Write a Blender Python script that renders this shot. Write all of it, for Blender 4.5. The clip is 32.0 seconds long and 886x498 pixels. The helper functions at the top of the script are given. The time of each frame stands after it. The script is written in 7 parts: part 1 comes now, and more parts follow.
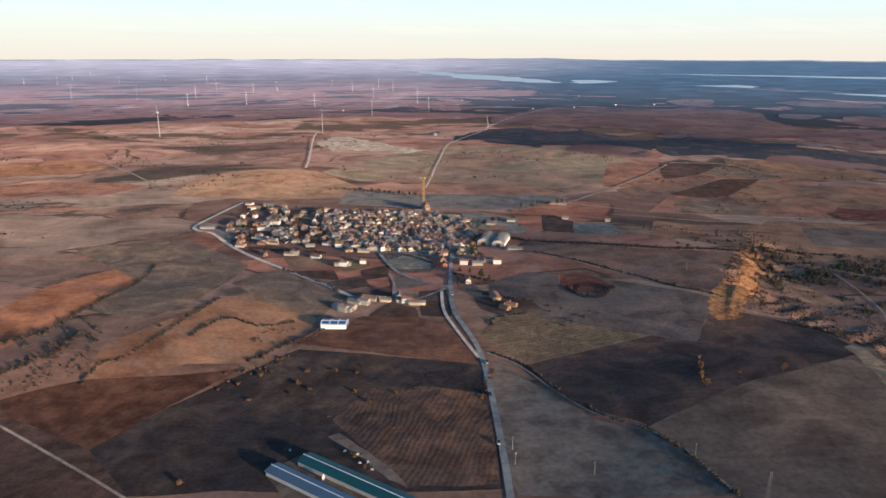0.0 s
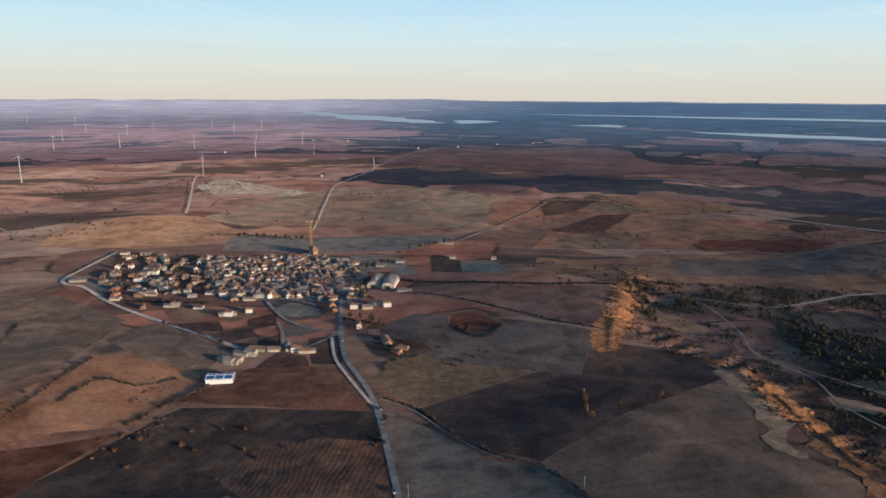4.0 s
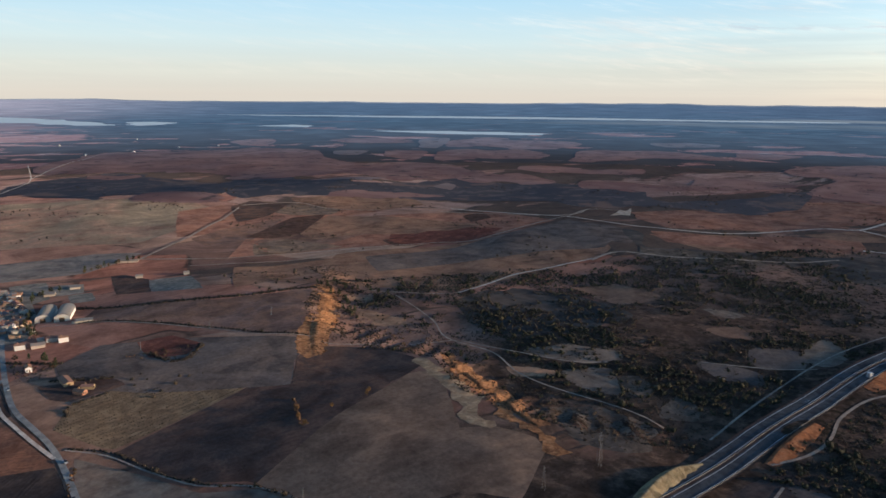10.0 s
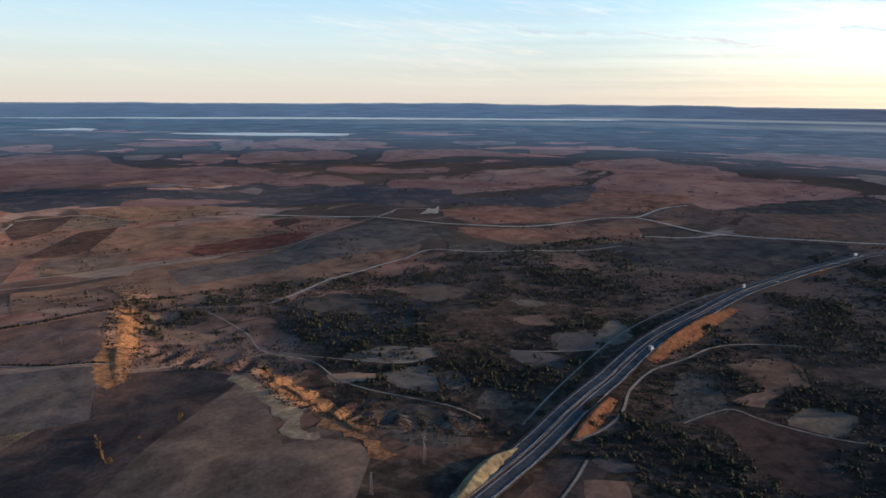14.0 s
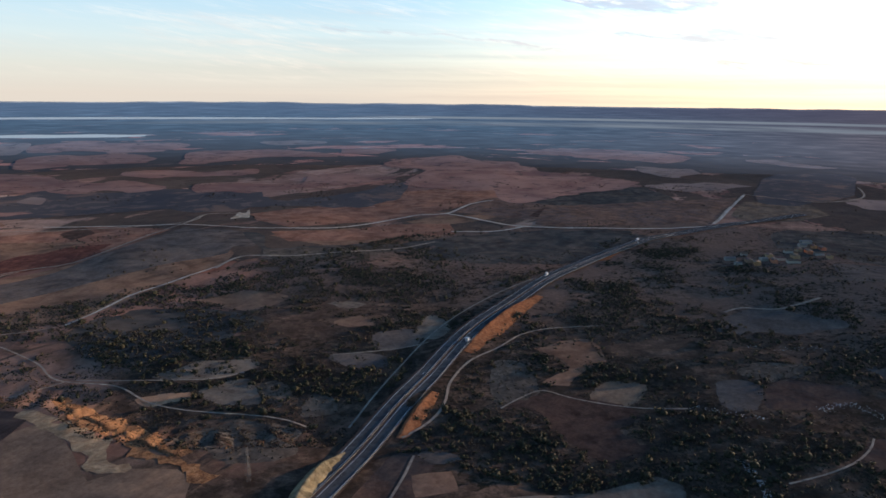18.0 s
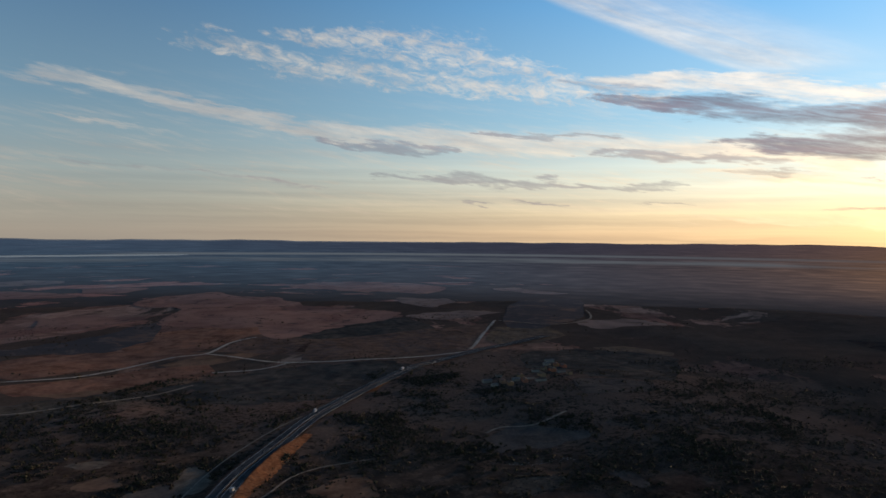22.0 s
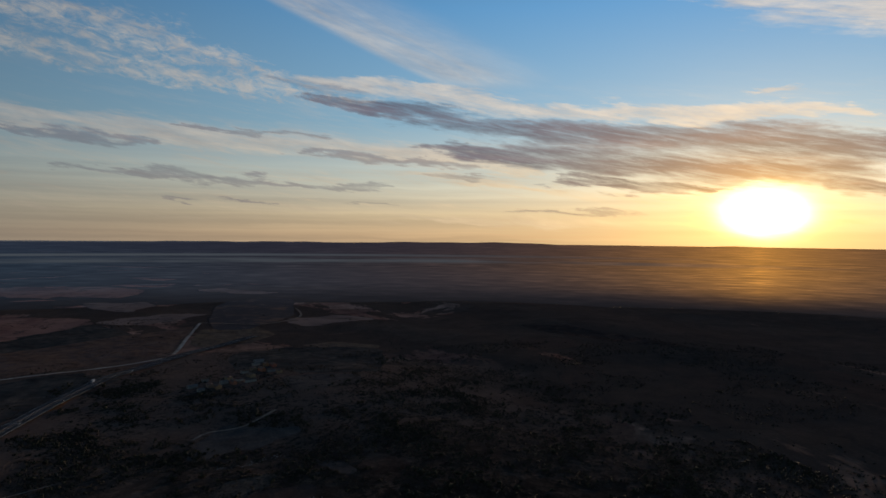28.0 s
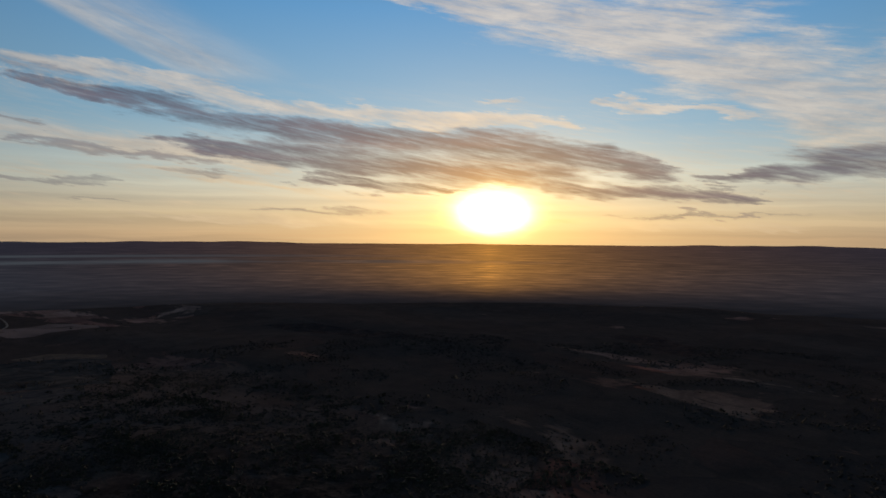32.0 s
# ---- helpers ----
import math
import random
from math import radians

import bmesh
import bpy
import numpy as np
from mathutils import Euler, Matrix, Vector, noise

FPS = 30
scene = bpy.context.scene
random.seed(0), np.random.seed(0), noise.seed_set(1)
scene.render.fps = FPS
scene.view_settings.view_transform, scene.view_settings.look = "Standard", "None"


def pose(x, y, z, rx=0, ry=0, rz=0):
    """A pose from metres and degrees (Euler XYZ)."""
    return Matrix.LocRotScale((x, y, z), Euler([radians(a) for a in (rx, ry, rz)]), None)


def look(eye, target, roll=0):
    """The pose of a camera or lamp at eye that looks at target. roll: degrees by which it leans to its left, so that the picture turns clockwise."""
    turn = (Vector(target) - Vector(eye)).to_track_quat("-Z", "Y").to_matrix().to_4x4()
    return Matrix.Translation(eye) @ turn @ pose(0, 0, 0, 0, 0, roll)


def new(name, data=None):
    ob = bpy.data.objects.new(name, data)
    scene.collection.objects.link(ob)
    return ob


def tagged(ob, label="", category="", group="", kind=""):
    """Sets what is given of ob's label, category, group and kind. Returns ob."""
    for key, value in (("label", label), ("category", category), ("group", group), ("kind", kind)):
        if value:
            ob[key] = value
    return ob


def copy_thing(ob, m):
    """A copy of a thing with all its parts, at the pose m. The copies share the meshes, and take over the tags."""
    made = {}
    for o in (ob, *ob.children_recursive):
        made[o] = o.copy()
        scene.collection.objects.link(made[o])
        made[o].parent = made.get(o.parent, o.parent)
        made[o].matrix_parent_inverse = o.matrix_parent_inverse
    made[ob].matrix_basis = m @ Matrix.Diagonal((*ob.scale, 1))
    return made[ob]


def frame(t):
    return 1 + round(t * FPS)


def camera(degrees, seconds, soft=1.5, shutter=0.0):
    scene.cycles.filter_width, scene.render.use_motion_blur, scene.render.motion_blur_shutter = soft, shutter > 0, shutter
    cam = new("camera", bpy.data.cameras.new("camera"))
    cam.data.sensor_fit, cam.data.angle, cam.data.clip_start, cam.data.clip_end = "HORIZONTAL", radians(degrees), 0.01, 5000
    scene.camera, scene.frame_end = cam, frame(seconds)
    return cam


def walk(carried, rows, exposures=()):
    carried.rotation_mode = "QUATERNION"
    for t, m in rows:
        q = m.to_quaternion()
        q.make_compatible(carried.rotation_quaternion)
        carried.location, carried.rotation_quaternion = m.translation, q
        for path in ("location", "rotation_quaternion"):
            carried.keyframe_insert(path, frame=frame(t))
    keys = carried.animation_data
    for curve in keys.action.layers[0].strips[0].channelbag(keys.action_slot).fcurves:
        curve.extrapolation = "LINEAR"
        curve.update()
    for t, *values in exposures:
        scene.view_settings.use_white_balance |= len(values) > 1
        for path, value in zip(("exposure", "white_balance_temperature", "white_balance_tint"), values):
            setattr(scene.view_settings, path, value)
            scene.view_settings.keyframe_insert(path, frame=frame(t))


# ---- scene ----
cam = camera(65.0, 32.0, soft=1.6)
# seconds, x, y, z, then pitch from straight down, roll and yaw in degrees
PATH = [
    (0.0, 0.00, 0.00, 200.00, 74.393, -0.100, -0.019),
    (0.5, 0.13, -0.23, 200.71, 74.374, -0.119, -0.176),
    (1.0, 0.26, -0.46, 201.41, 74.392, -0.120, -0.407),
    (1.5, 0.40, -0.69, 202.12, 74.416, -0.151, -0.931),
    (2.0, 0.54, -0.91, 202.83, 75.704, -0.164, -1.759),
    (2.5, 0.71, -1.13, 203.54, 77.323, -0.184, -2.781),
    (3.0, 0.88, -1.33, 204.24, 77.534, -0.199, -4.813),
    (3.5, 1.06, -1.50, 204.94, 77.534, -0.256, -7.147),
    (5.5, 1.82, -1.62, 207.68, 77.524, -0.319, -15.121),
    (6.0, 1.97, -1.59, 208.26, 77.530, -0.311, -17.186),
    (6.5, 2.11, -1.55, 208.83, 77.547, -0.318, -19.292),
    (7.0, 2.24, -1.50, 209.39, 77.575, -0.337, -21.379),
    (7.5, 2.35, -1.46, 209.94, 77.582, -0.309, -23.503),
    (8.0, 2.42, -1.41, 210.48, 77.576, -0.237, -25.658),
    (8.5, 2.47, -1.36, 211.04, 77.579, -0.299, -27.832),
    (9.0, 2.48, -1.28, 211.62, 77.587, -0.348, -30.009),
    (9.5, 2.47, -1.19, 212.21, 77.572, -0.455, -32.169),
    (10.0, 2.44, -1.10, 212.84, 77.581, -0.493, -34.347),
    (10.5, 2.40, -1.01, 213.50, 77.591, -0.544, -36.535),
    (11.0, 2.36, -0.92, 214.18, 77.604, -0.452, -38.601),
    (11.5, 2.33, -0.86, 214.87, 77.620, -0.406, -40.513),
    (12.0, 2.31, -0.81, 215.57, 77.612, -0.402, -42.412),
    (12.5, 2.31, -0.80, 216.27, 77.610, -0.417, -44.309),
    (13.0, 2.30, -0.80, 216.97, 77.616, -0.420, -46.207),
    (13.5, 2.31, -0.82, 217.65, 77.610, -0.428, -48.104),
    (14.0, 2.32, -0.84, 218.31, 77.627, -0.439, -50.019),
    (14.5, 2.34, -0.88, 218.96, 77.628, -0.417, -51.917),
    (16.5, 2.53, -1.06, 220.99, 77.632, -0.503, -59.603),
    (17.0, 2.34, -1.20, 221.34, 77.632, -0.556, -61.529),
    (17.5, 2.08, -1.36, 221.66, 77.624, -0.580, -63.455),
    (18.0, 1.76, -1.53, 221.95, 77.625, -0.625, -65.364),
    (18.5, 1.35, -1.70, 222.20, 77.635, -0.593, -67.506),
    (19.0, 0.84, -1.87, 222.42, 77.675, -0.636, -70.066),
    (19.5, 0.23, -2.02, 222.61, 78.390, -0.597, -72.640),
    (20.0, -0.47, -2.17, 222.77, 80.938, -0.570, -75.194),
    (20.5, -1.26, -2.30, 222.89, 84.478, -0.493, -77.786),
    (21.0, -2.13, -2.42, 223.00, 88.076, -0.549, -80.357),
    (21.5, -3.06, -2.53, 223.09, 88.760, -0.515, -82.586),
    (22.0, -4.05, -2.64, 223.17, 88.764, -0.518, -84.513),
    (22.5, -5.08, -2.73, 223.25, 88.766, -0.544, -86.360),
    (23.0, -6.14, -2.83, 223.34, 88.778, -0.548, -88.281),
    (23.5, -7.22, -2.92, 223.42, 88.784, -0.598, -90.188),
    (24.0, -8.31, -2.99, 223.50, 88.811, -0.666, -92.090),
    (24.5, -9.40, -3.06, 223.57, 88.823, -0.686, -94.023),
    (25.0, -10.49, -3.10, 223.63, 88.828, -0.729, -95.931),
    (25.5, -11.58, -3.12, 223.68, 88.844, -0.776, -97.854),
    (27.5, -15.71, -2.68, 223.67, 88.838, -0.612, -105.618),
    (28.0, -16.71, -2.56, 223.63, 88.869, -0.593, -108.075),
    (28.5, -17.71, -2.43, 223.59, 88.870, -0.565, -110.538),
    (29.0, -18.70, -2.29, 223.54, 88.874, -0.561, -113.121),
    (29.5, -19.69, -2.13, 223.49, 88.896, -0.595, -115.715),
    (30.0, -20.68, -1.97, 223.44, 88.917, -0.594, -118.262),
    (30.5, -21.67, -1.79, 223.38, 88.908, -0.586, -121.102),
    (31.0, -22.66, -1.60, 223.33, 88.919, -0.501, -124.209),
    (31.5, -23.64, -1.40, 223.27, 88.917, -0.485, -127.083),
    (32.0, -24.63, -1.21, 223.21, 88.923, -0.431, -128.679),
]
EXPOSURES = [(0.0, 1.68, 6200, 10), (1.0, 1.58, 6200, 10), (2.0, 1.49, 6200, 10), (3.0, 1.31, 6200, 10), (6.0, 1.32, 6200, 10), (13.0, 1.42, 6280, 11), (19.4, 1.44, 6450, 13), (20.5, 1.0, 6650, 13), (21.6, 0.36, 6750, 12), (23.0, 0.1, 6750, 12), (25.0, -0.14, 6700, 12), (28.0, -0.5, 6550, 12), (32.0, -0.62, 6500, 12)]
walk(cam, [(t, pose(x, y, z, pitch, 0, yaw) @ pose(0, 0, 0, 0, 0, -roll)) for t, x, y, z, pitch, roll, yaw in PATH], EXPOSURES)

# ---- sky, sun ----
SUN_AZ, SUN_EL, GLOW_EL = 132.8, 7.0, 1.9
world = bpy.data.worlds.new("evening_sky")
scene.world = world
world.use_nodes = True


class Nodes:
    """Short ways to wire a node tree."""

    def __init__(self, tree):
        self.tree = tree

    def add(self, kind, **settings):
        n = self.tree.nodes.new(kind)
        for key, value in settings.items():
            setattr(n, key, value)
        return n

    def put(self, value, socket):
        if hasattr(value, "is_output"):
            self.tree.links.new(value, socket)
        else:
            socket.default_value = value

    def math(self, op, a, b=0.0, c=0.0):
        n = self.add("ShaderNodeMath", operation=op)
        for v, s in zip((a, b, c), n.inputs):
            self.put(v, s)
        return n.outputs[0]

    def step(self, x, lo, hi, a=0.0, b=1.0):
        n = self.add("ShaderNodeMapRange", interpolation_type="SMOOTHSTEP")
        for v, s in zip((x, lo, hi, a, b), n.inputs):
            self.put(v, s)
        return n.outputs[0]

    def mix(self, fac, a, b, blend="MIX"):
        n = self.add("ShaderNodeMix", data_type="RGBA", blend_type=blend)
        self.put(fac, n.inputs[0])
        for v, s in ((a, n.inputs[6]), (b, n.inputs[7])):
            self.put((*v, 1.0) if isinstance(v, tuple) and len(v) == 3 else v, s)
        return n.outputs[2]

    def vec(self, x, y, z=0.0):
        n = self.add("ShaderNodeCombineXYZ")
        for v, s in zip((x, y, z), n.inputs):
            self.put(v, s)
        return n.outputs[0]

    def noise(self, vector, scale, detail=4.0, rough=0.55, warp=0.0):
        n = self.add("ShaderNodeTexNoise")
        self.put(vector, n.inputs["Vector"])
        n.inputs["Scale"].default_value, n.inputs["Detail"].default_value = scale, detail
        n.inputs["Roughness"].default_value, n.inputs["Distortion"].default_value = rough, warp
        return n.outputs[0]

    def ramp(self, fac, stops):
        n = self.add("ShaderNodeValToRGB")
        self.put(fac, n.inputs[0])
        e = n.color_ramp.elements
        while len(e) < len(stops):
            e.new(0.5)
        for el, (p, col) in zip(e, stops):
            el.position, el.color = p, (*col, 1.0)
        return n.outputs[0]


def make_sky():
    t = world.node_tree
    t.nodes.clear()
    N = Nodes(t)
    sky = N.add("ShaderNodeTexSky", sky_type="NISHITA", sun_disc=False, sun_elevation=radians(SUN_EL), sun_rotation=radians(SUN_AZ), altitude=900, air_density=1.0, dust_density=1.4, ozone_density=1.6)
    co = N.add("ShaderNodeTexCoord").outputs["Generated"]
    sp = N.add("ShaderNodeSeparateXYZ")
    N.put(co, sp.inputs[0])
    x, y, z = sp.outputs
    az = N.math("MULTIPLY", N.math("ARCTAN2", x, y), 57.2958)
    el = N.math("MULTIPLY", N.math("ARCSINE", z), 57.2958)

    # the shapes of the clouds are drawn in torn, wandering coordinates
    tear = N.add("ShaderNodeTexNoise")
    N.put(N.vec(N.math("MULTIPLY", az, 0.13), N.math("MULTIPLY", N.math("ADD", el, N.math("MULTIPLY", az, 0.12)), 0.7), 21.0), tear.inputs["Vector"])
    tear.inputs["Scale"].default_value, tear.inputs["Detail"].default_value, tear.inputs["Roughness"].default_value = 1.0, 7.0, 0.62
    shift = N.add("ShaderNodeSeparateColor")
    N.put(tear.outputs["Color"], shift.inputs[0])
    waz = N.math("ADD", az, N.math("MULTIPLY", N.math("SUBTRACT", shift.outputs[0], 0.5), 11.0))
    wel = N.math("ADD", el, N.math("MULTIPLY", N.math("SUBTRACT", shift.outputs[1], 0.5), 3.6))

    def blob(a0, e0, ra, re, tilt=0.0):
        """1 inside an oval of the sky round azimuth a0 and elevation e0, 0 well outside it."""
        da, de = N.math("SUBTRACT", waz, a0), N.math("SUBTRACT", wel, e0)
        c, s = math.cos(radians(tilt)), math.sin(radians(tilt))
        u = N.math("DIVIDE", N.math("ADD", N.math("MULTIPLY", da, c), N.math("MULTIPLY", de, s)), ra)
        v = N.math("DIVIDE", N.math("SUBTRACT", N.math("MULTIPLY", de, c), N.math("MULTIPLY", da, s)), re)
        d = N.math("ADD", N.math("MULTIPLY", u, u), N.math("MULTIPLY", v, v))
        return N.math("MAXIMUM", N.math("SUBTRACT", 1.0, N.math("MULTIPLY", d, 0.6)), 0.0)

    def total(*parts):
        s = parts[0]
        for p in parts[1:]:
            s = N.math("MAXIMUM", s, p)
        return s

    slant = N.math("ADD", el, N.math("MULTIPLY", az, 0.14))
    streak = N.noise(N.vec(N.math("MULTIPLY", az, 0.07), N.math("MULTIPLY", N.math("ADD", el, N.math("MULTIPLY", az, 0.04)), 0.9), 3.0), 1.0, 9.0, 0.68, 0.2)
    puff = N.noise(N.vec(N.math("MULTIPLY", az, 0.6), N.math("MULTIPLY", slant, 1.5), 8.0), 1.0, 6.0, 0.68, 0.5)
    fluff = N.noise(N.vec(N.math("MULTIPLY", az, 0.16), N.math("MULTIPLY", slant, 0.75), 5.0), 1.0, 10.0, 0.66, 0.22)

    def cloud(mask, tex, lo, hi, ragged=2.2):
        """A cloud: denser towards the middle of its mask, torn at the edge by the texture."""
        d = N.math("ADD", mask, N.math("MULTIPLY", N.math("SUBTRACT", tex, 0.5), ragged))
        return N.math("MULTIPLY", N.step(d, lo, hi), N.step(mask, 0.0, 0.6))

    def band(*pts):
        """An unbroken band along a line of (azimuth, elevation, half thickness), thinning out at both ends."""
        runs = []
        for (a0, e0, h0), (a1, e1, h1) in zip(pts, pts[1:]):
            da, de = N.math("SUBTRACT", waz, a0), N.math("SUBTRACT", wel, e0)
            x, y = a1 - a0, e1 - e0
            n2 = x * x + y * y
            s = N.math("MINIMUM", N.math("MAXIMUM", N.math("ADD", N.math("MULTIPLY", da, x / n2), N.math("MULTIPLY", de, y / n2)), 0.0), 1.0)
            u = N.math("MULTIPLY", N.math("SUBTRACT", da, N.math("MULTIPLY", s, x)), 0.35)
            v = N.math("SUBTRACT", de, N.math("MULTIPLY", s, y))
            h = N.math("ADD", h0, N.math("MULTIPLY", s, h1 - h0))
            d = N.math("DIVIDE", N.math("ADD", N.math("MULTIPLY", u, u), N.math("MULTIPLY", v, v)), N.math("MULTIPLY", h, h))
            runs.append(N.math("MAXIMUM", N.math("SUBTRACT", 1.0, N.math("MULTIPLY", d, 0.6)), 0.0))
        return total(*runs)

    hair = N.noise(N.vec(N.math("MULTIPLY", az, 0.22), N.math("MULTIPLY", N.math("ADD", el, N.math("MULTIPLY", az, 0.2)), 2.4), 11.0), 1.0, 8.0, 0.7, 0.4)
    torn = N.math("ADD", N.math("MULTIPLY", fluff, 0.55), N.math("MULTIPLY", hair, 0.45))
    wisp = N.math("ADD", N.math("MULTIPLY", streak, 0.55), N.math("MULTIPLY", hair, 0.45))
    # high thin cloud: a fan with one clean edge, ripples, the bright bank beyond the sun
    edge = N.math("ADD", N.math("MULTIPLY", N.math("SUBTRACT", az, 90.8), 0.383), N.math("MULTIPLY", N.math("SUBTRACT", el, 19.0), 0.924))
    comb = N.noise(N.vec(N.math("MULTIPLY", N.math("SUBTRACT", N.math("MULTIPLY", az, 0.924), N.math("MULTIPLY", el, 0.383)), 0.09), N.math("MULTIPLY", edge, 0.9), 2.0), 1.0, 8.0, 0.66, 0.3)
    fan = N.math("MULTIPLY", N.math("MULTIPLY", N.step(edge, -0.1, 0.7), N.step(edge, 5.5, 0.8)), N.math("MULTIPLY", N.step(az, 121.0, 110.0), N.step(el, 11.3, 12.8)))
    fan = N.math("MULTIPLY", fan, N.step(comb, 0.25, 0.75, 0.3, 0.85))
    ripple = cloud(total(band((66.0, 14.6, 1.1), (73.0, 13.0, 1.3), (79.0, 12.8, 1.2)), band((74.0, 15.6, 1.0), (84.0, 14.6, 1.6), (92.0, 12.6, 1.3)), band((80.0, 12.6, 1.0), (92.0, 11.4, 1.2), (101.0, 10.8, 0.9))), puff, 0.4, 1.6, 3.0)
    bank = cloud(total(band((124.0, 19.2, 0.9), (137.0, 17.6, 2.4), (146.0, 15.8, 3.0)), band((143.0, 15.2, 2.2), (152.0, 12.5, 2.6), (158.0, 9.0, 3.2)), blob(164.0, 9.0, 8.0, 5.5)), torn, 0.15, 1.15, 2.6)
    rim = cloud(total(band((96.5, 12.4, 0.6), (104.0, 12.0, 0.9), (111.0, 10.6, 0.7)), band((111.0, 10.6, 0.7), (121.0, 10.0, 0.6), (129.0, 9.4, 0.7), (138.0, 9.0, 0.5)), band((143.0, 10.4, 0.4), (152.0, 9.0, 0.35)), blob(133.0, 10.9, 2.5, 0.3)), torn, 0.2, 1.25, 2.6)
    creamy = cloud(total(band((54.0, 11.2, 0.8), (63.0, 10.0, 0.8), (72.0, 8.8, 0.5)), band((71.0, 8.6, 0.5), (86.0, 7.6, 1.1), (100.0, 7.2, 1.2), (114.0, 5.6, 0.7)), blob(59.0, 8.0, 4.0, 0.4, -8.0), blob(112.0, 4.4, 9.0, 0.5, -5.0), blob(128.0, 1.1, 30.0, 0.5)), wisp, 0.15, 1.4, 3.0)
    veil = N.math("MULTIPLY", N.step(el, 0.4, 2.0), N.math("MULTIPLY", N.step(el, 14.0, 5.0), N.math("MULTIPLY", N.step(wisp, 0.46, 0.70), N.step(az, 20.0, 60.0, 0.3, 1.0))))
    thin = N.math("MINIMUM", total(fan, ripple, bank, N.math("MULTIPLY", veil, 0.7), rim, creamy), 1.0)
    # the dark bank over the sun and its small torn pieces
    dark = cloud(total(N.math("MULTIPLY", band((94.0, 12.2, 0.4), (101.0, 11.4, 0.7)), 0.5), band((98.0, 10.8, 0.45), (105.0, 10.0, 0.8), (113.0, 8.9, 1.0)), band((112.0, 8.9, 1.1), (122.0, 8.0, 1.3), (131.0, 7.4, 1.5), (140.0, 6.6, 1.0), (146.0, 4.8, 0.6)), band((108.0, 7.2, 0.5), (117.0, 6.3, 1.1), (126.0, 5.6, 1.5), (137.0, 5.0, 1.4)), band((118.0, 4.8, 0.4), (124.0, 3.9, 0.7), (129.0, 3.6, 0.4)), band((138.0, 4.0, 0.9), (147.0, 3.4, 0.7), (153.0, 3.0, 0.3)), band((150.0, 4.4, 0.5), (158.0, 5.4, 1.2), (166.0, 5.6, 1.4))), N.math("ADD", N.math("MULTIPLY", streak, 0.5), N.math("MULTIPLY", torn, 0.55)), 0.15, 1.25, 2.6)
    dark = N.math("MULTIPLY", dark, N.step(hair, 0.30, 0.56, 0.62, 1.0))
    flecks = cloud(total(blob(92.5, 2.5, 2.6, 0.2), blob(87.0, 2.3, 1.3, 0.16), blob(102.0, 2.4, 2.2, 0.16), blob(110.2, 4.7, 2.8, 0.34), band((80.0, 4.7, 0.3), (91.0, 4.0, 0.35), (104.0, 3.7, 0.3)), blob(93.0, 4.6, 1.6, 0.3), N.math("MULTIPLY", band((57.0, 4.9, 0.25), (66.0, 4.5, 0.25), (74.0, 3.9, 0.2)), 0.6), band((76.0, 7.7, 0.25), (80.0, 7.0, 0.4), (86.0, 6.7, 0.3)), band((88.0, 8.2, 0.25), (98.0, 7.8, 0.3)), band((97.0, 6.6, 0.3), (110.0, 5.7, 0.4)), blob(148.0, 1.8, 9.0, 0.2), blob(118.0, 2.0, 7.0, 0.3)), wisp, 0.35, 1.2, 3.0)
    dark = N.math("MINIMUM", N.math("ADD", dark, N.math("MULTIPLY", flecks, 0.6)), 1.0)
    # nearness to the sun
    da = N.math("SUBTRACT", az, SUN_AZ)
    da = N.math("MULTIPLY", N.math("MINIMUM", N.math("ABSOLUTE", da), N.math("ABSOLUTE", N.math("ADD", da, 360.0))), 0.85)
    de = N.math("MULTIPLY", N.math("SUBTRACT", N.math("ADD", N.math("MULTIPLY", el, 0.7), N.math("MULTIPLY", wel, 0.3)), GLOW_EL), 1.5)
    off = N.math("POWER", N.math("ADD", N.math("MULTIPLY", da, da), N.math("MULTIPLY", de, de)), 0.5)
    core = N.math("POWER", 2.718, N.math("MULTIPLY", N.math("POWER", N.math("DIVIDE", off, 1.75), 2.0), -1.0))
    halo = N.math("POWER", 2.718, N.math("DIVIDE", off, -6.0))
    side = N.step(da, 66.0, 4.0)
    up = N.math("DIVIDE", el, 45.0)
    away = N.ramp(up, [(0.0, (0.29, 0.262, 0.222)), (0.045, (0.285, 0.288, 0.255)), (0.10, (0.255, 0.31, 0.315)), (0.167, (0.19, 0.285, 0.34)), (0.22, (0.14, 0.25, 0.34)), (0.44, (0.055, 0.145, 0.28)), (0.66, (0.02, 0.055, 0.12)), (1.0, (0.012, 0.035, 0.08))])
    toward = N.ramp(up, [(0.0, (0.86, 0.60, 0.34)), (0.035, (0.95, 0.76, 0.47)), (0.10, (0.86, 0.92, 0.80)), (0.20, (0.37, 0.67, 0.88)), (0.40, (0.16, 0.48, 0.88)), (0.66, (0.02, 0.06, 0.13)), (1.0, (0.012, 0.035, 0.08))])
    clear = N.mix(side, away, toward)
    layers = N.noise(N.vec(N.math("MULTIPLY", az, 0.03), N.math("ADD", N.math("MULTIPLY", el, 1.1), N.math("MULTIPLY", wel, 0.25)), 31.0), 1.0, 5.0, 0.55, 0.1)
    clear = N.mix(N.math("MULTIPLY", N.step(el, 8.0, 3.0, 0.0, 0.85), N.step(az, 40.0, 85.0, 0.12, 1.0)), clear, N.mix(1.0, clear, N.ramp(layers, [(0.34, (0.82, 0.82, 0.84)), (0.66, (1.13, 1.11, 1.07))]), "MULTIPLY"))
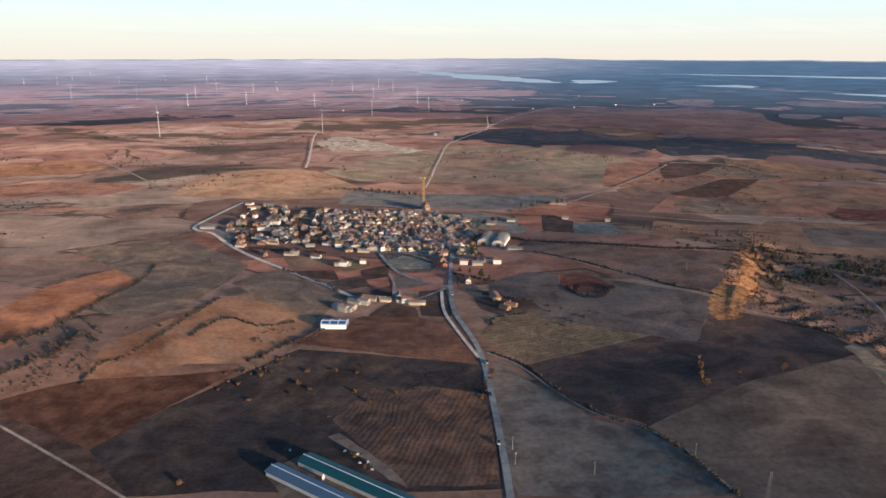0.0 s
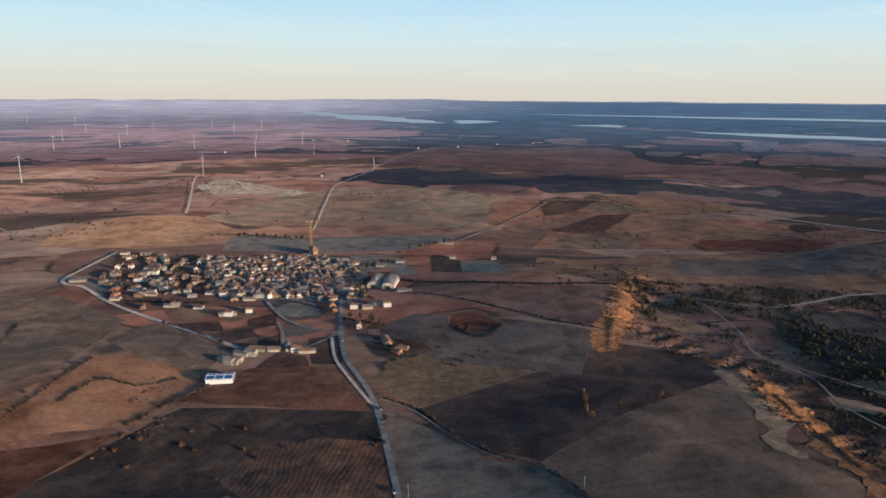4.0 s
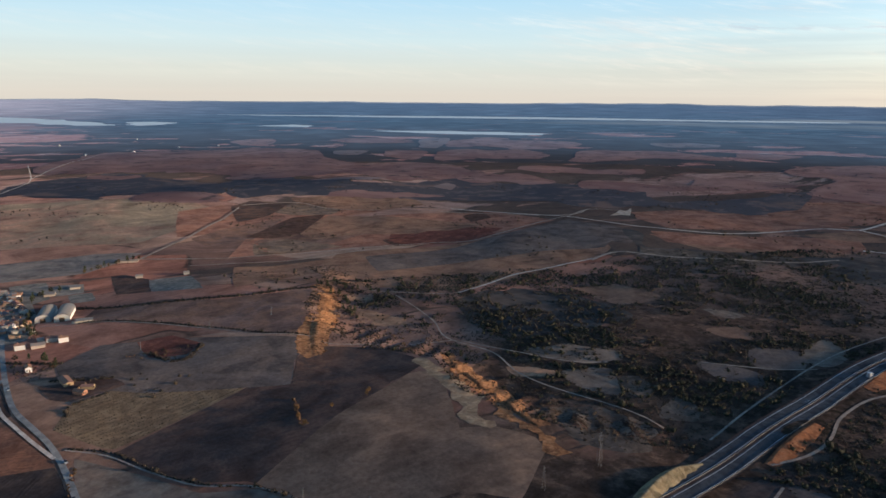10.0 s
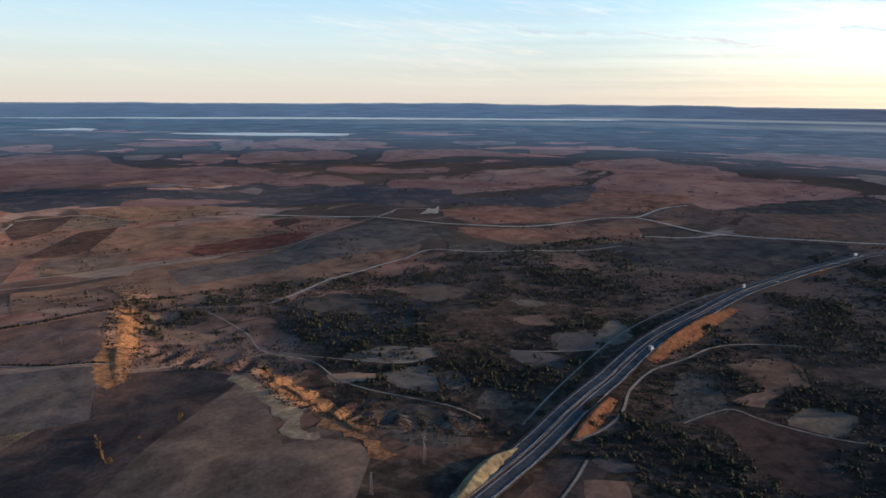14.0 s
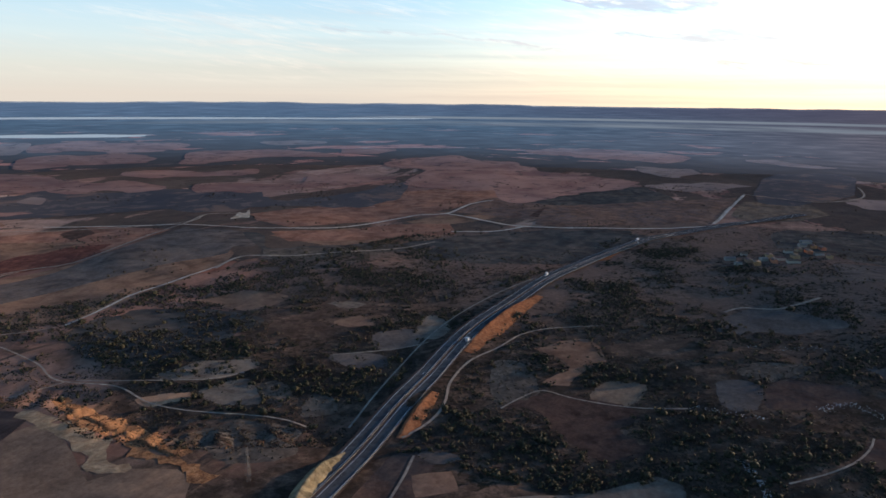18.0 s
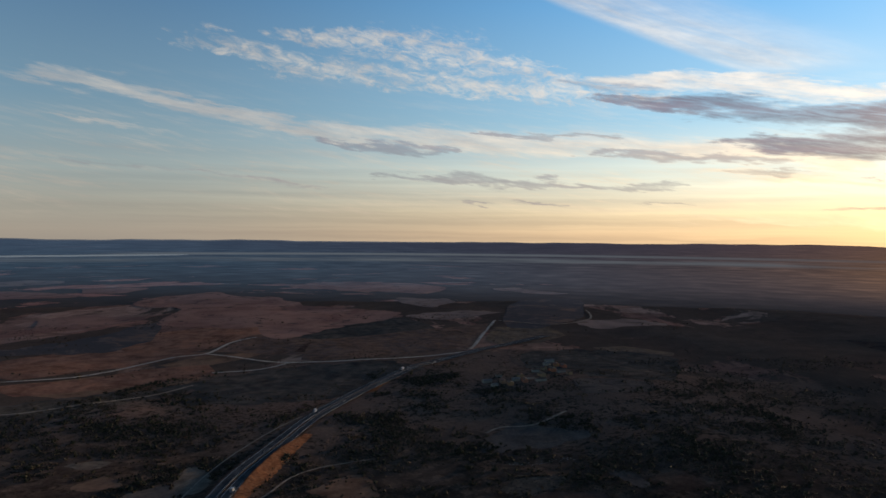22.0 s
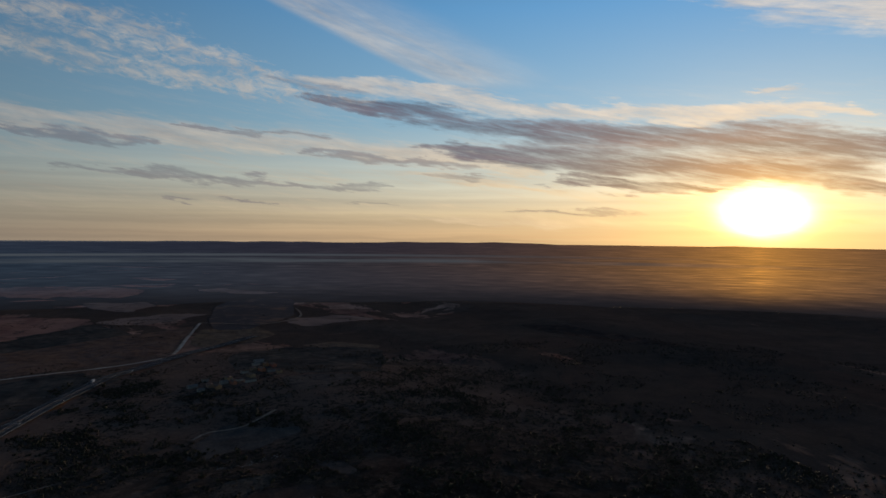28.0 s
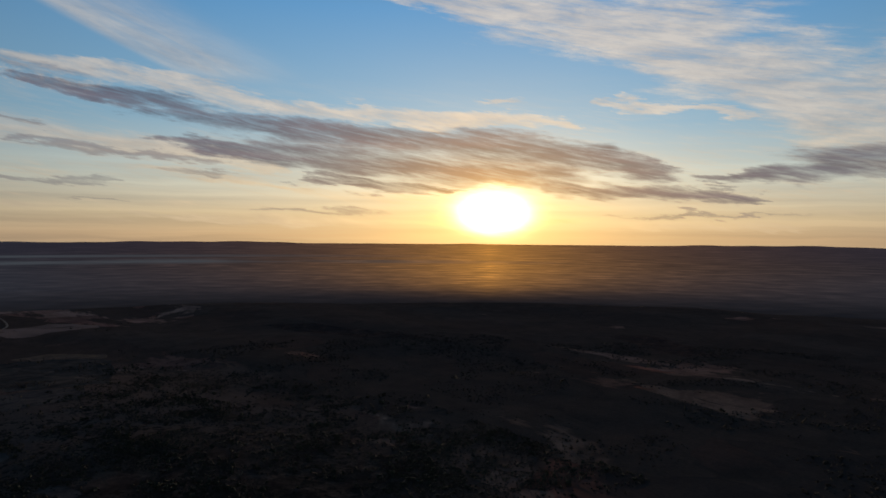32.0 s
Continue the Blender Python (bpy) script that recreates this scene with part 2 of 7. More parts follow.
    base = N.mix(1.0, N.mix(1.0, sky.outputs[0], (SKY_GAIN, SKY_GAIN, SKY_GAIN), "MULTIPLY"), clear, "ADD")
    lit = N.mix(N.math("MINIMUM", N.math("MULTIPLY", halo, 1.4), 1.0), N.mix(N.step(el, 3.0, 10.0), N.mix(side, (0.40, 0.35, 0.30), (1.0, 0.80, 0.54)), N.mix(side, (0.40, 0.40, 0.39), (0.90, 0.84, 0.76))), (1.6, 1.0, 0.38))
    lit = N.mix(1.0, lit, N.ramp(fluff, [(0.3, (0.72, 0.74, 0.80)), (0.62, (1.18, 1.16, 1.12))]), "MULTIPLY")
    col = N.mix(N.math("MULTIPLY", thin, 0.8), base, lit)
    shade = N.mix(N.math("MINIMUM", N.math("MULTIPLY", halo, 1.2), 1.0), (0.135, 0.13, 0.18), (0.62, 0.30, 0.09))
    shade = N.mix(1.0, shade, N.ramp(streak, [(0.3, (0.7, 0.7, 0.72)), (0.66, (1.6, 1.55, 1.5))]), "MULTIPLY")
    col = N.mix(N.math("MULTIPLY", dark, 0.88), col, shade)
    glow = N.mix(1.0, N.mix(halo, (0.0, 0.0, 0.0), (1.9, 1.05, 0.14)), N.mix(core, (0.0, 0.0, 0.0), (16.0, 13.0, 7.0)), "ADD")
    veiled = N.math("SUBTRACT", 1.0, N.math("MULTIPLY", dark, 0.6))
    col = N.mix(1.0, col, N.mix(1.0, glow, N.vec(veiled, veiled, veiled), "MULTIPLY"), "ADD")
    bg = N.add("ShaderNodeBackground")
    N.put(col, bg.inputs[0])
    bg.inputs[1].default_value = 1.0
    N.put(bg.outputs[0], N.add("ShaderNodeOutputWorld").inputs[0])


SKY_GAIN = 0.004
make_sky()
lamp = bpy.data.lights.new("sun", "SUN")
lamp.energy, lamp.angle, lamp.color = 2.4, radians(3.0), (1.0, 0.75, 0.52)
to_sun = Vector((math.sin(radians(SUN_AZ)), math.cos(radians(SUN_AZ)), math.tan(radians(SUN_EL))))
new("sun", lamp).matrix_world = look((0, 0, 400), Vector((0, 0, 400)) - to_sun)

# ---- materials ----


def soil(name, c1, c2, c3, big=0.012, fine=0.35, rows=None, bump=0.5, spots=0.0):
    """Earth in three tones: wide blotches, fine grain and, where it is worked, furrows (angle in degrees, spacing in metres)."""
    c1, c2, c3 = ((c[0] * 0.94, c[1], c[2] * 1.02) for c in (c1, c2, c3))
    m = bpy.data.materials.new(name)
    m.use_nodes = True
    N = Nodes(m.node_tree)
    b = m.node_tree.nodes["Principled BSDF"]
    co = N.add("ShaderNodeTexCoord").outputs["Object"]
    wide = N.noise(co, big, 5.0, 0.6, 0.8)
    mid = N.noise(co, big * 6, 4.0, 0.6)
    grain = N.noise(co, fine, 5.0, 0.65)
    turn = radians(sum(map(ord, name)) * 37 % 180 if not rows else rows[0] + 90)
    mp = N.add("ShaderNodeMapping")
    N.put(co, mp.inputs["Vector"])
    mp.inputs["Rotation"].default_value, mp.inputs["Scale"].default_value = (0, 0, -turn), (0.02, 0.22, 0.1)
    drawn = N.noise(mp.outputs[0], 1.0, 5.0, 0.62, 0.3)
    col = N.mix(N.step(wide, 0.36, 0.64), c1, c2)
    cloudy = N.noise(co, big * 2.3, 4.0, 0.5, 1.5)
    col = N.mix(0.9, col, N.ramp(cloudy, [(0.32, (0.56, 0.55, 0.56)), (0.5, (0.95, 0.95, 0.95)), (0.68, (1.42, 1.36, 1.28))]), "MULTIPLY")
    col = N.mix(0.3, col, N.ramp(drawn, [(0.3, (0.62, 0.60, 0.60)), (0.7, (1.35, 1.33, 1.3))]), "MULTIPLY")
    col = N.mix(N.math("MULTIPLY", N.step(mid, 0.42, 0.7), 0.75), col, c3)
    col = N.mix(0.55, col, N.ramp(grain, [(0.25, (0.45, 0.45, 0.45)), (0.75, (1.45, 1.45, 1.45))]), "MULTIPLY")
    height = grain
    if rows:
        a, gap = radians(rows[0]), rows[1]
        sp = N.add("ShaderNodeSeparateXYZ")
        N.put(co, sp.inputs[0])
        u = N.math("ADD", N.math("MULTIPLY", sp.outputs[0], math.cos(a)), N.math("MULTIPLY", sp.outputs[1], math.sin(a)))
        u = N.math("ADD", u, N.math("ADD", N.math("MULTIPLY", N.noise(co, 0.009, 2.0), 34.0), N.math("MULTIPLY", N.noise(co, 0.05, 3.0), 4.0)))
        wave = N.math("SINE", N.math("MULTIPLY", u, 6.283 / gap))
        slow = N.math("SINE", N.math("MULTIPLY", u, 6.283 / (gap * 5.3)))
        wave = N.math("ADD", N.math("MULTIPLY", wave, 0.55), N.math("MULTIPLY", slow, 0.6))
        col = N.mix(N.math("MULTIPLY", N.step(wave, 0.1, 0.9), N.step(N.noise(co, 0.03, 4.0, 0.6, 1.0), 0.38, 0.62, 0.0, 0.5)), col, N.mix(1.0, col, (0.42, 0.40, 0.42), "MULTIPLY"))
        height = N.math("ADD", N.math("MULTIPLY", wave, 0.5), grain)
    if spots:
        v = N.add("ShaderNodeTexVoronoi")
        N.put(co, v.inputs["Vector"])
        v.inputs["Scale"].default_value = spots
        col = N.mix(N.step(v.outputs["Distance"], 0.18, 0.30, 0.85, 0.0), col, (0.028, 0.03, 0.018))
    N.put(col, b.inputs["Base Color"])
    b.inputs["Roughness"].default_value = 0.95
    b.inputs["Diffuse Roughness"].default_value = 0.45
    b.inputs["Specular IOR Level"].default_value = 0.0
    bp = N.add("ShaderNodeBump")
    bp.inputs["Strength"].default_value, bp.inputs["Distance"].default_value = bump, 0.14 if rows else 0.5
    N.put(height, bp.inputs["Height"])
    N.put(bp.outputs[0], b.inputs["Normal"])
    return m


def plain(name, col, rough=0.8, metal=0.0, vary=0.3, scale=1.5, tint=0.0):
    """Painted, built or grown stuff: a colour with grain, and each object a little of its own."""
    m = bpy.data.materials.new(name)
    m.use_nodes = True
    N = Nodes(m.node_tree)
    b = m.node_tree.nodes["Principled BSDF"]
    co = N.add("ShaderNodeTexCoord").outputs["Object"]
    g = N.noise(co, scale, 5.0, 0.65)
    g2 = N.noise(co, scale * 0.15, 3.0)
    k = N.math("ADD", 1 - vary, N.math("MULTIPLY", N.math("ADD", g, g2), vary))
    col_out = N.mix(1.0, col, N.vec(k, k, k), "MULTIPLY")
    if tint:
        rnd = N.add("ShaderNodeObjectInfo").outputs["Random"]
        r2 = N.math("FRACT", N.math("MULTIPLY", rnd, 7.31))
        hs = N.add("ShaderNodeHueSaturation")
        N.put(col_out, hs.inputs["Color"])
        N.put(N.math("ADD", 0.5 - 0.06 * tint, N.math("MULTIPLY", rnd, 0.12 * tint)), hs.inputs["Hue"])
        N.put(N.math("ADD", 1 - 0.5 * tint, N.math("MULTIPLY", r2, tint)), hs.inputs["Value"])
        N.put(N.math("ADD", 1 - 0.4 * tint, N.math("MULTIPLY", r2, 0.6 * tint)), hs.inputs["Saturation"])
        col_out = hs.outputs[0]
    N.put(col_out, b.inputs["Base Color"])
    b.inputs["Roughness"].default_value, b.inputs["Metallic"].default_value = rough, metal
    b.inputs["Specular IOR Level"].default_value = 0.3
    bp = N.add("ShaderNodeBump")
    bp.inputs["Strength"].default_value, bp.inputs["Distance"].default_value = 0.3, 0.05
    N.put(g, bp.inputs["Height"])
    N.put(bp.outputs[0], b.inputs["Normal"])
    return m


def leaves(name, c1, c2):
    """Foliage whose clumps differ one from another."""
    m = bpy.data.materials.new(name)
    m.use_nodes = True
    N = Nodes(m.node_tree)
    b = m.node_tree.nodes["Principled BSDF"]
    isl = N.add("ShaderNodeNewGeometry").outputs["Random Per Island"]
    rnd = N.add("ShaderNodeObjectInfo").outputs["Random"]
    N.put(N.mix(N.math("FRACT", N.math("ADD", isl, rnd)), c1, c2), b.inputs["Base Color"])
    b.inputs["Roughness"].default_value = 0.85
    b.inputs["Specular IOR Level"].default_value = 0.15
    return m


SOILS = {
    "red_plough": soil("red_ploughed_earth", (0.165, 0.076, 0.05), (0.175, 0.088, 0.062), (0.115, 0.064, 0.05), 0.015, 0.5, (84, 2.2), 0.3),
    "dark_stubble": soil("dark_stubble", (0.055, 0.043, 0.041), (0.088, 0.061, 0.049), (0.036, 0.032, 0.036), 0.014, 0.4, (-40, 2.4), 0.4),
    "furrow": soil("furrowed_brown_earth", (0.113, 0.071, 0.057), (0.176, 0.092, 0.059), (0.074, 0.055, 0.050), 0.02, 0.5, (-18, 3.4), 0.6),
    "tan_smooth": soil("tan_fallow", (0.21, 0.155, 0.12), (0.155, 0.108, 0.086), (0.25, 0.195, 0.155), 0.012, 0.3),
    "vineyard": soil("vineyard_earth", (0.20, 0.135, 0.085), (0.16, 0.105, 0.068), (0.225, 0.155, 0.10), 0.02, 0.4),
    "dark_soil": soil("dark_fallow", (0.085, 0.06, 0.053), (0.125, 0.073, 0.056), (0.062, 0.051, 0.049), 0.012, 0.35),
    "tan_hill": soil("tan_hill_earth", (0.235, 0.145, 0.10), (0.18, 0.115, 0.083), (0.21, 0.132, 0.094), 0.010, 0.3, None, 0.4),
    "grey_soil": soil("grey_fallow", (0.15, 0.113, 0.097), (0.115, 0.092, 0.085), (0.175, 0.125, 0.10), 0.010, 0.3),
    "red_grey": soil("reddish_grey_fallow", (0.20, 0.118, 0.09), (0.15, 0.10, 0.088), (0.235, 0.13, 0.085), 0.009, 0.3),
    "red_patch": soil("dark_red_earth", (0.165, 0.063, 0.048), (0.195, 0.078, 0.057), (0.12, 0.054, 0.043), 0.02, 0.4),
    "red_band": soil("red_earth", (0.46, 0.18, 0.09), (0.34, 0.135, 0.075), (0.27, 0.13, 0.095), 0.008, 0.2),
    "tan_orange": soil("orange_tan_earth", (0.35, 0.17, 0.098), (0.24, 0.108, 0.064), (0.29, 0.168, 0.11), 0.009, 0.3, None, 0.4),
    "tan_grey": soil("grey_tan_earth", (0.185, 0.128, 0.098), (0.225, 0.145, 0.098), (0.15, 0.11, 0.09), 0.012, 0.3),
    "brown_orange": soil("brown_orange_earth", (0.115, 0.05, 0.033), (0.07, 0.036, 0.028), (0.145, 0.072, 0.047), 0.012, 0.3),
    "dark_thicket": soil("thicket_floor", (0.085, 0.06, 0.045), (0.12, 0.08, 0.056), (0.06, 0.05, 0.04), 0.03, 0.5, None, 0.8),
    "dark_green_soil": soil("sprouting_field", (0.27, 0.20, 0.14), (0.31, 0.18, 0.13), (0.235, 0.175, 0.125), 0.006, 0.2),
    "dark_grey_soil": soil("damp_grey_field", (0.22, 0.18, 0.155), (0.18, 0.155, 0.14), (0.245, 0.19, 0.16), 0.008, 0.2),
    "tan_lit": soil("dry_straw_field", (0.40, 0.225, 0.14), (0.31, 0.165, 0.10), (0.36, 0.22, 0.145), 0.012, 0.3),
    "pale_gravel": soil("pale_gravel", (0.52, 0.42, 0.33), (0.40, 0.29, 0.21), (0.3, 0.21, 0.155), 0.02, 0.5),
    "brown": soil("brown_fallow", (0.258, 0.139, 0.093), (0.198, 0.118, 0.085), (0.292, 0.167, 0.107), 0.008, 0.25),
    "grey_pale": soil("pale_grey_waste_land", (0.165, 0.125, 0.098), (0.125, 0.094, 0.076), (0.095, 0.072, 0.058), 0.03, 0.5),
    "grey_yard": soil("grey_yard_earth", (0.25, 0.215, 0.18), (0.20, 0.175, 0.15), (0.165, 0.142, 0.12), 0.03, 0.5),
    "red_dark": soil("red_brown_plot", (0.098, 0.056, 0.044), (0.08, 0.051, 0.043), (0.12, 0.07, 0.052), 0.02, 0.5),
    "red_brown": soil("red_brown_field", (0.291, 0.133, 0.089), (0.223, 0.115, 0.087), (0.355, 0.182, 0.125), 0.007, 0.2),
    "dark_scrub": soil("dark_scrub_floor", (0.078, 0.068, 0.064), (0.125, 0.095, 0.08), (0.058, 0.057, 0.055), 0.008, 0.06, None, 0.8),
    "pale_sand": soil("pale_sand", (0.40, 0.275, 0.175), (0.33, 0.22, 0.14), (0.29, 0.165, 0.095), 0.03, 0.5),
    "scarp": soil("golden_eroded_earth", (0.38, 0.17, 0.078), (0.20, 0.095, 0.052), (0.48, 0.24, 0.12), 0.05, 0.9, None, 1.0),
    "pale_cliff": soil("pale_eroded_cliff", (0.29, 0.22, 0.13), (0.2, 0.145, 0.085), (0.36, 0.28, 0.18), 0.05, 0.8, None, 0.9),
    "red_cut": soil("red_cut_earth", (0.32, 0.125, 0.06), (0.25, 0.10, 0.05), (0.38, 0.175, 0.095), 0.05, 0.8, None, 0.9),
}
MAT = {
    "asphalt": soil("asphalt", (0.085, 0.085, 0.09), (0.065, 0.065, 0.07), (0.10, 0.10, 0.105), 0.03, 2.0, None, 0.1),
    "worn_asphalt": soil("worn_pale_asphalt", (0.25, 0.24, 0.23), (0.21, 0.205, 0.20), (0.28, 0.265, 0.25), 0.03, 2.0, None, 0.1),
    "gravel": soil("gravel_track", (0.58, 0.49, 0.42), (0.5, 0.41, 0.35), (0.44, 0.35, 0.3), 0.03, 0.8, None, 0.2),
    "dirt": soil("dirt_track", (0.38, 0.30, 0.24), (0.32, 0.245, 0.20), (0.27, 0.20, 0.16), 0.03, 0.8, None, 0.2),
    "line": plain("worn_road_paint", (0.55, 0.55, 0.54), 0.8, 0, 0.4),
    "rail": plain("galvanised_steel", (0.5, 0.51, 0.52), 0.45, 0.8, 0.2),
    "white": plain("white_steel", (0.4, 0.4, 0.395), 0.5, 0, 0.1),
    "bark": plain("bark", (0.09, 0.065, 0.045), 0.95),
}

# ---- the land ----
# the lie of the land: low swells, and a scarp that falls away to the east
SCARP = [(333, 790), (322, 715), (256, 612), (238, 562), (262, 500), (292, 436), (272, 375), (282, 318), (318, 262), (352, 214)]
SCARP_H = [0, 9, 14, 12, 5, 10, 10, 9, 6, 0]
HILLS = [(-420, 520, 150, 90, 9), (-300, 395, 120, 60, 6), (-560, 760, 240, 120, 9), (-330, 1190, 200, 90, 10), (120, 700, 90, 70, 4),
         (190, 260, 150, 120, 5), (760, 760, 160, 120, 6), (480, 420, 90, 60, 5), (560, 90, 80, 60, -4), (900, -200, 260, 160, 9), (430, -40, 90, 70, 6),
         (1500, -900, 420, 160, 16), (1150, -520, 300, 120, 10), (300, 1500, 320, 140, 9), (-900, 1500, 300, 160, 12), (700, 1500, 360, 160, 9),
         (600, 237, 110, 24, 6), (425, 214, 60, 20, 4)]
FLAT = [(-150, 820, 330, 190), (-60, 300, 90, 60), (-90, 490, 50, 40)]


def land(x, y):
    """Height of the ground at x, y (numbers or arrays)."""
    x, y = np.asarray(x, float), np.asarray(y, float)
    r = np.hypot(x, y)
    z = np.zeros_like(r)
    for k in range(9):
        a, w = 2.4 * k + 0.7, 150 * 1.27 ** k
        u = (x * math.cos(a) + y * math.sin(a)) / w
        v = (y * math.cos(a) - x * math.sin(a)) / w
        z += 0.0028 * w ** 0.93 * np.sin(6.283 * u + 1.3 * np.sin(4.1 * v + k) + 1.7 * k)
    for k in range(7):
        a, w = 1.9 * k + 0.3, 52 * 1.2 ** k
        u, v = (x * math.cos(a) + y * math.sin(a)) / w, (y * math.cos(a) - x * math.sin(a)) / w
        z += 0.0014 * w * np.sin(6.283 * u + 2.1 * np.sin(2.3 * v + 2 * k) + k) * np.sin(1.3 * v + 0.4 * u + 3 * k)
    for hx, hy, a, b, hh in HILLS:
        z += hh * np.exp(-((x - hx) / a) ** 2 - ((y - hy) / b) ** 2)
    keep = np.ones_like(r)
    for fx, fy, a, b in FLAT:
        keep *= 1 - 0.85 * np.exp(-((x - fx) / a) ** 4 - ((y - fy) / b) ** 4)
    z = z * keep
    best, high, share, run, gone = np.full_like(r, 1e9), np.zeros_like(r), np.zeros_like(r), np.zeros_like(r), 0.0
    side = np.where(x > np.interp(y, [p[1] for p in SCARP][::-1], [p[0] for p in SCARP][::-1]), -1, 1)
    for (ax, ay), (bx, by), ha, hb in zip(SCARP, SCARP[1:], SCARP_H, SCARP_H[1:]):
        dx, dy = bx - ax, by - ay
        n = math.hypot(dx, dy)
        s = np.clip(((x - ax) * dx + (y - ay) * dy) / n ** 2, 0, 1)
        d = np.hypot(x - ax - s * dx, y - ay - s * dy)
        near = d < best
        best = np.where(near, d, best)
        weight = (d + 6.0) ** -5
        high, share = high + weight * (ha + (hb - ha) * s), share + weight
        run = np.where(near, gone + s * n, run)
        gone += n
    high = high / share
    wob = 1 + 0.22 * np.sin(run / 5.1 + 1.6 * np.sin(run / 17)) + 0.25 * np.sin(run / 2.9 + best / 9)
    east = np.where(side < 0, np.exp(-(best / (24 * wob)) ** 2), np.exp(-(best / 190) ** 2))
    rough = 0.7 * np.sin(run / 2.6 + 2.0 * np.sin(run / 9) + best / 14)
    return z + high * east * (1 + 0.3 * rough * np.clip(4 * east * (1 - east), 0, 1) * (side < 0))

PLAIN, RIM, EYE_H, NEAR = 3000.0, 4700.0, 216.0, 2300.0


def fold(x, y):
    """Far land rises towards the rim: where a place of the plain beyond PLAIN stands on it, with its height."""
    d = math.hypot(x, y)
    if d <= PLAIN:
        return x, y, float(land(x, y)) * fade(d)
    r = PLAIN + (RIM - PLAIN) * (1 - PLAIN / d)
    return x * r / d, y * r / d, EYE_H * (1 - r / d)


def fade(r):
    return float(np.clip((3000 - r) / 700, 0, 1))


def ground_z(x, y):
    return float(land(x, y)) * fade(math.hypot(x, y))


def mesh_ob(name, verts, faces, material, smooth=False, parent=None):
    me = bpy.data.meshes.new(name)
    me.from_pydata(verts, [], faces)
    me.materials.append(material)
    if smooth:
        me.polygons.foreach_set("use_smooth", [True] * len(me.polygons))
    me.update()
    ob = new(name, me)
    ob.parent = parent
    return ob


def part(name, bm, material, parent, label=""):
    me = bpy.data.meshes.new(name)
    bm.to_mesh(me)
    bm.free()
    me.materials.append(material)
    ob = new(name, me)
    ob.parent = parent
    if label:
        ob["label"] = label
    return ob


def ring_sheet(name, radii, heights, material, n=900):
    a = np.linspace(0, 2 * math.pi, n, endpoint=False)
    X, Y = np.outer(radii, np.sin(a)), np.outer(radii, np.cos(a))
    Z = heights(X, Y)
    verts = np.stack([X, Y, Z], -1).reshape(-1, 3)
    i = np.arange(len(radii) - 1)[:, None] * n
    j = np.arange(n)[None, :]
    k = (j + 1) % n
    faces = np.stack([i + j, i + n + j, i + n + k, i + k], -1).reshape(-1, 4)
    me = bpy.data.meshes.new(name)
    me.vertices.add(len(verts)), me.loops.add(faces.size), me.polygons.add(len(faces))
    me.vertices.foreach_set("co", verts.ravel())
    me.loops.foreach_set("vertex_index", faces.ravel())
    me.polygons.foreach_set("loop_start", np.arange(0, faces.size, 4))
    me.polygons.foreach_set("loop_total", np.full(len(faces), 4))
    me.polygons.foreach_set("use_smooth", np.ones(len(faces), bool))
    me.materials.append(material)
    me.update(), me.validate()
    return new(name, me)


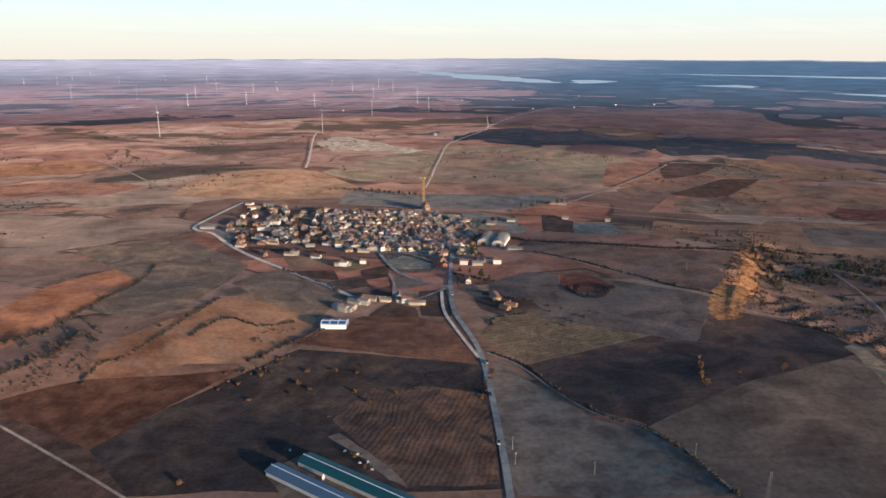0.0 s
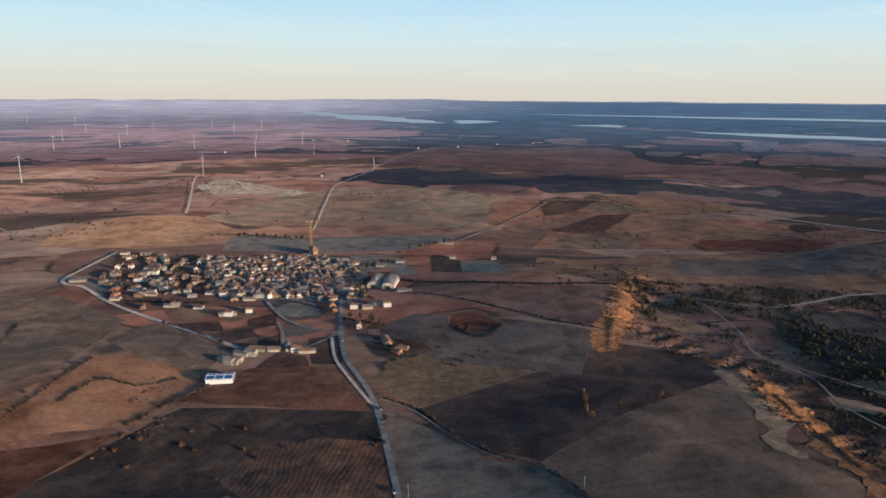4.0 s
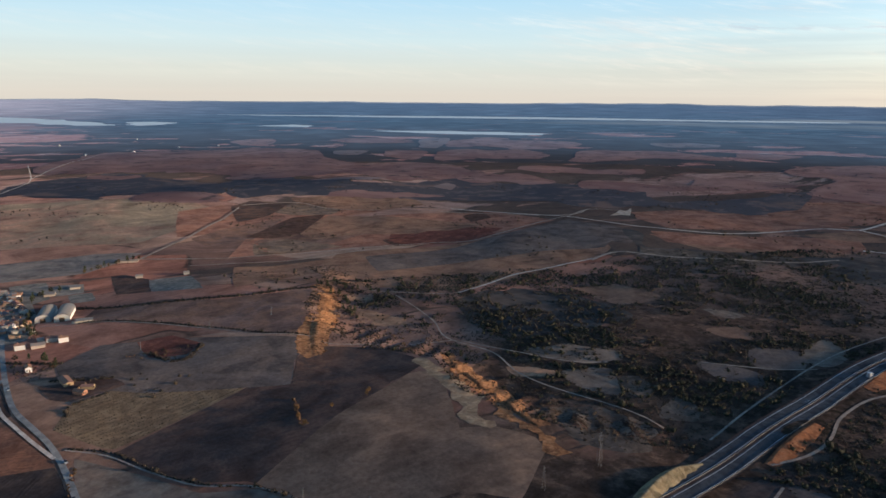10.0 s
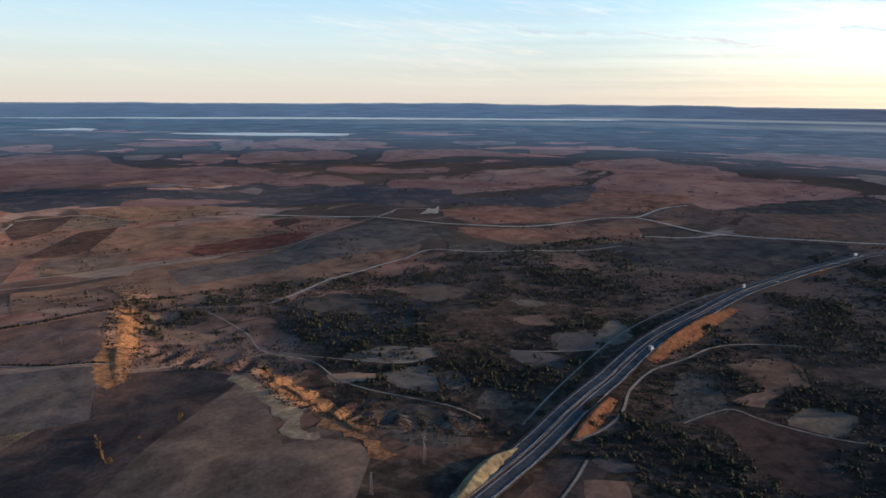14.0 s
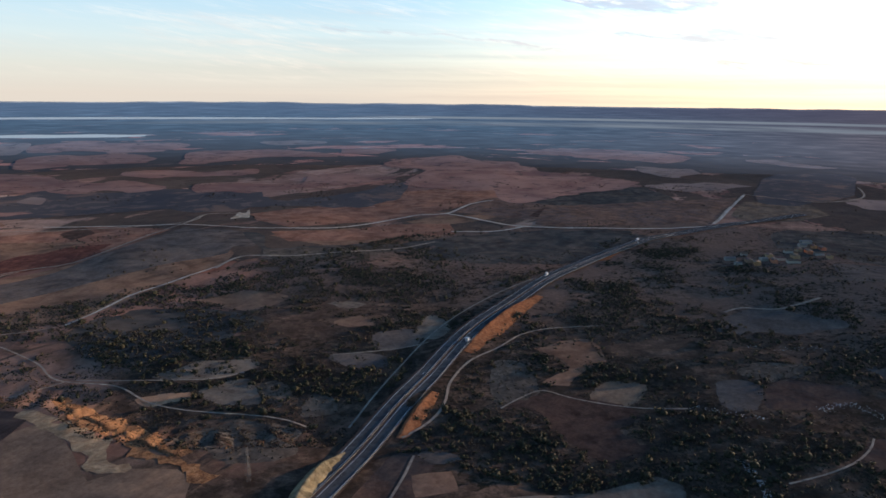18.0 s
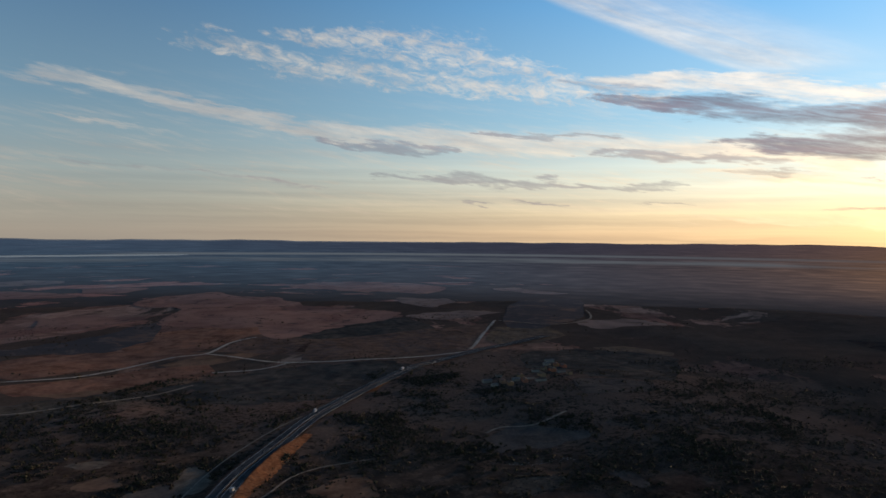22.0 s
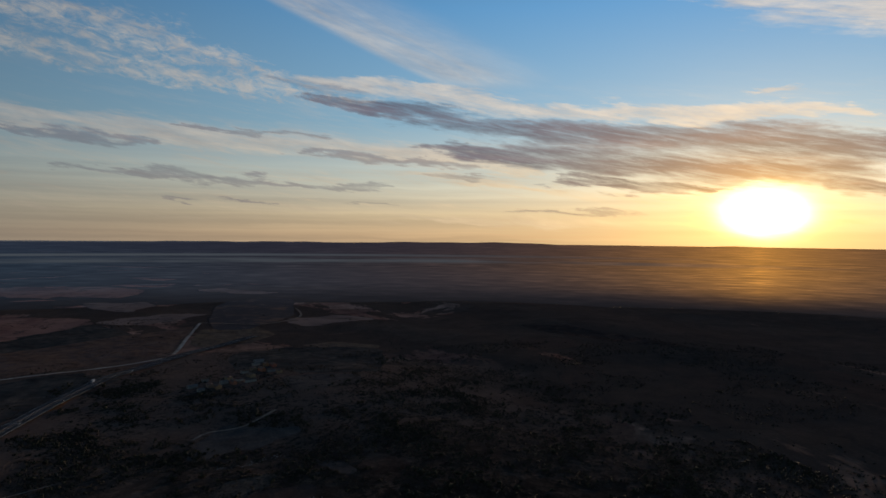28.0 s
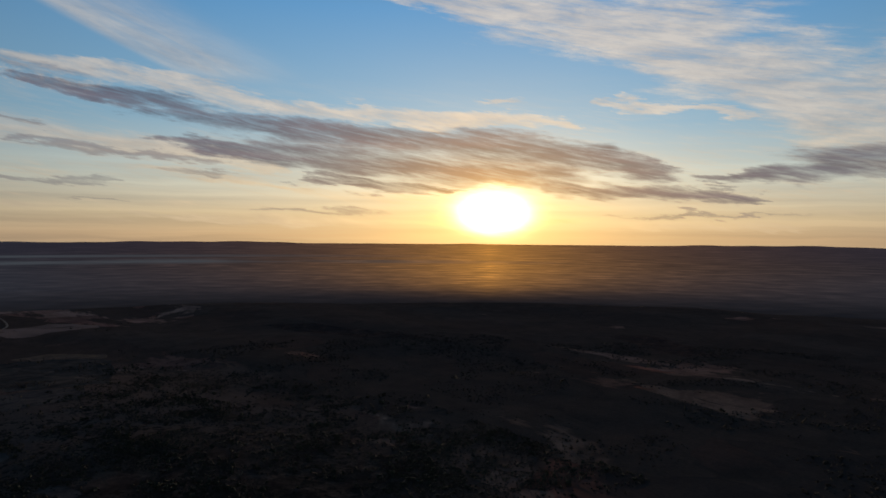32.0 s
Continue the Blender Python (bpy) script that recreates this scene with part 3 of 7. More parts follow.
def farmland():
    """The wide patchwork of fields: cells of earth of many tones, darker belts of scrub among them."""
    m = bpy.data.materials.new("farmland")
    m.use_nodes = True
    N = Nodes(m.node_tree)
    b = m.node_tree.nodes["Principled BSDF"]
    co = N.add("ShaderNodeTexCoord").outputs["Object"]
    wob = N.add("ShaderNodeVectorMath", operation="ADD")
    N.put(co, wob.inputs[0])
    n1 = N.math("MULTIPLY", N.math("SUBTRACT", N.noise(co, 0.004, 3.0), 0.5), 160.0)
    n2 = N.math("MULTIPLY", N.math("SUBTRACT", N.noise(co, 0.0053, 3.0), 0.5), 160.0)
    N.put(N.vec(n1, n2), wob.inputs[1])
    st = N.add("ShaderNodeVectorMath", operation="MULTIPLY")
    N.put(wob.outputs[0], st.inputs[0])
    st.inputs[1].default_value = (0.0046, 0.0085, 0.0)
    v = N.add("ShaderNodeTexVoronoi")
    N.put(st.outputs[0], v.inputs["Vector"])
    v.inputs["Scale"].default_value = 1.0
    cell = N.add("ShaderNodeSeparateColor")
    N.put(v.outputs["Color"], cell.inputs[0])
    col = N.ramp(cell.outputs[0], [(0.0, (0.11, 0.075, 0.065)), (0.12, (0.27, 0.155, 0.115)), (0.25, (0.2, 0.13, 0.105)), (0.4, (0.30, 0.19, 0.135)), (0.55, (0.13, 0.085, 0.075)), (0.68, (0.3, 0.125, 0.085)), (0.82, (0.22, 0.15, 0.12)), (1.0, (0.26, 0.19, 0.15))])
    sp = N.add("ShaderNodeSeparateXYZ")
    N.put(co, sp.inputs[0])
    rad = N.math("POWER", N.math("ADD", N.math("MULTIPLY", sp.outputs[0], sp.outputs[0]), N.math("MULTIPLY", sp.outputs[1], sp.outputs[1])), 0.5)
    # earth is paler and pinker far out, darker close to the origin
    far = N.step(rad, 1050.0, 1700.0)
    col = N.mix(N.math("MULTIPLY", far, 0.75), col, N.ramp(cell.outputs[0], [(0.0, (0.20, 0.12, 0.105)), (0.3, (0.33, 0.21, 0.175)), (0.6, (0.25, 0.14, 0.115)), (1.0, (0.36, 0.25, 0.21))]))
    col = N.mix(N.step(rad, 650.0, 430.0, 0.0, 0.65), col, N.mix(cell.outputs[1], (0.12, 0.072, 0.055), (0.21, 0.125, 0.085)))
    blotch = N.noise(co, 0.012, 6.0, 0.65, 1.0)
    col = N.mix(1.0, col, N.ramp(blotch, [(0.3, (0.58, 0.56, 0.56)), (0.7, (1.65, 1.6, 1.55))]), "MULTIPLY")
    mp = N.add("ShaderNodeMapping")
    N.put(co, mp.inputs["Vector"])
    N.put(N.vec(0.0, 0.0, N.math("MULTIPLY", cell.outputs[1], 3.0)), mp.inputs["Rotation"])
    mp.inputs["Scale"].default_value = (0.012, 0.12, 0.1)
    drawn = N.noise(mp.outputs[0], 1.0, 5.0, 0.62, 0.3)
    col = N.mix(0.38, col, N.ramp(drawn, [(0.3, (0.58, 0.56, 0.56)), (0.7, (1.4, 1.38, 1.35))]), "MULTIPLY")
    edge = N.add("ShaderNodeTexVoronoi", feature="DISTANCE_TO_EDGE")
    N.put(st.outputs[0], edge.inputs["Vector"])
    edge.inputs["Scale"].default_value = 1.0
    hedge = N.math("MULTIPLY", N.step(edge.outputs["Distance"], 0.006, 0.02, 1.0, 0.0), N.step(N.noise(co, 0.02, 3.0), 0.42, 0.6))
    col = N.mix(N.math("MULTIPLY", hedge, 0.8), col, (0.04, 0.036, 0.03))
    # belts of holm oak and scrub, more of them to the east
    st2 = N.add("ShaderNodeVectorMath", operation="MULTIPLY")
    N.put(co, st2.inputs[0])
    st2.inputs[1].default_value = (0.0016, 0.0034, 0.0)
    belt = N.noise(st2.outputs[0], 1.0, 7.0, 0.62, 0.5)
    more = N.math("ADD", N.step(sp.outputs[0], -600.0, 1800.0, 0.06, -0.03), N.math("MULTIPLY", N.math("MULTIPLY", N.step(sp.outputs[0], 150.0, 600.0), N.step(sp.outputs[1], 1500.0, 2000.0)), -0.08))
    # the south-east is woodland with few clearings
    az = N.math("ARCTAN2", sp.outputs[0], sp.outputs[1])
    south = N.math("MULTIPLY", N.step(az, 1.8, 2.15), N.step(sp.outputs[0], -400.0, 200.0))
    more = N.math("ADD", more, N.math("MULTIPLY", south, -0.13))
    wood = N.step(N.math("SUBTRACT", N.math("ADD", belt, N.math("MULTIPLY", far, 0.03)), more), 0.515, 0.545)
    col = N.mix(N.math("MULTIPLY", wood, 0.88), col, N.mix(N.noise(co, 0.03, 4.0), (0.046, 0.041, 0.037), (0.11, 0.083, 0.068)))
    # scrubland round the motorway
    ex = N.math("DIVIDE", N.math("SUBTRACT", sp.outputs[0], 780.0), 640.0)
    ey = N.math("DIVIDE", N.math("SUBTRACT", sp.outputs[1], 60.0), 520.0)
    rr = N.math("ADD", N.math("MULTIPLY", ex, ex), N.math("MULTIPLY", ey, ey))
    wild = N.step(N.math("ADD", rr, N.math("MULTIPLY", N.math("SUBTRACT", N.noise(co, 0.006, 5.0, 0.6), 0.5), 2.2)), 0.75, 1.05, 1.0, 0.0)
    floor = N.mix(N.step(N.noise(co, 0.02, 6.0, 0.65, 0.6), 0.40, 0.62), (0.04, 0.032, 0.027), (0.11, 0.073, 0.054))
    mottle = N.noise(co, 0.07, 9.0, 0.78, 0.3)
    floor = N.mix(0.9, floor, N.ramp(mottle, [(0.34, (0.4, 0.4, 0.4)), (0.5, (1.0, 1.0, 1.0)), (0.64, (2.3, 2.2, 2.1))]), "MULTIPLY")
    # floor turns paler far out: haze put into its colour
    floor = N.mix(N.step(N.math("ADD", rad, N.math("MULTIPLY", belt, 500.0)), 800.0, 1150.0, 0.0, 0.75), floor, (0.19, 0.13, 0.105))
    thorn = N.step(N.noise(co, 0.13, 6.0, 0.7, 0.4), 0.50, 0.58)
    floor = N.mix(N.math("MULTIPLY", thorn, N.step(N.noise(co, 0.012, 4.0), 0.35, 0.6)), floor, (0.022, 0.021, 0.015))
    col = N.mix(N.math("MULTIPLY", wild, 0.92), col, floor)
    grain = N.noise(co, 0.25, 5.0, 0.7)
    col = N.mix(0.5, col, N.ramp(grain, [(0.25, (0.5, 0.5, 0.5)), (0.75, (1.4, 1.4, 1.4))]), "MULTIPLY")
    N.put(col, b.inputs["Base Color"])
    b.inputs["Roughness"].default_value = 0.95
    b.inputs["Diffuse Roughness"].default_value = 0.45
    b.inputs["Specular IOR Level"].default_value = 0.0
    bp = N.add("ShaderNodeBump")
    bp.inputs["Strength"].default_value, bp.inputs["Distance"].default_value = 0.6, 0.6
    N.put(N.math("ADD", grain, N.math("MULTIPLY", wood, 1.5)), bp.inputs["Height"])
    N.put(bp.outputs[0], b.inputs["Normal"])
    return m


def far_land(cover=""):
    """Distance: belts of wood and field, with blue evening haze and sun glow painted as emission; or one kind of cover
    alone.
    """
    m = bpy.data.materials.new("distant_" + (cover or "land"))
    m.use_nodes = True
    N = Nodes(m.node_tree)
    b = m.node_tree.nodes["Principled BSDF"]
    co = N.add("ShaderNodeTexCoord").outputs["Object"]
    sp = N.add("ShaderNodeSeparateXYZ")
    N.put(co, sp.inputs[0])
    az = N.math("MULTIPLY", N.math("ARCTAN2", sp.outputs[0], sp.outputs[1]), 57.2958)
    r = N.math("POWER", N.math("ADD", N.math("MULTIPLY", sp.outputs[0], sp.outputs[0]), N.math("MULTIPLY", sp.outputs[1], sp.outputs[1])), 0.5)
    deep = N.math("DIVIDE", 3000.0, N.math("MAXIMUM", N.math("SUBTRACT", 1.0, N.math("DIVIDE", N.math("SUBTRACT", r, 3000.0), 1700.0)), 0.05))
    flat = N.math("MULTIPLY", N.math("LOGARITHM", N.math("MAXIMUM", N.math("MINIMUM", deep, 20000.0), r), 2.718), 11.0)
    belt = N.noise(N.vec(N.math("MULTIPLY", az, 0.11), flat, 1.0), 1.0, 8.0, 0.64, 0.5)
    belt = N.math("ADD", belt, N.step(az, 84.0, 105.0, 0.0, 0.12))
    field = N.noise(N.vec(N.math("MULTIPLY", az, 0.35), N.math("MULTIPLY", flat, 3.0), 4.0), 1.0, 5.0, 0.6, 0.3)
    east = N.step(az, -2.0, 14.0, 0.555, 0.40)
    wood = N.step(N.math("SUBTRACT", belt, east), -0.012, 0.012)
    earth = N.ramp(field, [(0.32, (0.2, 0.10, 0.085)), (0.44, (0.50, 0.25, 0.20)), (0.54, (0.34, 0.16, 0.13)), (0.66, (0.58, 0.37, 0.30))])
    col = N.mix(wood, earth, N.mix(field, (0.055, 0.052, 0.054), (0.10, 0.085, 0.08)))
    fleck = N.noise(co, 0.02, 6.0, 0.7, 0.5)
    if cover == "wood":
        # wood tone lifted and blued, standing in for haze over the nearer belts
        col = N.mix(N.step(fleck, 0.52, 0.62), (0.078, 0.074, 0.08), (0.14, 0.115, 0.108))
        col = N.mix(N.step(N.noise(co, 0.007, 6.0, 0.65, 1.0), 0.56, 0.62, 0.0, 0.8), col, (0.17, 0.12, 0.10))
    elif cover:
        pale, deep_tone = ((0.30, 0.18, 0.15), (0.20, 0.112, 0.098)) if cover == "pink" else ((0.25, 0.19, 0.17), (0.18, 0.14, 0.13))
        col = N.mix(N.step(N.noise(co, 0.005, 7.0, 0.65, 1.2), 0.36, 0.64), deep_tone, pale)
        col = N.mix(N.step(fleck, 0.56, 0.62, 0.0, 0.75), col, (0.07, 0.06, 0.058))
    # base colour darkened far out, where the painted haze takes over
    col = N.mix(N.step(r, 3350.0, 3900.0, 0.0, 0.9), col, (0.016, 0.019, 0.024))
    N.put(col, b.inputs["Base Color"])
    b.inputs["Roughness"].default_value = 1.0
    b.inputs["Specular IOR Level"].default_value = 0.0
    # pale mist bands, mixed into the emission below
    mist = N.math("MULTIPLY", N.math("MULTIPLY", N.step(az, 30.0, 62.0), N.step(az, 150.0, 100.0)), N.math("MULTIPLY", N.step(r, 3760.0, 3850.0), N.step(r, 3990.0, 3880.0)))
    mist = N.math("MULTIPLY", mist, N.step(N.noise(N.vec(N.math("MULTIPLY", az, 0.09), N.math("MULTIPLY", r, 0.01), 2.0), 1.0, 4.0), 0.3, 0.7))
    strip = N.math("MULTIPLY", N.math("MULTIPLY", N.step(az, 56.0, 64.0), N.step(az, 140.0, 80.0)), N.math("MULTIPLY", N.step(r, 3990.0, 4035.0), N.step(r, 4100.0, 4060.0)))
    mist = N.math("MAXIMUM", mist, strip)
    # haze and the low sun's glow, painted as emission by bearing and distance
    haze_glow = N.mix(N.step(az, -6.0, 12.0), HAZE_WEST, HAZE_EAST)
    haze_glow = N.mix(N.step(az, 62.0, 108.0), haze_glow, (0.027, 0.029, 0.039))
    haze_glow = N.mix(N.step(r, 3700.0, 4450.0, 0.0, 0.8), haze_glow, N.mix(N.step(az, -8.0, 22.0), (0.21, 0.20, 0.235), N.mix(N.step(az, 50.0, 95.0), (0.034, 0.056, 0.092), (0.020, 0.024, 0.042))))
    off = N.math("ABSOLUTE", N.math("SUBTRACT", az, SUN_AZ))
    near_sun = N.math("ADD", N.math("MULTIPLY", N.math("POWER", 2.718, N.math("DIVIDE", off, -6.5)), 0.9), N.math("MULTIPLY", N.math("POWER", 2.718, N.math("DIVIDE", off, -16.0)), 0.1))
    haze_glow = N.mix(N.math("MULTIPLY", N.step(r, 4425.0, 4465.0, 0.0, 0.75), N.step(az, 110.0, 70.0)), haze_glow, (0.125, 0.135, 0.15))
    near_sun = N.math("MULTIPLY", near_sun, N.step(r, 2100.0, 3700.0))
    haze_glow = N.mix(near_sun, haze_glow, (0.72, 0.32, 0.065))
    haze_glow = N.mix(1.0, haze_glow, N.ramp(field, [(0.36, (0.66, 0.68, 0.72)), (0.52, (0.95, 0.95, 0.95)), (0.66, (1.45, 1.4, 1.35))]), "MULTIPLY")
    N.put(N.mix(N.math("MULTIPLY", mist, 0.8), haze_glow, (0.085, 0.10, 0.115)), b.inputs["Emission Color"])
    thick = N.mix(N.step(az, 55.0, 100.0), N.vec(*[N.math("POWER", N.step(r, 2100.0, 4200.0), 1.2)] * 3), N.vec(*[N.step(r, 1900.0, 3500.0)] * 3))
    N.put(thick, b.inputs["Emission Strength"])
    return m


HAZE_WEST, HAZE_EAST = (0.082, 0.080, 0.104), (0.025, 0.047, 0.075)
steps = [40.0]
while steps[-1] < NEAR:
    steps.append(steps[-1] + max(4.5, steps[-1] * 0.010))
steps[-1] = NEAR
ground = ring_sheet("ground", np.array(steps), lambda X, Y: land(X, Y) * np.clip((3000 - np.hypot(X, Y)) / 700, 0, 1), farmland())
tagged(ground, "rolling patchwork of red and brown farmland at dusk", "ground", kind="structure")
base = mesh_ob("ground_centre", [(38 * math.sin(a), 38 * math.cos(a), float(land(0, 0))) for a in np.linspace(0, 6.283, 24, endpoint=False)], [tuple(range(23, -1, -1))], SOILS["dark_soil"])
tagged(base, "patch of dark fallow earth under the viewpoint", "ground", kind="structure")


def rim_heights(X, Y):
    r, a = np.hypot(X, Y), np.arctan2(X, Y)
    d = PLAIN / np.maximum(1 - (r - PLAIN) / (RIM - PLAIN), 0.02)
    z = np.where(r < PLAIN, land(X, Y) * np.clip((3000 - r) / 700, 0, 1), EYE_H * (1 - r / d))
    hills = 4 * np.sin(7 * a + 1) + 3 * np.sin(17 * a) + 2.0 * np.sin(41 * a + 2) + 1.2 * np.sin(97 * a)
    return z + np.clip((r - 4250) / 150, 0, 1) * np.maximum(hills, -2)


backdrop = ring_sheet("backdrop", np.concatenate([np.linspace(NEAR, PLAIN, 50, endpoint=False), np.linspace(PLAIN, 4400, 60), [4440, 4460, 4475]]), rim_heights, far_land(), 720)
tagged(backdrop, "distant wooded plain, blue evening haze painted on as glow", "distance", kind="structure")


def outline(pts, gap, wild, seed, closed=True, stiff=0.7, torn=1.0):
    """A smooth line through pts, in steps of about gap metres, a little uneven."""
    rnd, out, n = random.Random(seed), [], len(pts)
    for i in range(n if closed else n - 1):
        p = [pts[(i + k) % n] if closed else pts[min(max(i + k, 0), n - 1)] for k in (-1, 0, 1, 2)]
        m = max(1, int(math.dist(p[1], p[2]) / gap))
        for s in range(m):
            t = s / m
            q = [0.5 * (2 * b + (c - a) * t + (2 * a - 5 * b + 4 * c - d) * t * t + (3 * b - a - 3 * c + d) * t ** 3) for a, b, c, d in zip(*p)]
            if closed:  # corners of fields stay fairly sharp
                q = [stiff * (b + (c - b) * t) + (1 - stiff) * v for b, c, v in zip(p[1], p[2], q)]
            if closed and stiff < 0.5:  # ragged natural edges
                k = max(1.0, math.hypot(*q) / 500)
                w = noise.noise_vector(Vector((q[0] / 22 / k, q[1] / 22 / k, seed))) + 0.5 * noise.noise_vector(Vector((q[0] / 8 / k, q[1] / 8 / k, seed)))
                q = [q[0] + 12 * k * w[0] * torn, q[1] + 10 * k * w[1] * torn]
            out.append((q[0] + rnd.uniform(-wild, wild), q[1] + rnd.uniform(-wild, wild)))
    if not closed:
        out.append(tuple(pts[-1]))
    return out


def inside(pts, x, y):
    ok = np.zeros(np.shape(x), bool)
    for (ax, ay), (bx, by) in zip(pts, pts[1:] + pts[:1]):
        ok ^= ((ay > y) != (by > y)) & (x < (bx - ax) * (y - ay) / (by - ay + 1e-9) + ax)
    return ok


LAID = []


def layer(pts):
    """How many sheets lie under a new one: it goes on top of those that it overlaps."""
    mine = np.array(outline(pts, 25.0, 0, 1, True, 1.0))
    k = 0
    for other, theirs, kk in LAID:
        if kk >= k and (inside(other, mine[:, 0], mine[:, 1]).any() or inside(pts, theirs[:, 0], theirs[:, 1]).any()):
            k = kk + 1
    LAID.append((pts, mine, k))
    return k


def lift(x, y, level):
    r = math.hypot(x, y)
    return ground_z(x, y) + 0.05 * level + 0.06 + 0.0003 * r + 0.0009 * max(r - 500, 0)


def sheet(name, pts, level, material, label, category="field", wild=0.02, ragged=False):
    """A field: an even-meshed sheet over the land."""
    far = min(math.hypot(*p) for p in pts)
    size = max(math.dist(p, pts[0]) for p in pts)
    under = min(layer(pts), 5)
    gap = max(6.0, far * 0.010)
    bm = bmesh.new()
    bm.faces.new([bm.verts.new((x, y, 0)) for x, y in outline(pts, gap * (0.6 if ragged else 1.0), wild * gap * (5 if ragged else 2), len(pts) + int(size), True, 0.1 if ragged else 0.8, min(1.0, size / 160))])
    bmesh.ops.triangulate(bm, faces=bm.faces[:])
    for _ in range(9):
        long = [e for e in bm.edges if e.calc_length() > gap * 1.6]
        if not long:
            break
        bmesh.ops.subdivide_edges(bm, edges=long, cuts=1)
        bmesh.ops.triangulate(bm, faces=[f for f in bm.faces if len(f.verts) > 3])
        bmesh.ops.beautify_fill(bm, faces=bm.faces[:], edges=[e for e in bm.edges if not e.is_boundary])
    xy = np.array([v.co[:2] for v in bm.verts])
    zz = land(xy[:, 0], xy[:, 1])
    for v, z in zip(bm.verts, zz):
        r = math.hypot(v.co.x, v.co.y)
        if r > PLAIN:
            v.co = fold(v.co.x, v.co.y)
            v.co.z += 1.4 + 0.2 * under
            continue
        v.co.z = z * fade(r) + 0.0006 * max(r - 1200, 0) + 0.035 * under + 0.04 + (0.00008 + 0.00004 * under) * r
    bmesh.ops.recalc_face_normals(bm, faces=bm.faces[:])
    if sum(f.normal.z for f in bm.faces) < 0:
        bmesh.ops.reverse_faces(bm, faces=bm.faces[:])
    for f in bm.faces:
        f.smooth = True
    ob = part(name, bm, material, None)
    return tagged(ob, label, category, kind="structure")


def ribbon(name, pts, width, level, material, side=0.0, lo=0.0, hi=1.0, thick=0.0, parent=None, bed=0.0):
    """A strip along a line through pts, moved sideways by side metres."""
    line = outline(pts, 7.0 if math.hypot(*pts[0]) < 900 else 11.0, 0, 1, False)
    line = line[int(lo * len(line)):max(int(hi * len(line)), 2)]
    verts, faces, level_z = [], [], []
    for i, (x, y) in enumerate(line):
        a, b = line[max(i - 1, 0)], line[min(i + 1, len(line) - 1)]
        n = math.dist(a, b) or 1
        level_z.append(max(lift(x + k * bed * (b[1] - a[1]) / n, y - k * bed * (b[0] - a[0]) / n, level) for k in (-0.5, 0.0, 0.5)))
    if bed:  # an even bed, on a low bank where the ground falls away
        level_z = list(np.convolve(np.pad(level_z, 5, "edge"), np.ones(11) / 11, "valid") + 0.3)
    for i, (x, y) in enumerate(line):
        a, b = line[max(i - 1, 0)], line[min(i + 1, len(line) - 1)]
        dx, dy = b[0] - a[0], b[1] - a[1]
        n = math.hypot(dx, dy) or 1
        nx, ny = dy / n, -dx / n
        for k in (-0.5, 0.5):
            px, py = x + nx * (side + k * width), y + ny * (side + k * width)
            verts.append((px, py, (level_z[i] if bed or width < 1 else lift(px, py, level)) + thick))
        if i:
            j = 2 * i
            faces.append((j - 2, j - 1, j + 1, j))
    return mesh_ob(name, verts, faces, material, True, parent)


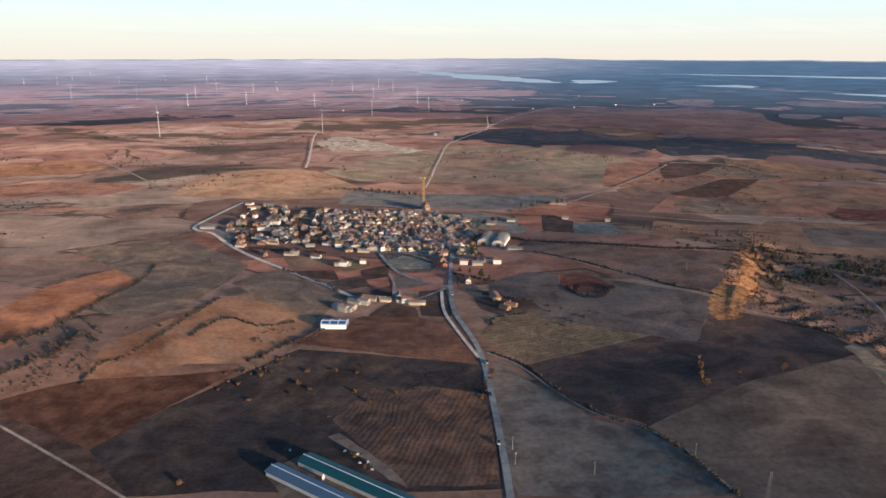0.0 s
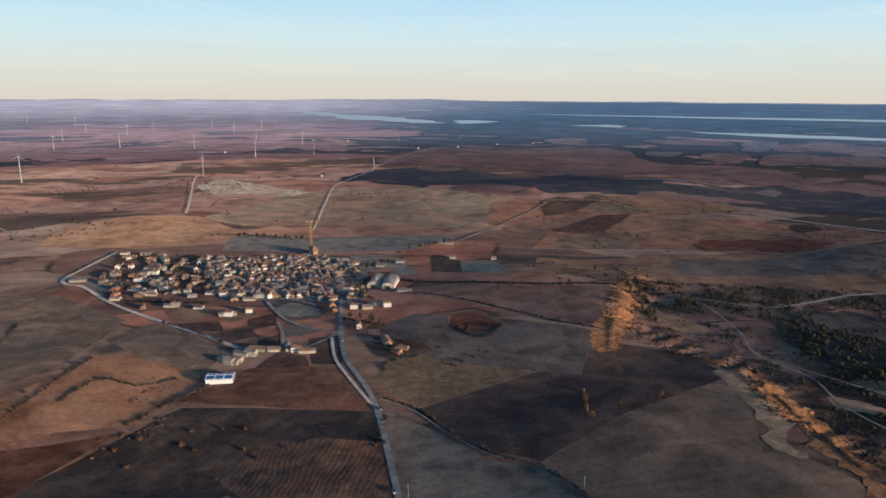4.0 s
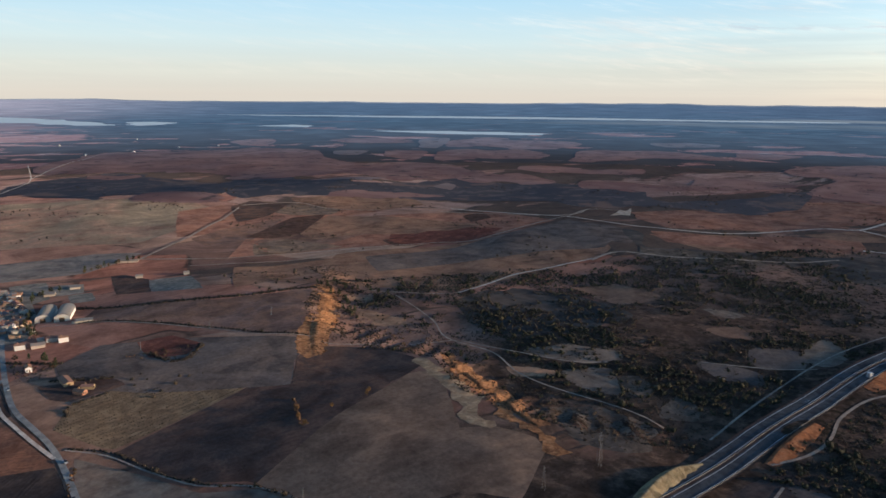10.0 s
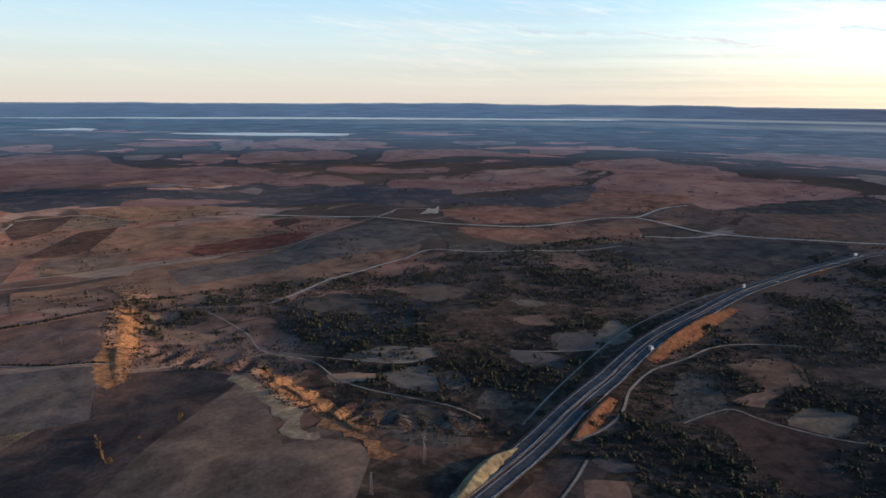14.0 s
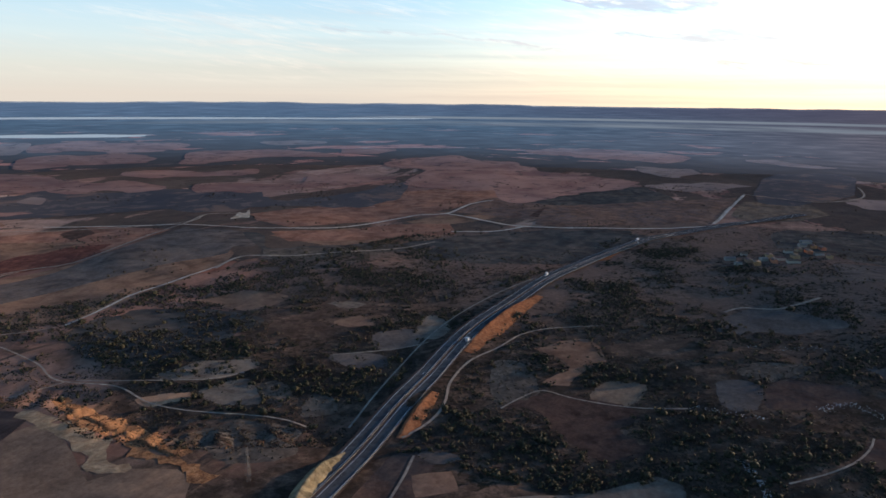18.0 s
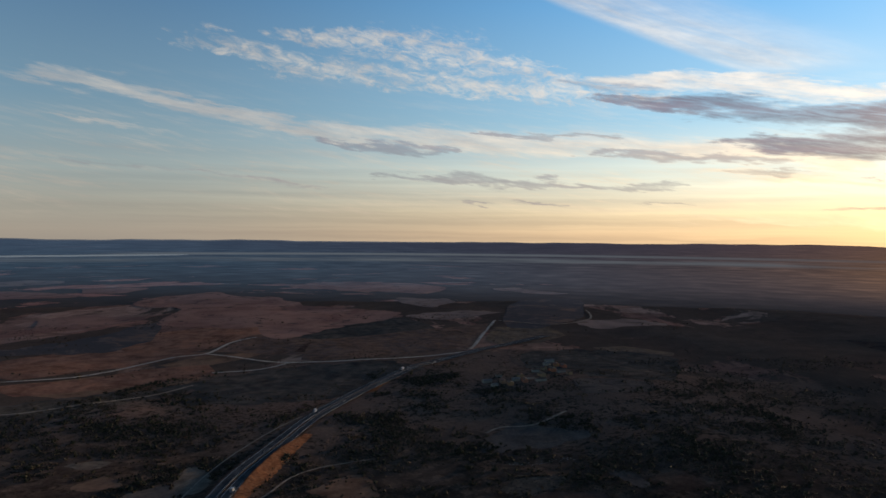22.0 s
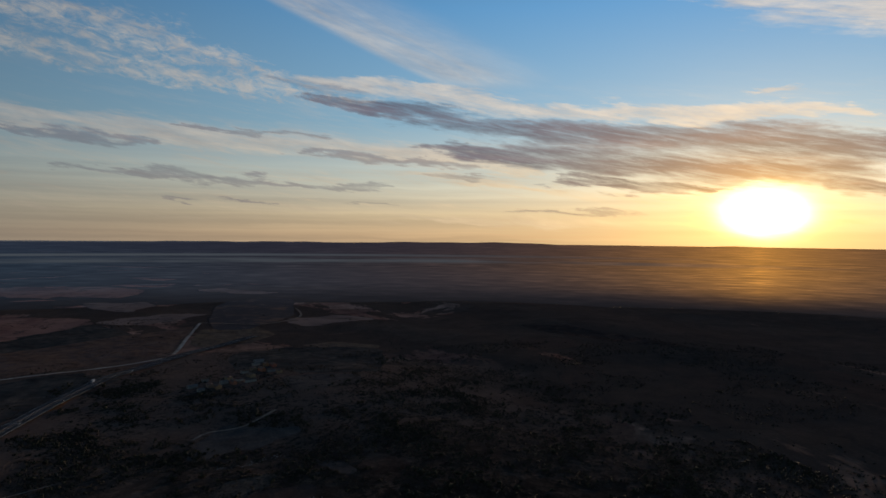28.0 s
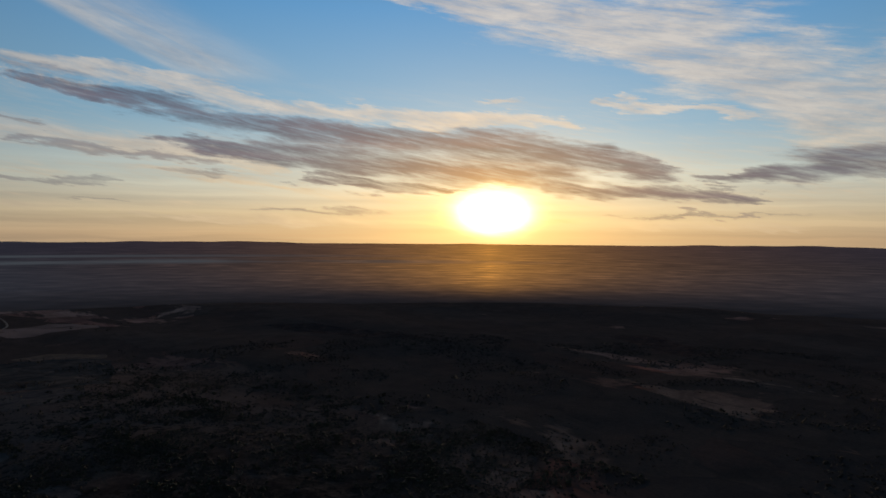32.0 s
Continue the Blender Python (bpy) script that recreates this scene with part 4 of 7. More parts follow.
# fields: kind of earth, layer, corners
FIELDS = [
    ("red_plough", 2, [(-108, 462), (-88, 485), (-64, 514), (-19, 511), (16, 488), (24, 432), (-32, 441), (-69, 451)]),
    ("dark_stubble", 1, [(-185, 318), (-160, 367), (-126, 415), (-100, 450), (-32, 440), (24, 430), (27, 378), (29, 291), (-60, 285), (-103, 288), (-149, 282)]),
    ("furrow", 2, [(-63, 357), (-44, 396), (-8, 399), (27, 388), (28, 295), (-17, 292), (-39, 322)]),
    ("tan_smooth", 1, [(35, 435), (63, 396), (86, 354), (113, 337), (125, 310), (134, 277), (36, 286), (34, 326), (31, 391)]),
    ("vineyard", 1, [(28, 478), (43, 510), (75, 520), (152, 473), (57, 435), (46, 448)]),
    ("dark_soil", 1, [(53, 429), (152, 472), (191, 461), (225, 440), (252, 423), (226, 406), (187, 389), (140, 359), (114, 343), (111, 348), (89, 363), (76, 381), (65, 401)]),
    ("tan_hill", 1, [(137, 273), (131, 299), (121, 327), (114, 343), (140, 359), (187, 389), (236, 411), (261, 422), (275, 418), (272, 393), (260, 365), (247, 340), (240, 326), (260, 315), (272, 291), (266, 275), (242, 258), (220, 243), (198, 266)]),
    ("grey_soil", 1, [(41, 590), (78, 618), (137, 593), (177, 566), (227, 531), (201, 498), (181, 459), (152, 472), (89, 503), (70, 518), (52, 522), (42, 550)]),
    ("red_grey", 1, [(96, 672), (163, 601), (195, 560), (228, 534), (238, 574), (279, 617), (300, 656), (196, 672), (151, 712), (90, 730), (70, 690)]),
    ("dark_soil", 2, [(181, 454), (204, 501), (220, 516), (245, 506), (269, 491), (283, 450), (281, 432), (261, 422), (237, 415), (211, 418)]),
    ("red_patch", 2, [(104, 606), (132, 604), (147, 571), (132, 555), (105, 565)]),
    ("red_band", 1, [(-343, 507), (-341, 574), (-314, 633), (-284, 652), (-276, 599), (-280, 511), (-286, 452), (-295, 429)]),
    ("tan_orange", 1, [(-232, 442), (-207, 493), (-182, 551), (-150, 556), (-112, 533), (-98, 505), (-130, 428), (-168, 420), (-195, 396), (-221, 392)]),
    ("tan_grey", 1, [(-189, 592), (-160, 639), (-112, 586), (-82, 549), (-99, 512), (-140, 534)]),
    ("brown_orange", 1, [(-256, 364), (-220, 390), (-167, 405), (-132, 417), (-160, 368), (-185, 319), (-222, 338), (-246, 346)]),
    ("dark_thicket", 1, [(-274, 394), (-266, 460), (-236, 441), (-225, 400), (-245, 373), (-260, 372)]),
    ("dark_green_soil", 1, [(-207, 1185), (-118, 1394), (20, 1533), (211, 1480), (354, 1376), (386, 1238), (197, 1058), (6, 1140), (-133, 1123)]),
    ("dark_grey_soil", 1, [(-143, 1062), (-20, 1033), (131, 1019), (184, 985), (103, 910), (-18, 922), (-145, 953)]),
    ("tan_lit", 1, [(-402, 1006), (-403, 1132), (-320, 1174), (-218, 1191), (-127, 1074), (-184, 994), (-298, 990)]),
    ("pale_gravel", 2, [(-293, 1635), (-264, 1776), (-136, 1612), (-46, 1447), (-171, 1462), (-251, 1484)]),
    ("tan_grey", 1, [(-391, 709), (-287, 752), (-190, 652), (-200, 550), (-223, 491), (-280, 511), (-272, 595)]),
    ("grey_pale", 2, [(-60, 680), (-31, 688), (-10, 652), (-18, 632), (-45, 631)]),
    ("red_dark", 2, [(-59, 514), (-19, 511), (-22, 531), (-44, 544)]),
    ("grey_yard", 1, [(-174, 916), (-93, 905), (-29, 910), (37, 857), (41, 741), (27, 670), (4, 668), (-25, 688), (-73, 700), (-110, 707), (-134, 779)]),
    ("dark_grey_soil", 2, [(-273, 805), (-241, 815), (-225, 779), (-239, 741), (-252, 753)]),
    ("vineyard", 2, [(-110, 673), (-80, 683), (-71, 653), (-93, 628)]),
    ("red_dark", 2, [(-78, 638), (-52, 654), (-52, 616), (-74, 605)]),
    ("dark_soil", 2, [(-106, 594), (-76, 619), (-65, 588), (-90, 570)]),
    ("brown", 2, [(-164, 684), (-122, 694), (-113, 652), (-143, 638)]),
    ("red_dark", 2, [(-142, 633), (-104, 634), (-95, 603), (-124, 610)]),
    ("grey_soil", 2, [(-44, 624), (-20, 609), (-12, 591), (-40, 579)]),
    ("dark_soil", 2, [(-63, 573), (-46, 590), (-43, 559), (-59, 555)]),
    ("dark_soil", 2, [(-21, 572), (3, 575), (7, 512), (-17, 515)]),
    ("dark_thicket", 2, [(10, 622), (44, 597), (41, 570), (14, 572)]),
    ("dark_thicket", 2, [(-213, 735), (-135, 717), (-126, 699), (-187, 706)]),
    ("dark_soil", 2, [(26, 556), (73, 542), (80, 524), (43, 514), (31, 526)]),
    ("dark_thicket", 2, [(-138, 473), (-115, 502), (-108, 491), (-126, 458), (-140, 451)]),
    ("red_brown", 1, [(270, 892), (433, 881), (619, 820), (838, 873), (815, 1030), (549, 1118), (390, 1091)]),
    ("brown", 1, [(409, 850), (608, 805), (818, 838), (742, 659), (681, 631), (436, 604), (368, 662), (322, 714)]),
    ("dark_thicket", 2, [(83, 580), (115, 579), (141, 571), (142, 548), (125, 544), (98, 564)]),
    ("pale_sand", 3, [(277, 440), (292, 437), (290, 410), (289, 384), (275, 352), (264, 333), (266, 321), (253, 317), (248, 326), (248, 337), (260, 350), (267, 372), (277, 404), (278, 426)]),
    ("dark_soil", 1, [(290, 187), (345, 193), (376, 189), (373, 168), (303, 153)]),
    ("brown", 1, [(858, 689), (1003, 631), (1063, 469), (967, 475), (859, 560)]),
    ("red_brown", 1, [(1024, 871), (1197, 805), (1224, 664), (1220, 551), (1108, 613), (956, 710)]),
    ("red_brown", 1, [(308, 1296), (394, 1328), (509, 1275), (614, 1269), (650, 1144), (545, 1131), (369, 1077), (248, 1061)]),
    ("red_patch", 1, [(567, 967), (654, 937), (712, 863), (635, 823), (568, 844), (518, 899)]),
    ("brown", 1, [(1103, 581), (1177, 544), (1277, 443), (1174, 461), (1089, 522)]),
    ("dark_scrub", 1, [(974, 464), (1080, 413), (1195, 225), (1131, 125), (1035, 190), (903, 252), (885, 364)]),
    ("dark_scrub", 1, [(417, 580), (502, 570), (539, 500), (503, 427), (402, 440), (380, 512)]),
    ("tan_orange", 1, [(-829, 1297), (-722, 1334), (-609, 1277), (-626, 1206), (-712, 1168), (-746, 1160)]),
    ("red_brown", 1, [(-694, 1076), (-617, 1132), (-466, 1082), (-502, 1007), (-590, 986), (-634, 978)]),
    ("red_grey", 1, [(263, 1042), (363, 1116), (453, 1159), (344, 1000), (272, 977)]),
    ("red_grey", 1, [(338, 983), (503, 1099), (586, 1068), (596, 1007), (414, 912), (336, 887)]),
    ("red_dark", 1, [(509, 904), (597, 917), (556, 849), (502, 851)]),
    ("dark_thicket", 2, [(264, 566), (297, 553), (342, 512), (326, 468), (274, 476), (230, 519)]),
    ("dark_soil", 1, [(1546, -713), (1462, -795), (1246, -848), (1104, -891), (1196, -787), (1444, -711)]),
    ("dark_soil", 1, [(962, -1274), (910, -1367), (655, -1217), (714, -1174)]),
    ("red_dark", 1, [(-260, 368), (-246, 350), (-222, 340), (-185, 321), (-149, 284), (-143, 276), (-181, 302), (-217, 327), (-245, 343), (-276, 353)]),
    ("red_dark", 1, [(-276, 355), (-245, 345), (-217, 329), (-181, 304), (-143, 278), (-159, 242), (-229, 270)]),
    # mid-distance
    ("red_grey", 1, [(1163, 604), (1242, 551), (1391, 537), (1472, 541), (1665, 324), (1322, 252), (1228, 392), (1235, 535)]),
    ("red_brown", 1, [(1352, 785), (1522, 712), (1591, 587), (1810, 542), (1913, 377), (1665, 324), (1472, 541), (1258, 559), (1173, 623), (1233, 730)]),
    ("red_dark", 1, [(1386, 395), (1384, 293), (1334, 263), (1254, 326), (1261, 397)]),
    ("dark_scrub", 1, [(1440, 506), (1818, 304), (1571, 162), (1517, 183), (1423, 371)]),
    ("red_grey", 1, [(1386, 395), (1596, 165), (1709, 46), (1403, 69), (1297, 154), (1187, 308), (1188, 362)]),
    ("tan_grey", 1, [(1466, 48), (1649, 30), (1682, -99), (1575, -131), (1466, -72), (1413, 10)]),
    ("tan_grey", 1, [(1417, -170), (1446, -237), (1374, -319), (1332, -310), (1332, -221)]),
    ("dark_scrub", 1, [(1107, 325), (1182, 171), (1127, 163), (1007, 205), (989, 255)]),
    ("dark_scrub", 1, [(1301, -35), (1384, -150), (1304, -304), (1078, -256), (1051, -171), (1137, -105), (1171, -38)]),
    ("grey_soil", 1, [(1054, -99), (1051, -171), (1021, -211), (953, -199), (941, -105)]),
    ("tan_grey", 1, [(459, 1229), (532, 1297), (586, 1202), (547, 1161), (479, 1183)]),
    ("brown", 1, [(544, 1346), (706, 1313), (778, 1255), (752, 1165), (628, 1153), (586, 1202), (532, 1282)]),
    ("dark_soil", 1, [(406, 1305), (458, 1342), (519, 1300), (440, 1195), (370, 1153)]),
    ("red_dark", 1, [(337, 1015), (468, 1155), (536, 1165), (432, 1021), (377, 992)]),
    ("brown", 1, [(422, 1011), (534, 1147), (602, 1092), (675, 1004), (716, 923), (607, 900), (500, 964), (426, 957)]),
    ("red_patch", 1, [(513, 898), (610, 922), (671, 864), (665, 819), (611, 812), (529, 845)]),
    ("tan_grey", 1, [(331, 966), (390, 986), (437, 892), (361, 886), (305, 889)]),
    ("brown", 1, [(259, 831), (306, 814), (426, 820), (374, 741), (223, 713)]),
    ("grey_soil", 1, [(429, 807), (566, 791), (766, 839), (860, 863), (835, 800), (808, 709), (735, 665), (639, 695), (471, 719), (402, 722)]),
    ("red_dark", 1, [(743, 1020), (800, 1035), (772, 972), (718, 959)]),
    ("grey_soil", 1, [(846, 855), (862, 750), (818, 672), (779, 658), (754, 702), (746, 780)]),
    ("red_brown", 1, [(1029, 864), (1096, 845), (1136, 728), (1144, 622), (1030, 660), (933, 708), (969, 807)]),
    ("red_brown", 1, [(882, 706), (980, 629), (1071, 589), (1120, 500), (1046, 456), (943, 547), (843, 641)]),
    ("dark_scrub", 1, [(866, 741), (857, 698), (794, 636), (870, 560), (984, 467), (972, 434), (851, 494), (785, 608), (787, 647)]),
    ("grey_pale", 1, [(773, 631), (843, 553), (839, 488), (791, 509), (740, 584)]),
    ("dark_scrub", 1, [(867, 432), (984, 439), (1012, 365), (899, 324), (856, 372)]),
    # clearings in the scrubland
    ("brown", 2, [(558, 553), (611, 523), (609, 472), (584, 463), (552, 470), (557, 516)]),
    ("tan_smooth", 2, [(605, 411), (624, 399), (627, 378), (602, 385)]),
    ("brown", 2, [(556, 372), (590, 360), (569, 332), (554, 355)]),
    ("tan_smooth", 2, [(589, 294), (632, 303), (628, 282), (591, 262), (564, 263), (564, 286)]),
    ("grey_soil", 2, [(487, 329), (513, 292), (483, 273), (472, 303)]),
    ("grey_soil", 2, [(551, 321), (582, 295), (547, 273), (520, 296)]),
    ("tan_smooth", 2, [(379, 421), (420, 408), (442, 382), (433, 365), (414, 373), (391, 389)]),
    ("tan_smooth", 2, [(380, 376), (414, 359), (398, 336), (380, 320), (367, 346), (369, 364)]),
    ("tan_lit", 2, [(344, 407), (357, 400), (372, 376), (365, 370), (341, 389)]),
    ("grey_pale", 2, [(403, 341), (421, 337), (413, 316), (395, 305), (389, 316)]),
    ("grey_pale", 2, [(375, 280), (408, 295), (421, 290), (402, 267), (388, 262)]),
    ("grey_pale", 2, [(300, 339), (335, 323), (354, 310), (358, 274), (344, 259), (316, 246), (297, 262), (294, 285), (305, 330)]),
    ("grey_soil", 2, [(359, 179), (370, 165), (369, 152), (354, 162)]),
    ("brown", 2, [(335, 170), (350, 151), (331, 138), (314, 157)]),
    ("brown", 2, [(583, 172), (634, 135), (582, 108), (552, 118), (511, 123), (509, 144), (545, 132), (575, 153)]),
    ("grey_pale", 2, [(535, 191), (542, 170), (496, 138), (470, 144), (452, 160)]),
    ("tan_grey", 2, [(505, 104), (542, 97), (545, 67), (503, 69), (491, 92)]),
    ("red_dark", 2, [(449, 151), (491, 132), (493, 62), (452, 71), (434, 41), (407, 70), (418, 96), (459, 131)]),
    ("grey_soil", 2, [(569, 15), (574, -16), (524, -14), (517, 6)]),
    ("dark_soil", 2, [(565, -19), (594, -33), (598, -81), (572, -83), (547, -63), (528, -22)]),
    ("dark_soil", 2, [(468, -74), (504, -88), (505, -119), (472, -117), (446, -92)]),
    ("grey_soil", 2, [(761, 22), (811, -15), (766, -96), (741, -74), (713, 12)]),
    ("grey_pale", 2, [(595, 1), (630, -16), (634, -55), (603, -45), (584, -16)]),
    ("grey_soil", 2, [(648, -97), (648, -117), (616, -128), (608, -116)]),
    ("tan_smooth", 2, [(336, 114), (364, 72), (388, 48), (399, 39), (394, 23), (372, 18), (327, 111)]),
]
FIELD_LABEL = {
    "red_plough": "freshly ploughed red-brown field", "dark_stubble": "dark burnt-looking stubble field with tractor lines", "furrow": "brown field with curving plough furrows",
    "tan_smooth": "smooth tan fallow field", "vineyard": "yellowish vineyard field with rows of vines", "dark_soil": "dark brown bare field", "tan_hill": "tan field over a low hill",
    "grey_soil": "grey-brown fallow field", "red_grey": "reddish grey fallow field", "red_patch": "dark red patch of bare earth", "red_band": "broad field of red earth",
    "tan_orange": "orange-tan dry field on a slope", "tan_grey": "greyish tan dry field", "brown_orange": "brown-orange field beside a track", "dark_thicket": "dark thicket floor between fields",
    "dark_green_soil": "dark greenish-brown sprouting field", "dark_grey_soil": "damp dark grey field behind the village", "tan_lit": "dry straw-coloured field", "pale_gravel": "pale gravel yard by the turbines",
    "brown": "brown fallow field", "grey_pale": "pale grey waste land", "grey_yard": "pale trodden ground under the village", "red_dark": "red-brown garden plot", "red_brown": "red-brown ploughed field", "dark_scrub": "dark belt of scrub and holm oak",
    "pale_sand": "pale sandy bank of the scarp"}
for kind, level, pts in FIELDS:
    if kind == "dark_thicket":  # brush alone, on the open ground
        continue
    wild_land = kind in ("pale_sand", "grey_pale", "dark_scrub", "pale_gravel") or (level == 2 and pts[0][0] > 340)
    sheet("field", pts, level, SOILS[kind], FIELD_LABEL[kind], ragged=wild_land)
# belts of wood and pale fields on the far plain
FAR_FIELDS = [
    ("wood", [(1104, 1233), (1178, 1128), (1181, 930), (1095, 914), (1039, 994), (990, 1106)]),
    ("wood", [(547, 1765), (694, 1678), (758, 1478), (890, 1441), (1070, 1470), (1122, 1347), (1287, 1251), (1324, 1113), (1108, 925), (1004, 954), (995, 1117), (924, 1200), (808, 1254), (709, 1319), (571, 1376), (439, 1413)]),
    ("wood", [(123, 1933), (296, 2015), (404, 1961), (490, 1778), (526, 1668), (456, 1444), (399, 1445), (247, 1520), (170, 1494), (102, 1720)]),
    ("pink", [(828, 2676), (1022, 2760), (1096, 2529), (1021, 2138), (1082, 1964), (1232, 2004), (1200, 1713), (1151, 1584), (976, 1522), (896, 1479), (863, 1685), (737, 1694), (630, 1796), (585, 1887)]),
    ("pink", [(171, 2333), (445, 2775), (733, 2693), (916, 2614), (633, 1790), (587, 1870), (534, 1945), (400, 2045), (271, 2053), (156, 2127)]),
    ("pink", [(990, 3152), (1178, 3371), (1242, 3223), (1119, 2941), (999, 2990)]),
    ("pink", [(1460, 3050), (1645, 3163), (1838, 2919), (1695, 2769), (1468, 2820)]),
    ("grey", [(1681, 2668), (1970, 2989), (2034, 2924), (1652, 2433), (1575, 2451)]),
    ("pink", [(1708, 2473), (1993, 2814), (2319, 2913), (2276, 2639), (2466, 2430), (2169, 2148), (1888, 2184), (1883, 2379)]),
    ("grey", [(1158, 2387), (1257, 2491), (1300, 2416), (1197, 2294)]),
    ("pink", [(1251, 2229), (1402, 2376), (1499, 2353), (1487, 2249), (1330, 2085), (1267, 2144)]),
    ("pink", [(1317, 2024), (1511, 2244), (1685, 2293), (1735, 2190), (1888, 2184), (1782, 1936), (1633, 1827), (1501, 1937), (1369, 1958)]),
    ("pink", [(1662, 1731), (1913, 1904), (2132, 1981), (2109, 1795), (1977, 1680), (1696, 1636)]),
    ("pink", [(1381, 1589), (1508, 1609), (1576, 1475), (1685, 1426), (1585, 1339), (1483, 1425), (1353, 1462)]),
    ("pink", [(1113, 1586), (1235, 1589), (1215, 1463), (1307, 1479), (1252, 1310), (1170, 1298), (1137, 1389), (1046, 1388)]),
    ("pink", [(1287, 1251), (1397, 1285), (1433, 1207), (1343, 1130), (1282, 1185)]),
    ("pink", [(2078, 1993), (2264, 1881), (2332, 1775), (2266, 1501), (2148, 1437), (2034, 1609), (1798, 1627), (1719, 1648)]),
    ("grey", [(2653, 2206), (2859, 2137), (2873, 1926), (2648, 1902), (2528, 2061)]),
    ("pink", [(1349, 1292), (1460, 1221), (1441, 1082), (1622, 1160), (1743, 1071), (1689, 939), (1570, 934), (1413, 979), (1287, 1055), (1224, 1172)]),
    ("pink", [(2526, 1608), (2569, 1430), (2350, 1406), (2326, 1510)]),
    ("wood", [(1178, 1128), (1181, 930), (1366, 863), (1619, 848), (1352, 721), (1233, 730), (1189, 781), (1095, 914), (1039, 994)]),
    ("pink", [(2134, 1173), (2447, 1056), (2290, 909), (2281, 789), (2098, 686), (2076, 600), (1903, 571), (1591, 587), (1522, 712), (1584, 829), (1902, 946), (1932, 1060)]),
    ("pink", [(2836, 900), (3046, 819), (3047, 617), (2601, 523), (2624, 650)]),
    ("pink", [(2876, 914), (3079, 739), (3046, 409), (2851, 257), (2557, 341), (2684, 579), (2669, 769)]),
    ("grey", [(2367, 378), (2369, 231), (2241, 160), (2091, 239), (2170, 336)]),
    ("pink", [(2251, 818), (2094, 622), (2024, 482), (1938, 290), (1748, 332), (1585, 414), (1430, 518)]),
    ("grey", [(2856, 89), (2902, -63), (2642, -194), (2672, -70)]),
    ("grey", [(1860, 269), (1982, 139), (1981, 7), (1823, 111), (1778, 201)]),
    ("wood", [(1888, 37), (2279, -8), (2460, -201), (2026, -216), (1693, -79), (1672, 16)]),
    ("grey", [(1795, -160), (1896, -281), (1824, -414), (1743, -280), (1716, -213)]),
    ("wood", [(12, 1707), (84, 1859), (182, 1916), (286, 1768), (418, 1519), (310, 1544), (198, 1703), (87, 1689)]),
    ("wood", [(764, 1263), (871, 1295), (982, 1197), (1116, 1085), (1120, 985), (957, 1095), (830, 1190)]),
]
FAR_CLEARINGS = [
    ("pink", [(565, 1826), (636, 1842), (694, 1735), (658, 1684), (602, 1745)]),
    ("grey", [(717, 1593), (791, 1589), (869, 1527), (779, 1472)]),
    ("grey", [(899, 1360), (964, 1422), (985, 1374), (929, 1324)]),
    ("pink", [(953, 1566), (1086, 1707), (1169, 1629), (1117, 1518), (998, 1486)]),
    ("pink", [(1071, 1472), (1142, 1514), (1185, 1405), (1116, 1363), (1053, 1394)]),
    ("pink", [(218, 1981), (295, 2003), (392, 1947), (313, 1926)]),
    ("pink", [(609, 1329), (681, 1366), (800, 1323), (855, 1270), (718, 1279)]),
    ("pink", [(262, 1418), (324, 1554), (398, 1449), (427, 1381), (341, 1369)]),
]
# these covers carry the same painted haze emission as the backdrop
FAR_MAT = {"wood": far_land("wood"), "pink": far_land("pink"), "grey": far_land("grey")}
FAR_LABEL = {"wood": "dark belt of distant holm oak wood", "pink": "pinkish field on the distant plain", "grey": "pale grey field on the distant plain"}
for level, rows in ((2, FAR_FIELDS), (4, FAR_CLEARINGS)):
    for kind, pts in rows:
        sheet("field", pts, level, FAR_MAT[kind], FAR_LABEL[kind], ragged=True)

